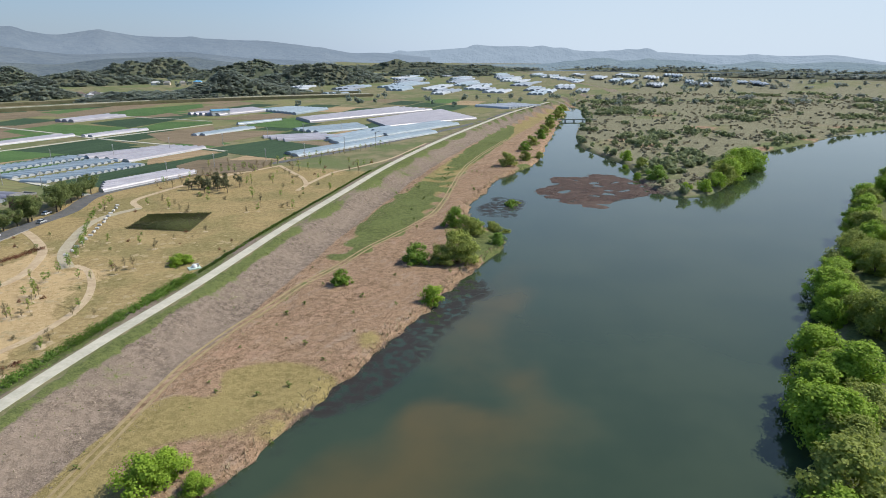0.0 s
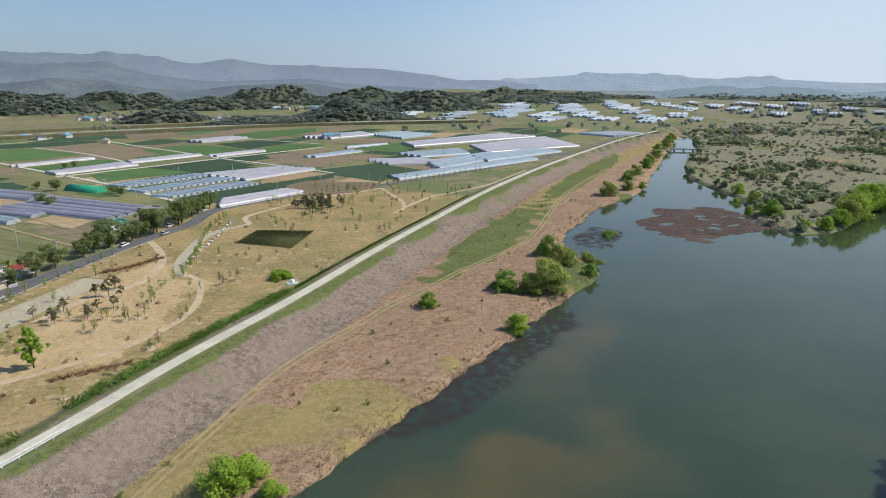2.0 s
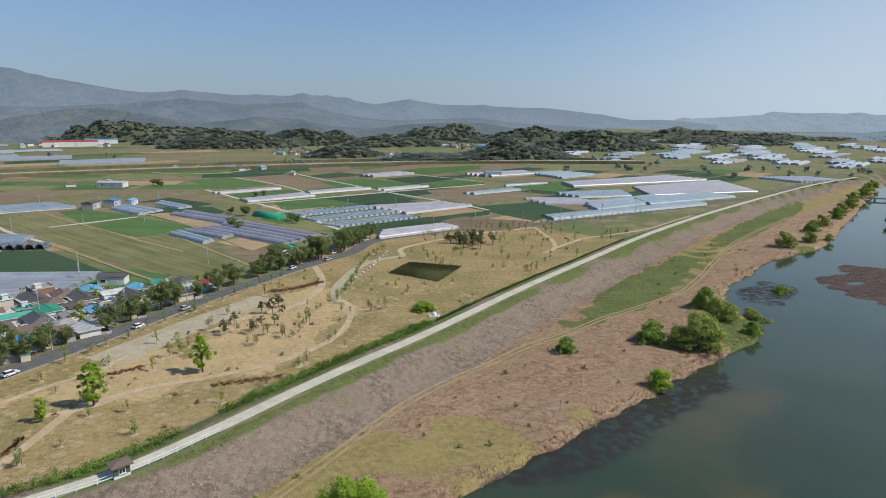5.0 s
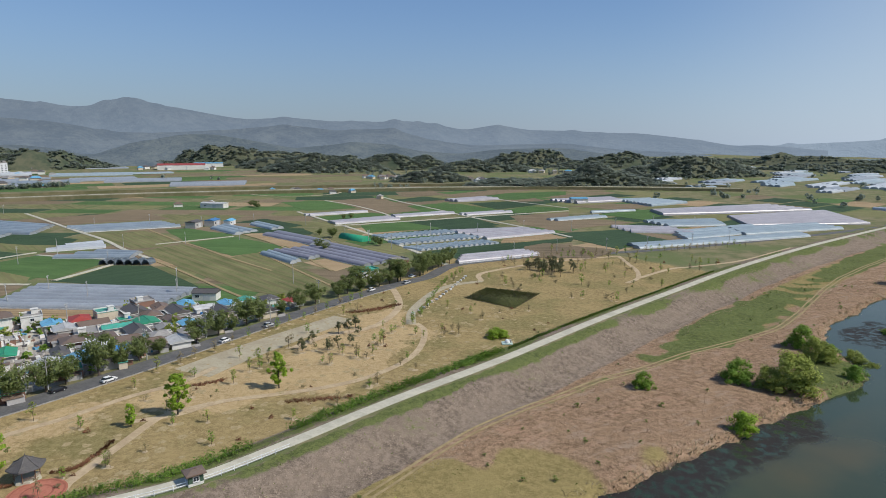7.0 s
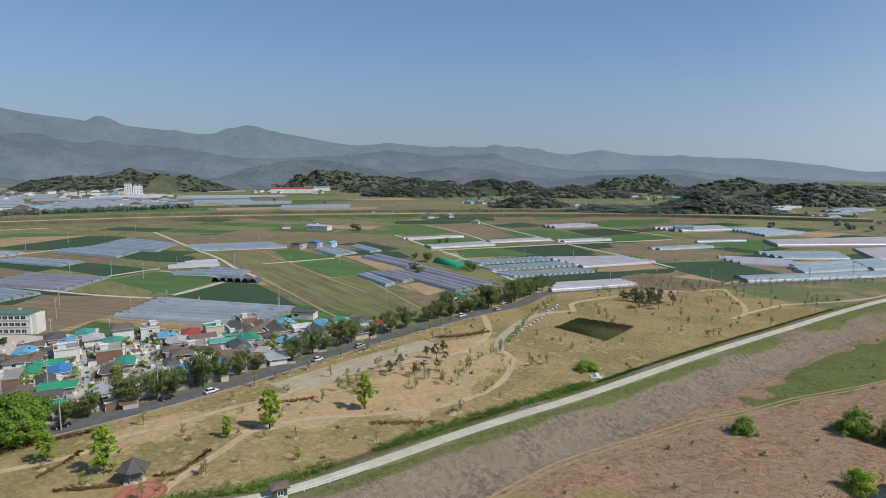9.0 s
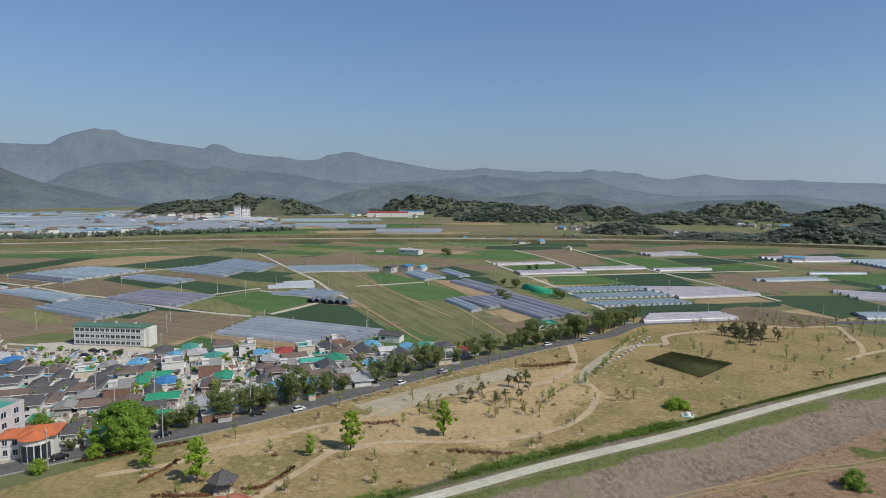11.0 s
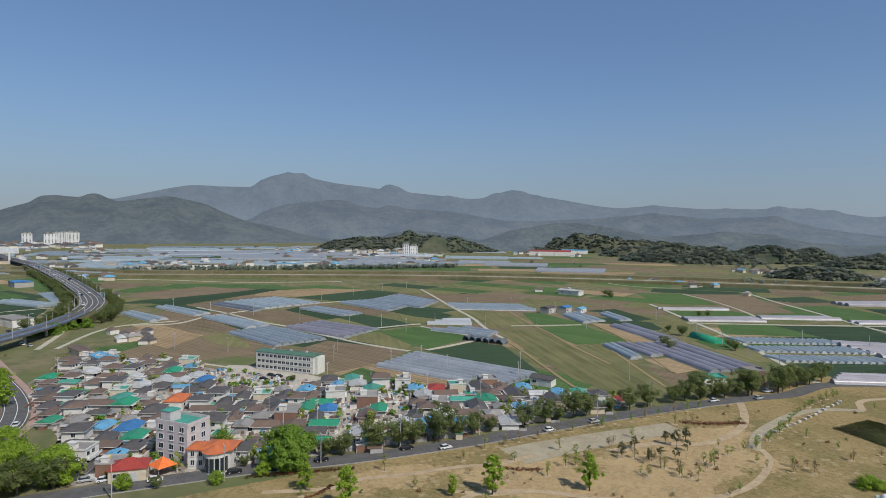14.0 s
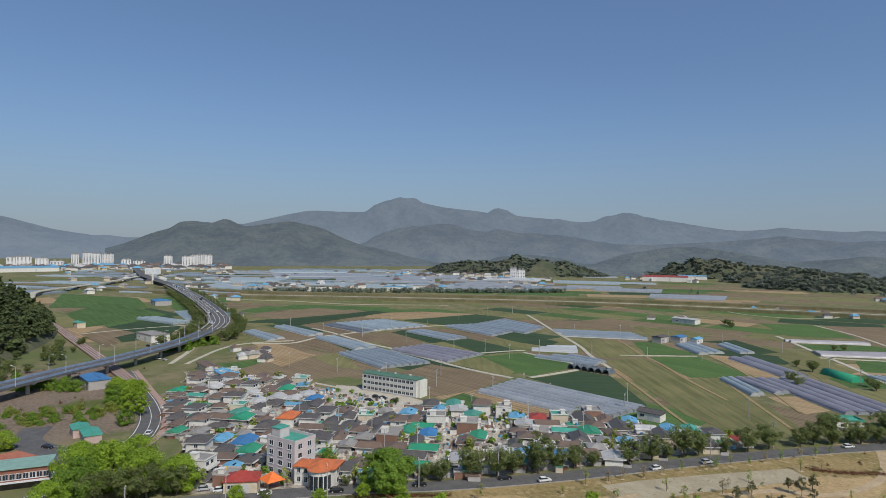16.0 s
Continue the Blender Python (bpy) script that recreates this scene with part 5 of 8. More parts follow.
def roof_bm(kind, w, d, h, over=0.8):
    bm = bmesh.new()
    a, b = w / 2 + over, d / 2 + over
    if kind == "flat":
        box(bm, 0, 0, 0, w + 0.3, d + 0.3, 0.22)
        n = len(bm.faces)
        for x, y, ww, dd in ((0, d / 2 + 0.02, w + 0.34, 0.18), (0, -d / 2 - 0.02, w + 0.34, 0.18), (w / 2 + 0.02, 0, 0.18, d), (-w / 2 - 0.02, 0, 0.18, d)):
            box(bm, x, y, 0.22, ww, dd, 0.55)
        bm.faces.ensure_lookup_table()
        for f in bm.faces[n:]:
            f.material_index = 1
        return bm
    inset = 0.0 if kind == "gable" else min(b, a) * (0.95 if kind == "hip" else 0.5)
    low = [bm.verts.new(v) for v in ((-a, -b, 0), (a, -b, 0), (a, b, 0), (-a, b, 0))]
    edge = [bm.verts.new((v.co.x, v.co.y, 0.24)) for v in low]
    r0, r1 = bm.verts.new((-a + inset, 0, h)), bm.verts.new((a - inset, 0, h))
    bm.faces.new(low[::-1])
    for i in range(4):
        bm.faces.new((low[i], low[(i + 1) % 4], edge[(i + 1) % 4], edge[i])).material_index = 1
    bm.faces.new((edge[0], edge[1], r1, r0)), bm.faces.new((edge[2], edge[3], r0, r1))
    bm.faces.new((edge[1], edge[2], r1)), bm.faces.new((edge[3], edge[0], r0))
    ridge_line = tube(bm, r0.co + Vector((0, 0, 0.02)), r1.co + Vector((0, 0, 0.02)), 0.12, 0.12, 6)
    bmesh.ops.recalc_face_normals(bm, faces=bm.faces)
    return bm


def window_into(root, x, y, z, w, h, facing):
    bm = boxes((0, 0, 0, w + 0.16, 0.10, h + 0.16))
    n = len(bm.faces)
    box(bm, -w / 4 - 0.01, -0.03, 0.08, w / 2 - 0.06, 0.09, h), box(bm, w / 4 + 0.01, -0.03, 0.08, w / 2 - 0.06, 0.09, h)
    bm.faces.ensure_lookup_table()
    for f in bm.faces[n:]:
        f.material_index = 1
    part("window", bm, [SKIRT, GLASS], root).matrix_basis = pose(x, y, z - 0.08, 0, 0, facing)


def deep_window(root, x, y, z, w, h, facing):
    """A window of frame, two panes and a sill."""
    bar = 0.09
    bm = boxes((0, 0, 0, w + 0.16, 0.12, bar), (0, 0, h + 0.08, w + 0.16, 0.12, bar), (-w / 2 - 0.04, 0, bar, bar, 0.12, h), (w / 2 + 0.04, 0, bar, bar, 0.12, h), (0, 0, bar, 0.06, 0.12, h))
    frame_ob = part("window", bm, SKIRT, root)
    frame_ob.matrix_basis = pose(x, y, z - 0.08, 0, 0, facing)
    for k in (-1, 1):
        part("pane", boxes((k * w / 4, 0, bar, w / 2 - 0.06, 0.05, h)), GLASS, frame_ob)
    part("sill", boxes((0, -0.1, -0.06, w + 0.3, 0.2, 0.06)), SKIRT, frame_ob)


def house(w, d, storeys, roof, colour, wall, rise=1.6, wing=0.0):
    tall = 2.7 * storeys
    root = tagged(new("house"), f"{'low' if storeys == 1 else 'two-storey' if storeys == 2 else 'multi-storey'} {WALL_WORDS[wall]} house with a {ROOF_WORDS[colour]} {'flat' if roof == 'flat' else 'pitched'} roof", "house", group="village houses")
    rows = [(0, 0, -0.2, w, d, tall + 0.2)]
    trim = 0 if (storeys + int(w * 2)) % 3 else 2
    if wing:
        rows.append((w / 2 - 1.6, -d / 2 - wing / 2, -0.2, 3.0, wing, 2.5))
    part("wall", boxes(*rows), WALLS[wall], root)
    r = part("roof", roof_bm(roof, w, d, rise), [ROOFS[colour], WALLS[trim]], root)
    r.matrix_basis = pose(0, 0, tall - (0.02 if roof != "flat" else 0))
    if wing:
        r2 = part("roof", roof_bm("flat", 3.0, wing, 1, 0.2), [ROOFS["grey"], WALLS[0]], root)
        r2.matrix_basis = pose(w / 2 - 1.6, -d / 2 - wing / 2 - 0.18, 2.3)
    for s in range(storeys):
        for x in (-w * 0.28, w * 0.08):
            window_into(root, x, -d / 2 - 0.02, 0.95 + 2.7 * s, 1.7, 1.3, 0)
        window_into(root, w / 2 + 0.02, 0.2, 0.95 + 2.7 * s, 1.4, 1.1, 90)
    rng = random.Random(int(w * 100 + d * 10 + storeys + len(colour)))
    # lean-to, yard wall, tank and porch
    ax = rng.choice((-1, 1))
    part("lean_to", boxes((ax * (w / 2 + 1.1), rng.uniform(-1, 1), -0.2, 2.2, rng.uniform(3, 5), 2.2)), WALLS[rng.choice((0, 2, 3))], root)
    lean = part("lean_to_roof", boxes((0, 0, 0, 2.7, 5.4, 0.12)), ROOFS[rng.choice(("grey", "slate", "brown", "slate", "grey", "white", "brown", "sky", "teal"))], root)
    lean.matrix_basis = pose(ax * (w / 2 + 1.1), 0, 2.05, 0, ax * 8, 0)
    part("yard_wall", boxes((0, -d / 2 - 3.0, -0.2, w + 2.5, 0.18, 1.4), (-w / 2 - 1.2, -d / 2 - 1.4, -0.2, 0.18, 3.2, 1.4)), WALLS[rng.choice((0, 0, 2, 3, 4))], root)
    annex = bmesh.new()
    for side in (rng.choice((-1, 1)),):
        n = len(annex.faces)
        aw, ad, ah = rng.uniform(1.8, 3.4), rng.uniform(1.8, 3.0), rng.uniform(1.9, 2.6)
        ax2, ay = side * w * rng.uniform(0.2, 0.5), d / 2 + ad / 2 - 0.05
        box(annex, ax2, ay, -0.2, aw, ad, ah + 0.2)
        box(annex, ax2, ay + 0.1, ah, aw + 0.5, ad + 0.4, 0.12)
        annex.faces.ensure_lookup_table()
        for f in annex.faces[n + 6:]:
            f.material_index = 1 if side < 0 else 2
    part("annex", annex, [WALLS[rng.choice((0, 1, 2))], ROOFS[rng.choice(("slate", "grey", "teal", "green", "white"))], ROOFS[rng.choice(("brown", "sky", "grey", "slate", "blue"))]], root)
    part("porch", boxes((-w * 0.1, -d / 2 - 0.7, 2.35, w * 0.7, 1.5, 0.14)), WALLS[0], root)
    if roof == "flat":
        if rng.random() < 0.6:
            part("water_tank", tube(bmesh.new(), (w * 0.25, d * 0.2, tall + 0.2), (w * 0.25, d * 0.2, tall + 1.5), 0.6, 0.6, 10), TANK[rng.choice(("blue", "yellow"))], root)
        part("roof_hut", boxes((-w * 0.22, d * 0.18, tall + 0.22, 2.4, 2.6, 2.0), (-w * 0.22, d * 0.18, tall + 2.22, 2.9, 3.1, 0.16)), WALLS[0], root)
        stair = bmesh.new()
        line = [(0, -0.2)] + [p for k in range(9) for p in ((0.35 * k, 0.1 + 0.27 * k), (0.35 * k + 0.35, 0.1 + 0.27 * k))] + [(3.15, -0.2)]
        near, away = [[stair.verts.new((-w / 2 - 0.5 + x, -d / 2 + p, q)) for p, q in line] for x in (-0.45, 0.45)]
        stair.faces.new(near), stair.faces.new(away[::-1])
        for k in range(len(line)):
            stair.faces.new((near[k], away[k], away[(k + 1) % len(line)], near[(k + 1) % len(line)]))
        bmesh.ops.recalc_face_normals(stair, faces=stair.faces)
        part("stair", stair, WALLS[0], root)
    elif rng.random() < 0.2:
        part("solar_panel", boxes((0, 0, 0, 2.6, 1.5, 0.08)), GLASS, root).matrix_basis = pose(w * 0.15, -d * 0.28, tall + rise * 0.55, 24, 0, 0)
    if storeys > 1:
        part("balcony", boxes((0, -d / 2 - 0.7, 2.6, w * 0.9, 1.4, 0.16), (0, -d / 2 - 1.35, 2.76, w * 0.9, 0.1, 0.8)), WALLS[0], root)
    part("door", boxes((w * 0.33 if not wing else -w * 0.1, -d / 2 - 0.03, 0, 1.0, 0.1, 2.05)), DOOR, root)
    return root


random.seed(9)
KINDS = []
for row in ((9, 7, 1, "hip", "brown", 3, 1.7, 0), (10, 6.5, 1, "hip", "slate", 2, 1.9, 0), (9.5, 7, 1, "gable", "blue", 0, 1.4, 0), (8.5, 7, 1, "flat", "green", 3, 1, 3), (9, 8, 2, "flat", "grey", 0, 1, 0), (10, 7, 1, "hip", "slate", 0, 2.0, 3), (8, 6, 1, "gable", "sky", 0, 1.3, 0), (9, 7, 1, "gable", "green", 2, 1.4, 0), (9, 6.5, 1, "hip", "red", 0, 1.7, 0), (10, 8, 1, "flat", "grey", 3, 1, 2.5), (9, 6, 1, "gable", "brown", 4, 1.6, 0), (8.5, 7.5, 2, "hip", "slate", 0, 1.8, 0), (9, 7, 1, "gable", "white", 0, 1.3, 0), (8, 6, 1, "hip", "brown", 2, 1.8, 0), (9, 8, 2, "flat", "teal", 1, 1, 0), (7, 5, 1, "gable", "grey", 2, 1.1, 0), (11, 6, 1, "half", "slate", 0, 2.3, 3), (8, 7.5, 2, "half", "brown", 0, 1.9, 0), (12, 6.5, 1, "gable", "slate", 1, 1.9, 0), (7.5, 7, 1, "flat", "slate", 0, 1, 2), (9.5, 9, 2, "flat", "grey", 3, 1, 2.5), (7, 6.5, 1, "hip", "grey", 4, 1.6, 2), (10.5, 5.5, 1, "half", "brown", 0, 2.1, 0), (8, 8.5, 3, "flat", "grey", 0, 1, 0), (9, 6, 1, "gable", "teal", 0, 1.2, 2)):
    KINDS.append([house(*row), False])


def put_house(k, x, y, turn, scale=1.0):
    m = pose(x, y, 0, 0, 0, turn)
    if KINDS[k][1]:
        ob = copy_thing(KINDS[k][0], m)
    else:
        ob, KINDS[k][1] = KINDS[k][0], True
        ob.matrix_basis = m
    ob.scale = (scale * random.uniform(0.92, 1.1), scale * random.uniform(0.92, 1.1), scale * random.uniform(0.88, 1.05))
    return ob


VILLAGE = [(-163, -6), (-205, -12), (-262, -26), (-330, -14), (-300, 22), (-262, 52), (-236, 74), (-222, 96), (-203, 110), (-205, 128), (-172, 160), (-155, 168), (-154, 90), (-158, 40)]
LANES = (((-160, 59), (-216, 82.5), 2.0), ((-160, 73), (-204, 97), 2.0), ((-160, 29), (-240, 19), 1.8), ((-238, 77), (-288, 38), 1.8), ((-205, -10), (-245, 60), 1.8))


def inside(x, y, ring):
    hit = False
    for (x0, y0), (x1, y1) in zip(ring, ring[1:] + ring[:1]):
        if (y0 > y) != (y1 > y) and x < (x1 - x0) * (y - y0) / (y1 - y0) + x0:
            hit = not hit
    return hit


YARD = [(-284, 44), (-246, 37), (-222, 62), (-236, 84), (-252, 78), (-276, 62)]


def clear(x, y):
    """Away from the lanes, the school, the hostel and the great tree."""
    for (ax, ay), (bx, by), r in LANES:
        t = max(0, min(1, ((x - ax) * (bx - ax) + (y - ay) * (by - ay)) / ((bx - ax) ** 2 + (by - ay) ** 2)))
        if math.hypot(x - ax - t * (bx - ax), y - ay - t * (by - ay)) < r + 1.6:
            return False
    return not inside(x, y, YARD) and math.hypot(x + 168, y - 19) > 13.5 and math.hypot(x + 151.5, y - 43) > 8 and math.hypot(x + 258, y - 66) > 19


e1, e2 = Vector((-0.92, 0.39)), Vector((0.39, 0.92))
WEIGHTS = [9, 10, 5, 5, 3, 10, 7, 4, 3, 7, 9, 8, 7, 9, 4, 8, 9, 7, 9, 8, 2, 7, 8, 0.4, 5]
STREET_SIDE = [7, 4, 8, 13, 2, 4, 10, 12, 6, 4, 7, 2, 10, 6, 7, 4, 4, 4, 4, 4, 3, 4, 5, 0, 11]
for i in range(-4, 26):
    for j in range(-14, 22):
        p = Vector((-160, 40)) + e1 * (i * 8.0 + random.uniform(-0.8, 0.8)) + e2 * (j * 8.2 + (i % 2) * 3.5 + random.uniform(-0.8, 0.8))
        if inside(p.x, p.y, VILLAGE) and clear(p.x, p.y) and random.random() < 0.94:
            put_house(random.choices(range(len(KINDS)), STREET_SIDE if p.x > -222 and p.y > 52 else WEIGHTS)[0], p.x, p.y, 157 + random.choice((0, 0, 180, 90, 180)) + random.uniform(-6, 6), random.uniform(0.64, 0.82))
for (ax, ay), (bx, by), r in LANES:
    road("village_lane", [(ax, ay), ((ax + bx) / 2 + 0.5, (ay + by) / 2), (bx, by)], 2.0, CONCRETE, "narrow pale concrete village lane", lift=0.07)
yard = bmesh.new()
yard.faces.new([yard.verts.new((x, y, 0.03)) for x, y in VILLAGE])
tagged(link_bm("village_yard", yard, surface("yard_concrete", (0.20, 0.178, 0.145), (0.46, 0.41, 0.345), 0.35, 0.9)), "worn concrete and earth yards between the houses", "yard", kind="structure")


def litter(name, spots, tints, label, low=0.4, high=1.6, lift=0.03):
    """Crates, sheets, pots and stacks lying about: small tilted boxes in a few colours."""
    bm = bmesh.new()
    for x, y in spots:
        n = len(bm.faces)
        m = pose(x, y, lift, 0, random.uniform(-4, 4), random.uniform(0, 180))
        w, d, h = random.uniform(low, high), random.uniform(low, high), random.uniform(0.2, 1.1)
        v = [bm.verts.new(m @ Vector((sx * w * k, sy * d * k, z))) for z, k in ((0, 0.5), (h, 0.44)) for sx, sy in ((-1, -1), (1, -1), (1, 1), (-1, 1))]
        k = random.randrange(len(tints))
        for f in ((3, 2, 1, 0), (4, 5, 6, 7), (0, 1, 5, 4), (1, 2, 6, 5), (2, 3, 7, 6), (3, 0, 4, 7)):
            bm.faces.new([v[i] for i in f]).material_index = k
    return tagged(link_bm(name, bm, tints), label, "clutter", kind="stuff")


random.seed(31)
places = []
while len(places) < 2600:
    x, y = random.uniform(-330, -150), random.uniform(-26, 168)
    if inside(x, y, VILLAGE):
        places.append((x, y))
litter("yard_clutter", places[:2200], [WALLS[0], WALLS[2], WALLS[3], ROOFS["slate"], ROOFS["sky"], ROOFS["brown"], SKIRT, ROOFS["grey"], WALLS[1]], "crates, pots, boxes and sheets lying about the yards")
clump_cloud("yard_bushes", [(x, y, 0) for x, y in places[2200:2460]], 1.5, 2.0, LEAVES["green"], "small green bushes in the village yards", "bushes", 8)
clump_cloud("yard_trees", [(x, y, 0) for x, y in places[2460:2500]], 2.6, 4.5, LEAVES["willow"], "small garden trees between the houses", "trees", 14)



# ---- patchwork of the open plain ----
def parcels(cx, cy, turn, nu, nv, du, dv, seed, keep):
    rng = random.Random(seed)
    c, s = math.cos(radians(turn)), math.sin(radians(turn))
    for i in range(-nu, nu + 1):
        for j in range(-nv, nv + 1):
            u, v = i * du + (j % 3) * du * 0.3, j * dv
            x, y = cx + u * c - v * s, cy + u * s + v * c
            if not keep(x, y) or rng.random() < 0.12:
                continue
            kind = rng.choices(("olive", "soil", "tan", "green", "dark_green"), (32, 30, 8, 16, 13))[0]
            a, b = du * rng.uniform(0.42, 0.49), dv * rng.uniform(0.40, 0.485)
            ring = [(x + p * a * c - q * b * s, y + p * a * s + q * b * c) for p, q in ((-1, -1), (1, -1), (1, 1), (-1, 1))]
            bm = bmesh.new()
            lift = 0.012 + 0.03 * rng.random()
            top, low = [bm.verts.new((*p, lift)) for p in ring], [bm.verts.new((*p, -0.3)) for p in ring]
            bm.faces.new(top)
            for k in range(4):
                bm.faces.new((top[k], low[k], low[(k + 1) % 4], top[(k + 1) % 4]))
            bmesh.ops.recalc_face_normals(bm, faces=bm.faces)
            tagged(link_bm("field", bm, CROPS[kind]), FIELD_LABELS[kind], "field", kind="structure")


def street_x(y):
    return np.interp(y, street_line[:, 1], street_line[:, 0])


def west_plain(x, y):
    grown = [(-155 + (px + 155) * 1.12, py * 1.1 - 4) for px, py in VILLAGE]
    return -640 < x < street_x(y) - 22 and y > max(-10, -20 - (x + 200) * 0.06) and y < 470 and x + y < 190 and not inside(x, y, grown) and x + 0.65 * y < -68


def north_plain(x, y):
    return x + 0.65 * y >= -60 and x < levee_x(np.array(y)) - 45 and x < street_x(min(y, 590)) - 14 and 270 < y < 760 and x > -420


parcels(-420, 200, 26.6, 9, 14, 66, 34, 3, west_plain)
parcels(-150, 480, 68, 8, 10, 60, 34, 4, north_plain)
parcels(-500, 560, 40, 6, 9, 95, 46, 6, lambda x, y: y > 470 - 0.3 * (x + 400) and x > -900 and y < 800 and x < -180 and x + 0.65 * y < -100 + 250)
parcels(-820, 240, 62, 8, 8, 120, 55, 8, lambda x, y: x < -640 and x > -1500 and y > -60 and y < 900)
parcels(-640, -130, 28, 3, 3, 90, 40, 12, lambda x, y: -820 < x < -480 and y < -50 and y > -0.32 * (-x - 470) - 125)

for kind, ring in (("green", ((-530, -112), (-640, -152), (-770, -140), (-612, -62))), ("dark_green", ((-490, -68), (-528, -96), (-606, -60), (-545, -42))), ("soil", ((-455, -84), (-505, -104), (-528, -98), (-490, -70))), ("green", ((-560, -30), (-640, -56), (-780, -90), (-800, -70)))):
    field(kind, *ring)


# ---- flood bank across the plain ----
BANK = surface("dry_bank", (0.13, 0.13, 0.062), (0.215, 0.185, 0.11), 0.03, 0.95, bump=0.3)
for pts, w in (([(-1100, -330), (-900, -100), (-811, 0), (-730, 190), (-640, 370), (-500, 545), (-360, 680), (-251, 760), (-60, 840)], 26), ([(-1000, -120), (-880, 10), (-790, 200), (-700, 390), (-560, 580), (-420, 720), (-290, 810), (-80, 890)], 14)):
    road("flood_bank", [(x, y, 3.2) for x, y in pts], w, BANK, "long dry grassy flood bank across the plain", lift=0, thick=3.6)
road("bank_road", [(-811, 0, 3.2), (-730, 190, 3.2), (-640, 370, 3.2), (-500, 545, 3.2), (-360, 680, 3.2), (-251, 760, 3.2), (-60, 840, 3.2)], 4, CONCRETE, "pale road on the crown of the flood bank", lift=0.12)


# ---- far greenhouses, hamlets and town ----
for kind, row in (("blue", ((-1010, 40), (-960, 150), (-1050, 190), (-1100, 60))), ("grey", ((-1120, 160), (-1060, 330), (-1200, 370), (-1260, 180))), ("blue", ((-960, 170), (-900, 300), (-980, 340), (-1040, 200))), ("grey", ((-980, 350), (-930, 450), (-1010, 500), (-1060, 390))),
                  ("white", ((-1180, 420), (-1100, 560), (-1160, 590), (-1240, 450))), ("grey", ((-1300, 60), (-1290, 260), (-1420, 280), (-1430, 60))), ("blue", ((-1000, -60), (-930, 20), (-1010, 50), (-1080, -40))), ("grey", ((-700, 520), (-640, 590), (-690, 640), (-750, 560))), ("blue", ((-640, -60), (-560, -42), (-575, -20), (-650, -35))), ("grey", ((-900, 330), (-850, 420), (-900, 450), (-950, 350))), ("blue", ((-1150, -40), (-1120, 60), (-1230, 90), (-1260, -30))), ("grey", ((-1280, 300), (-1200, 420), (-1300, 470), (-1380, 330))), ("blue", ((-1500, 60), (-1480, 250), (-1600, 260), (-1620, 60))), ("grey", ((-840, 520), (-780, 600), (-830, 640), (-890, 560))), ("blue", ((-1050, 560), (-980, 660), (-1040, 700), (-1110, 600)))):
    greenhouse_block(kind, *row, count=8 if kind != "white" else 4, rise=4.5)


HILLS = ((-912, 108, 75, 60), (-870, 60, 60, 60), (-800, 940, 85, 60), (-735, 1090, 75, 60), (-1450, 640, 190, 90), (-1200, 1080, 130, 60), (-160, 1150, 105, 60), (-258, 800, 110, 40))
rng = random.Random(77)
for x0, x1, y0, y1, turn, du, dv in ((-1750, -840, -330, 800, 62, 120, 74), (-170, 300, 880, 1100, 70, 70, 40), (-110, 640, 1080, 1640, 66, 105, 30)):
    for i in range(int((x1 - x0) / du) + 1):
        for j in range(int((y1 - y0) / dv) + 1):
            x, y = x0 + i * du + rng.uniform(-12, 12), y0 + j * dv + rng.uniform(-8, 8)
            if x > -200 and y < 1020 and x > shore_x(np.array(y)) - 30 or x < -200 and x > -835 - 0.02 * y - abs(y - 100) * 0.1 + (y > 100) * (y - 100) * 0.45 or rng.random() < 0.3:
                continue
            if any(math.hypot((x - hx) / rx, (y - hy) / rx) < 1.0 for hx, hy, rx, ry in HILLS):
                continue
            c, s = math.cos(radians(turn)), math.sin(radians(turn))
            a, b = du * rng.uniform(0.30, 0.48), dv * rng.uniform(0.18, 0.42)
            ring = [(x + p * a * c - q * b * s, y + p * a * s + q * b * c) for p, q in ((-1, -1), (1, -1), (1, 1), (-1, 1))]
            greenhouse_block(rng.choice(("grey", "steel", "grey", "blue", "steel") if x < -200 else ("grey", "white", "blue")), *ring, count=rng.randrange(5, 9) if x < -200 else 2, rise=3.0)


for kind, (verts, faces) in far_films.items():
    me = bpy.data.meshes.new("distant_greenhouses")
    me.from_pydata(verts, [], faces)
    me.materials.append(FILMS[kind][0])
    tagged(new("distant_greenhouses", me), f"far rows of tunnel greenhouses in {FILMS[kind][1]}", "greenhouses", kind="stuff")
far_town = bmesh.new()


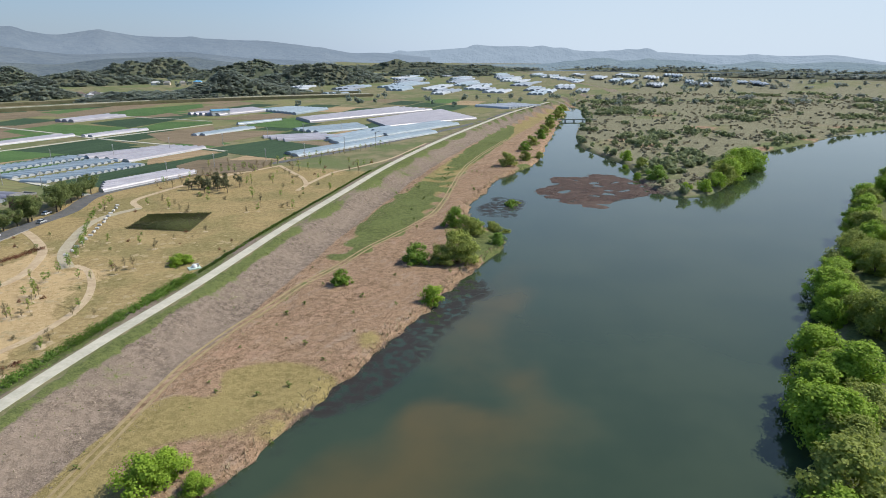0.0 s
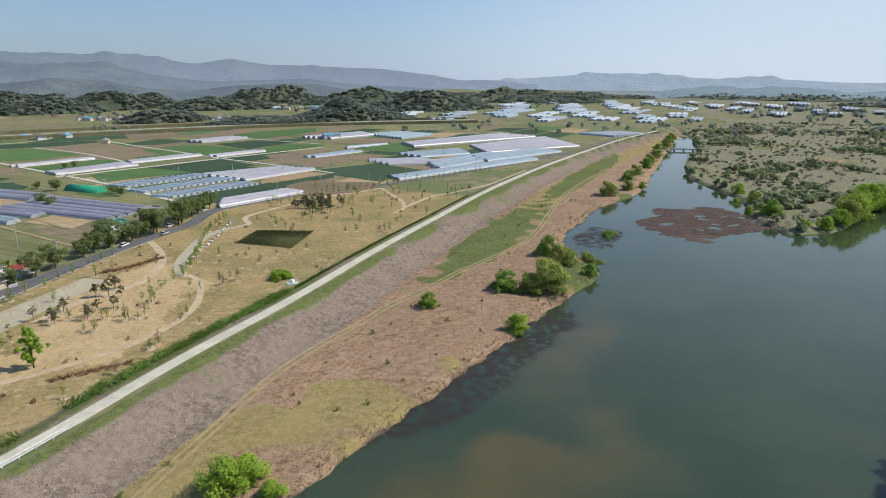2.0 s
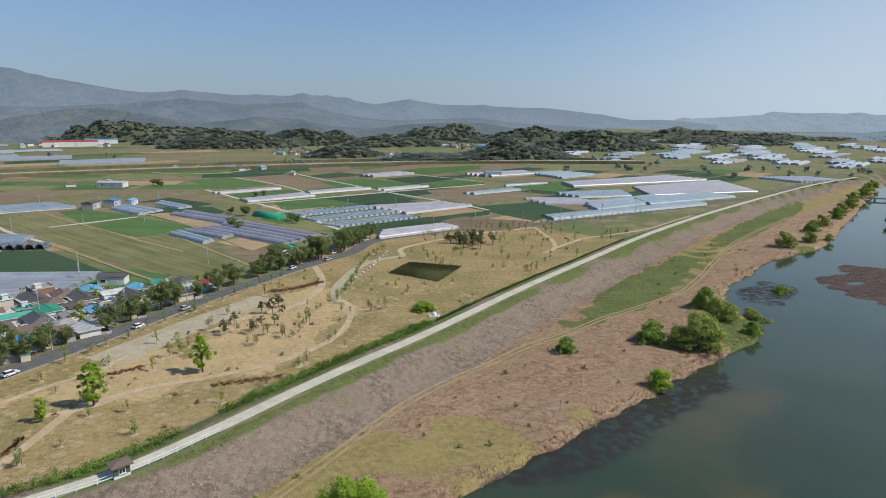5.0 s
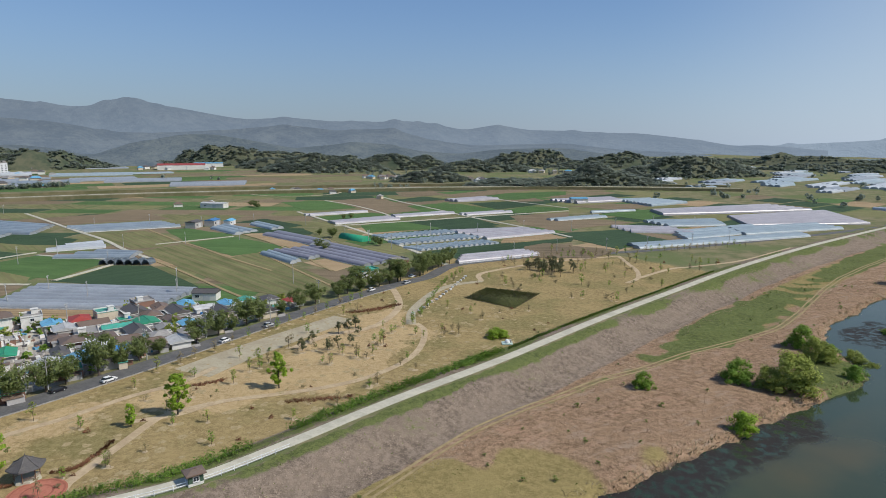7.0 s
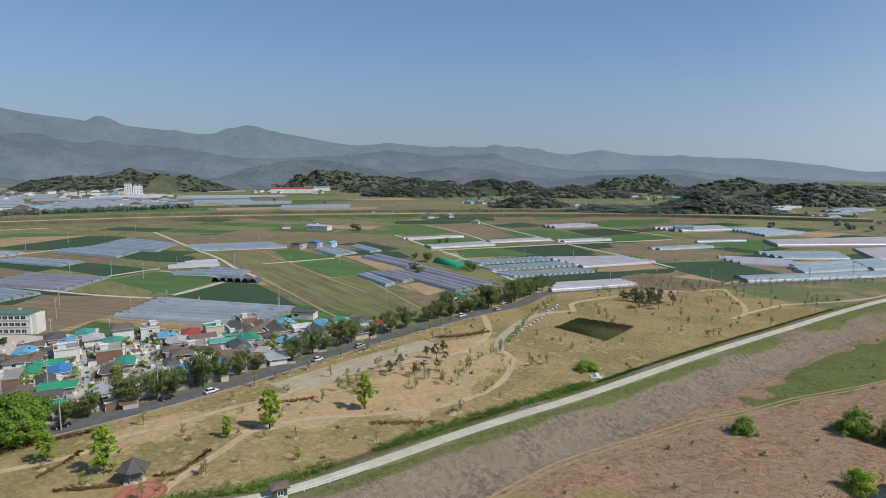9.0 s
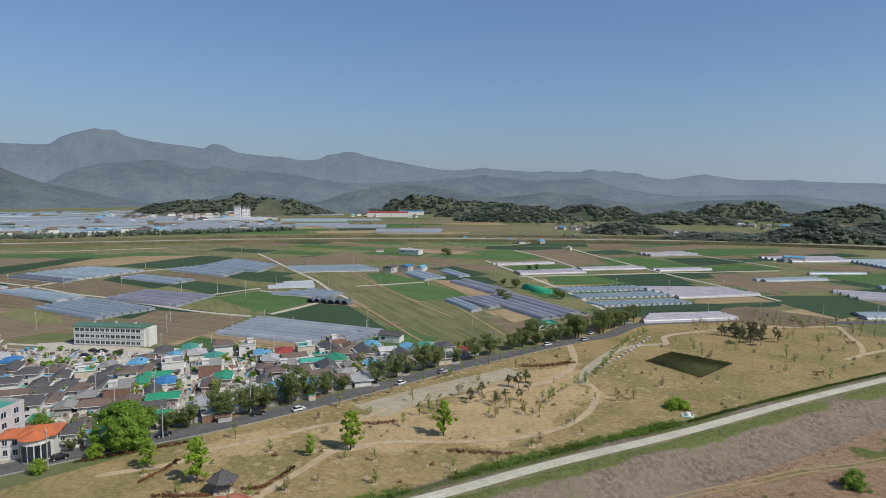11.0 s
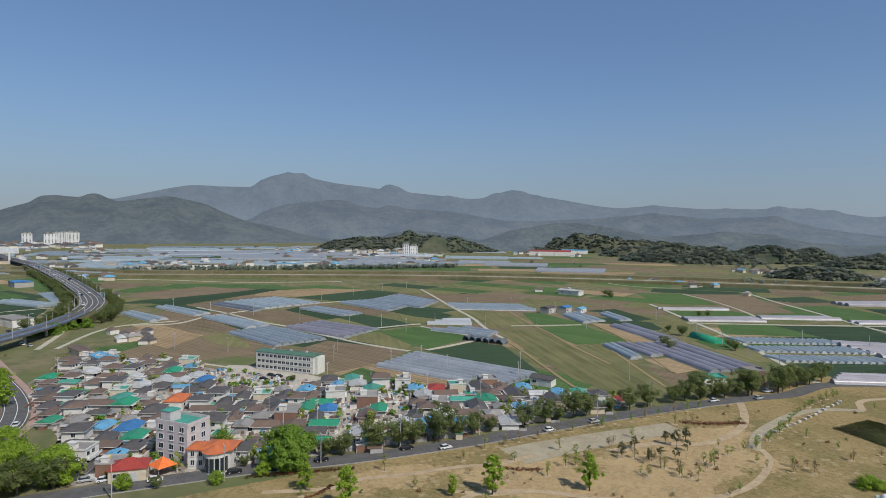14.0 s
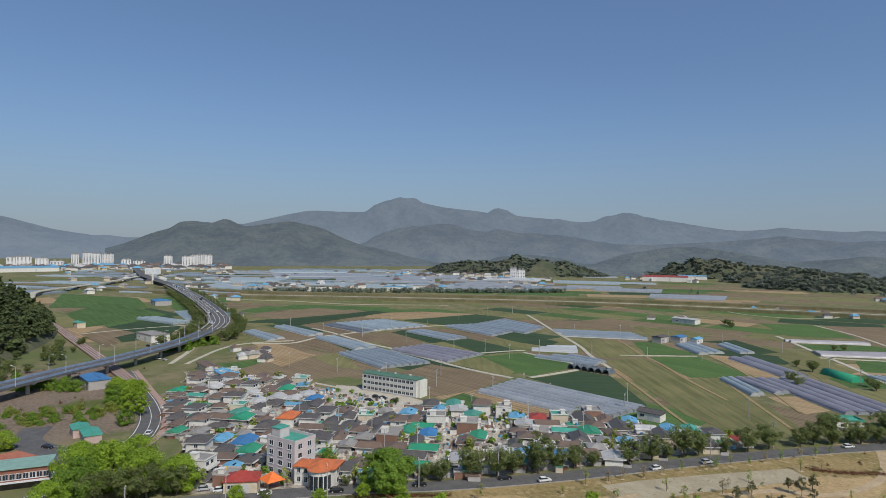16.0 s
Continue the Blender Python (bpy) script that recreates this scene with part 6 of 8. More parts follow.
def put_plain(x, y, z, turn, scale):
    """A small far house: walls below a hipped or flat roof, added to the distant settlements."""
    k = random.choice((0, 2, 3, 4, 5, 3, 1, 0, 2))
    w, d, h = 7 * scale * random.uniform(0.8, 1.4), 5.5 * scale * random.uniform(0.8, 1.2), 3.0 * scale * random.uniform(0.8, 1.1)
    m = pose(x, y, z, 0, 0, turn)
    low = [far_town.verts.new(m @ Vector(v)) for v in ((-w / 2, -d / 2, -1), (w / 2, -d / 2, -1), (w / 2, d / 2, -1), (-w / 2, d / 2, -1))]
    mid = [far_town.verts.new(m @ Vector(v)) for v in ((-w / 2, -d / 2, h), (w / 2, -d / 2, h), (w / 2, d / 2, h), (-w / 2, d / 2, h))]
    o = 0.5 * scale
    eave = [far_town.verts.new(m @ Vector(v)) for v in ((-w / 2 - o, -d / 2 - o, h), (w / 2 + o, -d / 2 - o, h), (w / 2 + o, d / 2 + o, h), (-w / 2 - o, d / 2 + o, h))]
    r = [far_town.verts.new(m @ Vector(v)) for v in ((-w / 4, 0, h + 1.8 * scale), (w / 4, 0, h + 1.8 * scale))]
    for i in range(4):
        far_town.faces.new((low[i], low[(i + 1) % 4], mid[(i + 1) % 4], mid[i])).material_index = 6 + k % 2
        far_town.faces.new((mid[i], mid[(i + 1) % 4], eave[(i + 1) % 4], eave[i])).material_index = 6
    for f in ((eave[0], eave[1], r[1], r[0]), (eave[2], eave[3], r[0], r[1]), (eave[1], eave[2], r[1]), (eave[3], eave[0], r[0])):
        far_town.faces.new(f).material_index = k


random.seed(21)
for cx, cy, rx, ry, n, s in ((-560, 815, 40, 16, 26, 1.2), (-425, 838, 36, 14, 30, 1.2), (-1120, 860, 90, 40, 22, 1.5), (-1010, 40, 60, 60, 10, 1.6), (-930, 250, 50, 80, 12, 1.7), (-1330, 520, 60, 160, 22, 2.0), (-800, -30, 40, 40, 10, 1.3), (-560, -10, 20, 12, 6, 1.0), (-375, 12, 16, 10, 12, 0.8), (-1400, 1000, 160, 70, 22, 2.0), (-650, 1130, 60, 25, 14, 1.6), (-340, 1120, 60, 20, 12, 1.5), (-480, 380, 30, 12, 4, 1.0), (-460, 560, 90, 30, 8, 1.0)):
    for _ in range(n):
        put_plain(random.gauss(cx, rx * 0.6), random.gauss(cy, ry * 0.6), 0.05, random.uniform(0, 180), s)


TOWN_WHITE = wall_paint("town_white", (0.74, 0.74, 0.73))


def apartment(x, y, w, d, tall, turn, label):
    """A slab block: body, floor bands on both long faces, roof house."""
    root = tagged(new("apartment_building"), label, "building", group="apartment blocks")
    root.matrix_basis = pose(x, y, 0, 0, 0, turn)
    part("wall", boxes((0, 0, -2, w, d, tall + 2)), TOWN_WHITE, root)
    floors, bays = int(tall / 3), max(3, int(w / 7))
    for b in range(bays):
        bx = -w / 2 + (b + 0.5) * w / bays
        part("window_bay", boxes(*[(bx, -d / 2 - 0.05, 0.9 + 3 * f, w / bays * 0.4, 0.3, 1.2) for f in range(floors)]), GLASS, root)
    part("roof", boxes((0, 0, tall, w + 0.6, d + 0.6, 0.8), (-w * 0.2, 0, tall + 0.8, 5, d * 0.6, 3), (w * 0.25, 0, tall + 0.8, 5, d * 0.6, 3)), ROOFS["grey"], root)
    return root


def toward(b, d):
    x, y = bearing(b, d)
    return x + 8.2, y + 7.2


for b, d, w, t in ((96.4, 1900, 22, 34), (94.9, 1900, 30, 33), (94.3, 1930, 28, 36), (93.8, 1960, 30, 37), (93.3, 1950, 26, 36), (103.2, 2000, 18, 36), (102.4, 1980, 22, 40), (101.7, 2000, 24, 38), (100.9, 2050, 30, 36), (105.4, 1950, 30, 26), (106.6, 1960, 34, 30), (107.3, 1980, 26, 28), (66.0, 1290, 12, 24), (65.3, 1300, 16, 20), (99.6, 2000, 24, 22), (98.6, 1980, 30, 18), (104.4, 1900, 30, 20)):
    x, y = toward(b, d)
    apartment(x, y, w, 12, t, b + random.uniform(-12, 12), "tall pale apartment block in the distant town")
for _ in range(330):
    b, d = random.uniform(91.5, 109), random.uniform(1750, 2050)
    x, y = toward(b, d)
    put_plain(x, y, 0, random.uniform(0, 180), random.uniform(1.3, 3.0))
for _ in range(150):
    b, d = random.uniform(62, 104), random.uniform(900, 1700)
    x, y = toward(b, d)
    put_plain(x, y, 0, random.uniform(0, 180), random.uniform(0.9, 1.8))


tagged(link_bm("distant_houses", far_town, [ROOFS[c] for c in ("slate", "sky", "brown", "grey", "white", "slate")] + [WALLS[0], WALLS[1]]), "distant hamlets and town houses across the plain", "houses", kind="stuff")


def shed(x, y, w, d, tall, turn, colour, wall, label, rise=1.2, kind="gable"):
    root = tagged(new("shed"), label, "building")
    root.matrix_basis = pose(x, y, 0, 0, 0, turn)
    part("wall", boxes((0, 0, -0.2, w, d, tall + 0.2)), WALLS[wall], root)
    part("roof", roof_bm(kind, w, d, rise, 0.3), ROOFS[colour], root).matrix_basis = pose(0, 0, tall - 0.02)
    part("door", boxes((w * 0.1, -d / 2 - 0.04, 0, min(3.0, w * 0.3), 0.1, tall * 0.75)), STEEL, root)
    window_into(root, -w * 0.28, -d / 2 - 0.03, tall * 0.45, 1.6, 0.9, 0)
    return root


shed(-1100, 850, 90, 40, 9, 52, "red", 0, "long factory hall with a bright red roof", 3, "gable")
shed(-1150, 960, 60, 30, 8, 52, "sky", 0, "pale factory hall with a blue roof beside the red one", 2)
shed(-1640, -478, 120, 46, 9, 124, "sky", 0, "very long factory hall with a sky-blue roof", 4)
shed(-895, 218, 34, 18, 6, 70, "sky", 0, "pale workshop with a blue roof")
shed(-905, 262, 26, 14, 6, 70, "grey", 0, "white concrete workshop with a flat roof", 1, "flat")
shed(-450, 378, 22, 9, 4, 20, "white", 0, "white farm shed with a metal roof")
shed(-359, 283, 11, 7, 4, 115, "slate", 2, "dark barn with a black roof")
shed(-356, 296, 10, 7, 4, 115, "blue", 2, "bright blue farm barn")
shed(-350, 306, 9, 5, 3, 115, "sky", 0, "low pale blue farm shed")
shed(-184, 590, 16, 9, 4.5, 30, "sky", 0, "blue farm warehouse beside the greenhouses")
shed(-717, -81, 22, 16, 5, 20, "blue", 2, "blue-roofed barn in the green fields")
shed(-531, -116, 9, 6, 4, 30, "teal", 1, "small teal-walled house beside the railway")
shed(-448, -53, 24, 12, 4.5, 30, "grey", 0, "pale flat-roofed depot building beside the ramp", 1, "flat")
shed(-306, -58, 16, 9, 4, 25, "blue", 2, "blue-roofed shed below the bridge")
shed(-308, -2, 12, 8, 3.4, 20, "sky", 0, "sky-blue roofed workshop at the village edge")
shed(-330, -12, 15, 6, 3.5, 20, "brown", 1, "cream row house at the village edge")
shed(-192, 154, 9, 5, 2.8, 30, "slate", 0, "low shed with a black roof beside the greenhouse", 1.3)
shed(-163, 216, 9.5, 6, 3.2, 70, "teal", 0, "white house with a teal flat roof beside the fields", 1, "flat")
shed(-157, 233, 7, 6, 5.6, 70, "grey", 3, "two-storey villa with a flat roof behind roadside trees", 1, "flat")
shed(-222, 22, 9, 6, 3, 157, "orange", 0, "white house with an orange tiled roof", 1.6, "hip")

# the pumping hall with the white ring wall
stadium = tagged(new("grandstand"), "low white oval stand far out on the plain", "building")
stadium.matrix_basis = pose(-912, 108, 0, 0, 0, 75)
for i in range(28):
    a = 2 * math.pi * i / 28
    ring = bmesh.new()
    box(ring, 30 * math.cos(a), 14 * math.sin(a), 0, 6.2, 1.2, 6.5, math.degrees(math.atan2(14 * math.cos(a), -30 * math.sin(a))))
    part("wall_panel", ring, WALLS[0], stadium)
part("roof", boxes((0, 12, 6.5, 50, 8, 0.7)), ROOFS["grey"], stadium)

# roadside hoarding
hoarding = tagged(new("billboard"), "large white roadside billboard on a thick post", "billboard")
hoarding.matrix_basis = pose(-1112, -142, 0, 0, 0, 85)
part("post", tube(bmesh.new(), (0, 0, -1), (0, 0, 18), 1.6, 1.4, 12), WALLS[0], hoarding)
part("panel", boxes((0, 0, 16, 24, 2.2, 10)), WALLS[0], hoarding, "white panel with a faint pale sheet")
part("sheet", boxes((0, -1.15, 17.2, 21, 0.1, 7.6)), surface("faded_print", (0.45, 0.5, 0.55), (0.62, 0.64, 0.65), 0.15, 0.6), hoarding)

# dark arched shelter beside the great greenhouse
arch = tagged(new("shelter"), "row of grey arched shelters with translucent covers", "shelter")
arch.matrix_basis = pose(-281, 181, 0, 0, 0, 30)
for i in range(6):
    bm = bmesh.new()
    pts = [(math.cos(math.pi * k / 8) * 2.0, math.sin(math.pi * k / 8) * 2.6) for k in range(9)]
    a, b = [bm.verts.new((i * 4.1 - 10 + px, -3.5, pz)) for px, pz in pts], [bm.verts.new((i * 4.1 - 10 + px, 3.5, pz)) for px, pz in pts]
    for k in range(8):
        bm.faces.new((a[k], a[k + 1], b[k + 1], b[k]))
    bm.faces.new(b)
    bmesh.ops.solidify(bm, geom=bm.faces[:], thickness=0.08)
    part("vault", bm, FILMS["steel"][0], arch)
cover = bmesh.new()
pts = [(math.cos(math.pi * k / 10) * 3.4, math.sin(math.pi * k / 10) * 3.2) for k in range(11)]
a, b = [cover.verts.new((-11, q, pz)) for q, pz in pts], [cover.verts.new((11, q, pz)) for q, pz in pts]
for k in range(10):
    cover.faces.new((a[k], b[k], b[k + 1], a[k + 1])).smooth = True
cover.faces.new(a), cover.faces.new(b[::-1])
green_tunnel = tagged(new("storage_tunnel"), "green tarpaulin storage tunnel beside the greenhouses", "tunnel")
green_tunnel.matrix_basis = pose(-232, 297, 0, 0, 0, -12)
part("cover", cover, ROOFS["green"], green_tunnel)


# ---- school, hostel and the houses by the street ----
CREAM = wall_paint("pale_plaster", (0.70, 0.69, 0.63))
school = tagged(new("school"), "long three-storey cream school with a green roof", "school")
school.matrix_basis = pose(-260.3, 69.4, 0, 0, 0, 41.4)
part("wall", boxes((0, 0, -0.2, 29, 7, 7.7)), CREAM, school)
for f in range(3):
    for i in range(13):
        bx = -13 + i * 2.1
        deep_window(school, bx, -3.52, 0.8 + f * 2.45, 1.6, 1.15, 0)
    part("ledge", boxes((0, -3.6, 0.45 + f * 2.45, 29, 0.25, 0.16)), SKIRT, school)
bm = roof_bm("gable", 29.6, 7.4, 0.9, 0.1)
part("roof", bm, roof_material("school_green", (0.10, 0.22, 0.15)), school).matrix_basis = pose(0, 0, 7.5)
for x in (-8, 1, 9):
    part("vent", boxes((x, 0, 8.2, 0.9, 0.9, 0.8)), ROOFS["white"], school)
part("stair_tower", boxes((15.2, 0.2, -0.2, 1.6, 5.6, 7.4)), CREAM, school)
bm = bmesh.new()
bm.faces.new([bm.verts.new((x, y, 0.045)) for x, y in ((-281, 47), (-246, 41), (-226, 63), (-238, 80), (-250, 74), (-274, 59))])
tagged(link_bm("schoolyard", bm, surface("yard_gravel", (0.42, 0.38, 0.31), (0.52, 0.47, 0.39), 0.3, 0.95)), "pale bare schoolyard", "yard", kind="structure")

LILAC = wall_paint("pale_lilac_render", (0.56, 0.52, 0.52))
hostel = tagged(new("apartment_house"), "four-storey pale lilac house with a green roof terrace", "building")
hostel.matrix_basis = pose(-172, 19.5, 0, 0, 0, 40)
part("wall", boxes((0, 0, -0.2, 11, 8, 10.2)), LILAC, hostel)
part("roof_terrace", boxes((0, 0, 10.0, 10.4, 7.4, 0.12)), ROOFS["teal"], hostel)
part("parapet", boxes((0, 3.9, 10, 11.2, 0.25, 0.9), (0, -3.9, 10, 11.2, 0.25, 0.9), (5.5, 0, 10, 0.25, 8, 0.9), (-5.5, 0, 10, 0.25, 8, 0.9)), LILAC, hostel)
part("stair_house", boxes((-3.2, -1.0, 10.0, 3.2, 3.6, 2.8)), LILAC, hostel)
part("stair_house_roof", boxes((-3.2, -1.0, 12.8, 3.5, 3.9, 0.18)), ROOFS["teal"], hostel)
for f in range(4):
    for x in (-3.6, 0, 3.6):
        deep_window(hostel, x, -4.02, 0.9 + f * 2.5, 1.5, 1.3, 0)
    for y in (-2, 1.6):
        deep_window(hostel, 5.52, y, 0.9 + f * 2.5, 1.4, 1.3, 90)
        deep_window(hostel, -5.52, y, 0.9 + f * 2.5, 1.2, 1.2, -90)

cafe = tagged(new("cafe_building"), "white two-storey building with orange roofs and a curved glazed front", "building")
cafe.matrix_basis = pose(-161.5, 26.5, 0, 0, 0, 62)
bm = boxes((1.5, 0, -0.2, 7, 6.4, 5.6), (-4.0, 0.6, -0.2, 5, 5.4, 5.2))
part("wall", bm, WALLS[0], cafe)
bm = bmesh.new()
bmesh.ops.create_cone(bm, cap_ends=True, segments=24, radius1=3.0, radius2=3.0, depth=5.2, matrix=Matrix.Translation((1.2, -3.0, 2.6)))
part("bay", bm, WALLS[0], cafe)
for i in range(7):
    a = radians(-165 + i * 25)
    part("bay_window", boxes((1.2 + 3.02 * math.cos(a), -3.0 + 3.02 * math.sin(a), 0.5, 1.05, 0.1, 3.6, math.degrees(a) + 90)), GLASS, cafe)
part("roof", roof_bm("hip", 7.4, 6.8, 1.5, 0.5), ROOFS["orange"], cafe).matrix_basis = pose(1.5, 0, 5.4)
bm = bmesh.new()
bmesh.ops.create_cone(bm, cap_ends=True, segments=24, radius1=3.5, radius2=0.2, depth=1.3, matrix=Matrix.Translation((1.2, -3.0, 6.0)))
part("bay_roof", bm, ROOFS["orange"], cafe)
part("wing_roof", roof_bm("hip", 5.2, 5.6, 1.2, 0.35), ROOFS["orange"], cafe).matrix_basis = pose(-4.0, 0.6, 4.98)
for x in (-5.2, -3.2):
    deep_window(cafe, x, -2.12, 1.0, 0.9, 1.3, 0), deep_window(cafe, x, -2.12, 3.4, 0.9, 1.2, 0)
deep_window(cafe, 5.02, 0, 1.0, 1.4, 1.3, 90), deep_window(cafe, 5.02, 0, 3.4, 1.4, 1.2, 90)
shed(-163.5, 6.5, 8.5, 6.5, 3.0, 80, "red", 1, "restaurant with a bright crimson hipped roof", 1.8, "hip")
tent = tagged(new("canopy_tent"), "bright orange pyramid canopy tent beside the restaurant", "canopy")
tent.matrix_basis = pose(-162, 14, 0, 0, 0, 25)
bm = bmesh.new()
bmesh.ops.create_cone(bm, cap_ends=False, segments=4, radius1=3.6, radius2=0.15, depth=2.0, matrix=Matrix.Translation((0, 0, 3.4)) @ Matrix.Rotation(radians(45), 4, "Z"))
bmesh.ops.solidify(bm, geom=bm.faces[:], thickness=0.05)
part("canopy", bm, surface("orange_canvas", (0.72, 0.16, 0.04), (0.85, 0.22, 0.06), 1.0, 0.7), tent)
for x in (-2.4, 2.4):
    for y in (-2.4, 2.4):
        part("leg", tube(bmesh.new(), (x, y, 0), (x, y, 2.5), 0.05, 0.05), STEEL, tent)

clinic = tagged(new("community_hall"), "brick hall with a band of windows and a pale green roof", "building")
clinic.matrix_basis = pose(-182.5, -49.5, 0, 0, 0, 97)
part("lower_wall", boxes((0, 0, -0.2, 12, 6, 2.2)), surface("dark_base", (0.10, 0.08, 0.07), (0.16, 0.13, 0.11), 0.8), clinic)
part("wall", boxes((0, 0, 2.2, 13.5, 8, 3.4)), wall_paint("red_brick", (0.30, 0.13, 0.09)), clinic)
for i in range(9):
    deep_window(clinic, -6 + i * 1.5, -4.03, 2.9, 1.2, 1.4, 0)
for i in range(5):
    deep_window(clinic, 6.78, -3 + i * 1.5, 2.9, 1.2, 1.4, 90)
part("gallery", boxes((0, -4.5, 2.1, 14.2, 1.0, 0.25), (7.1, 0, 2.1, 1.0, 9, 0.25)), SKIRT, clinic)
part("roof", boxes((0, 0, 5.6, 14.4, 9, 0.3)), roof_material("pale_green_roof", (0.30, 0.50, 0.42)), clinic)
shed(-219, -41, 9, 5, 2.8, 20, "teal", 4, "low pinkish brick gatehouse with a pale green roof", 0.9)
shed(-227, -46, 7, 5, 2.8, 20, "teal", 4, "low pinkish brick lodge with a pale green roof", 0.9)


# ---- roads beyond the village ----
EMBANK = surface("embankment_grass", (0.085, 0.090, 0.035), (0.17, 0.145, 0.075), 0.08, 0.95, bump=0.2)
VIADUCT = [(-1700, -260, 6), (-1288, -180, 6), (-1002, -104, 6), (-797, -60, 6), (-641, -31, 5.8), (-535, -15, 5.4), (-477, -14, 5.2), (-427, -23, 5.4), (-382, -37, 5.8), (-340, -57, 6), (-317, -71, 6), (-299, -80.5, 6), (-270, -95, 6), (-210, -122, 6), (-150, -145, 6)]
road("highway", VIADUCT, lambda t: 15 if t < 0.78 else 8.5, ASPHALT, "grey asphalt highway curving onto a bridge", lift=0.1, thick=1.1)
road("highway_embankment", [(x, y, 4.8) for x, y, z in VIADUCT[2:8]], 19, EMBANK, "grassy highway embankment", lift=0, thick=5.4)
line = glide(VIADUCT, 3.0)
BLUE_PARAPET = surface("blue_parapet", (0.14, 0.20, 0.30), (0.22, 0.29, 0.40), 0.5, 0.6)
far_line = [p for p in line if -1000 < p[0] < -448]
near_line = [p for p in line if p[0] >= -448]
for side, run, off in ((1, near_line, 4.1), (-1, near_line, 4.1), (1, far_line, 7.2), (-1, far_line, 7.2)):
    pts = []
    for p, q in zip(run, run[1:]):
        d = Vector((q[0] - p[0], q[1] - p[1])).normalized()
        pts.append((p[0] - d.y * off * side, p[1] + d.x * off * side, p[2] + 0.9))
    road("parapet", pts[::3], 0.4, BLUE_PARAPET if run is near_line else STEEL, "blue bridge parapet along the road" if run is near_line else "steel guard rail along the highway", lift=0.1, thick=0.9)
for off, dash in ((0.0, False), (3.5, True), (-3.5, True)):
    pts = []
    for p, q in zip(far_line, far_line[1:]):
        d = Vector((q[0] - p[0], q[1] - p[1])).normalized()
        pts.append((p[0] - d.y * off, p[1] + d.x * off, p[2]))
    road("lane_marking", pts[::4], 0.35, PAINT, "white painted lane line on the highway", lift=0.13, thick=0.02)
for k in range(2, len(near_line) - 4, 7):
    p = near_line[k]
    pier = tagged(new("bridge_pier"), "round concrete pier under the bridge", "pier", group="bridge piers")
    pier.matrix_basis = pose(p[0], p[1], 0)
    part("column", tube(bmesh.new(), (0, 0, -0.5), (0, 0, 4.4), 0.8, 0.8, 12), WALLS[2], pier)
    part("cap", boxes((0, 0, 4.2, 2.0, 6.5, 0.8, 155)), WALLS[2], pier)
SLIP = [(-529, -150, 4.5), (-682, -196, 5), (-785, -222, 5), (-860, -240, 5), (-921, -238, 5), (-992, -222, 5), (-1093, -205, 5), (-1300, -190, 5)]
road("slip_road", SLIP, 8.0, CONCRETE, "pale concrete slip road on a low viaduct", lift=0.1, thick=1.2)
for x, y, z in glide(SLIP, 42)[2:-1]:
    pier = tagged(new("bridge_pier"), "slim concrete pier under the slip road", "pier", group="slip road piers")
    pier.matrix_basis = pose(x, y, 0)
    part("column", tube(bmesh.new(), (0, 0, -0.5), (0, 0, 3.8), 0.7, 0.7, 10), WALLS[2], pier)
    part("cap", boxes((0, 0, 3.5, 1.6, 5.0, 0.7, 20)), WALLS[2], pier)
road("railway_bed", [(-700, -205), (-545, -137), (-460, -103), (-365, -65), (-300, -40)], 6.5, surface("ballast", (0.22, 0.14, 0.11), (0.33, 0.22, 0.18), 0.5, 0.95, bump=0.1), "reddish ballast bed of the railway", lift=0.9, thick=1.2)
for off in (-1.9, -0.5, 0.9, 2.3):
    road("rail", [(-700 + off * 0.4, -205 - off), (-545 + off * 0.4, -137 - off), (-460 + off * 0.4, -103 - off), (-365 + off * 0.4, -65 - off), (-300 + off * 0.4, -40 - off)], 0.22, STEEL, "steel running rail", lift=1.08, thick=0.16)
CURVE = [(-340, -52), (-294, -39), (-266, -31), (-243, -26.5), (-221, -26), (-206, -30), (-190, -36), (-172, -42), (-158, -55)]
road("curved_road", CURVE, 8.0, ASPHALT, "dark asphalt road curving round the village", lift=0.09)
for off, label in ((0.2, "white centre line of the road"), (3.4, "white edge line of the road"), (-3.4, "white edge line of the road")):
    cl = glide(CURVE, 3.0)
    pts = []
    for p, q in zip(cl, cl[1:]):
        d = Vector((q[0] - p[0], q[1] - p[1])).normalized()
        pts.append((p[0] - d.y * off, p[1] + d.x * off))
    road("lane_marking", pts[::2], 0.22, PAINT, label, lift=0.12, thick=0.02)
cl = glide(CURVE, 3.0)
pts = [(p[0] + 0.6, p[1] + 5.6) for p in cl if p[0] < -200]
road("pavement", pts[::2], 2.4, surface("pink_pavers", (0.34, 0.23, 0.19), (0.44, 0.31, 0.26), 0.4, 0.9), "pinkish paved footway along the curved road", lift=0.16, thick=0.3)
RED_PAVING = surface("red_paving", (0.36, 0.13, 0.085), (0.45, 0.18, 0.12), 0.4, 0.9)
bm = bmesh.new()
bmesh.ops.create_cone(bm, cap_ends=True, segments=40, radius1=11, radius2=11, depth=0.2, matrix=Matrix.Translation((-203, -57, 0.0)))
tagged(link_bm("red_court", bm, RED_PAVING), "round court of red paving", "court", kind="structure")
road("car_park", [(-240, -62), (-222, -60), (-206, -46), (-190, -40)], 9, ASPHALT, "asphalt car park beside the red court", lift=0.13)


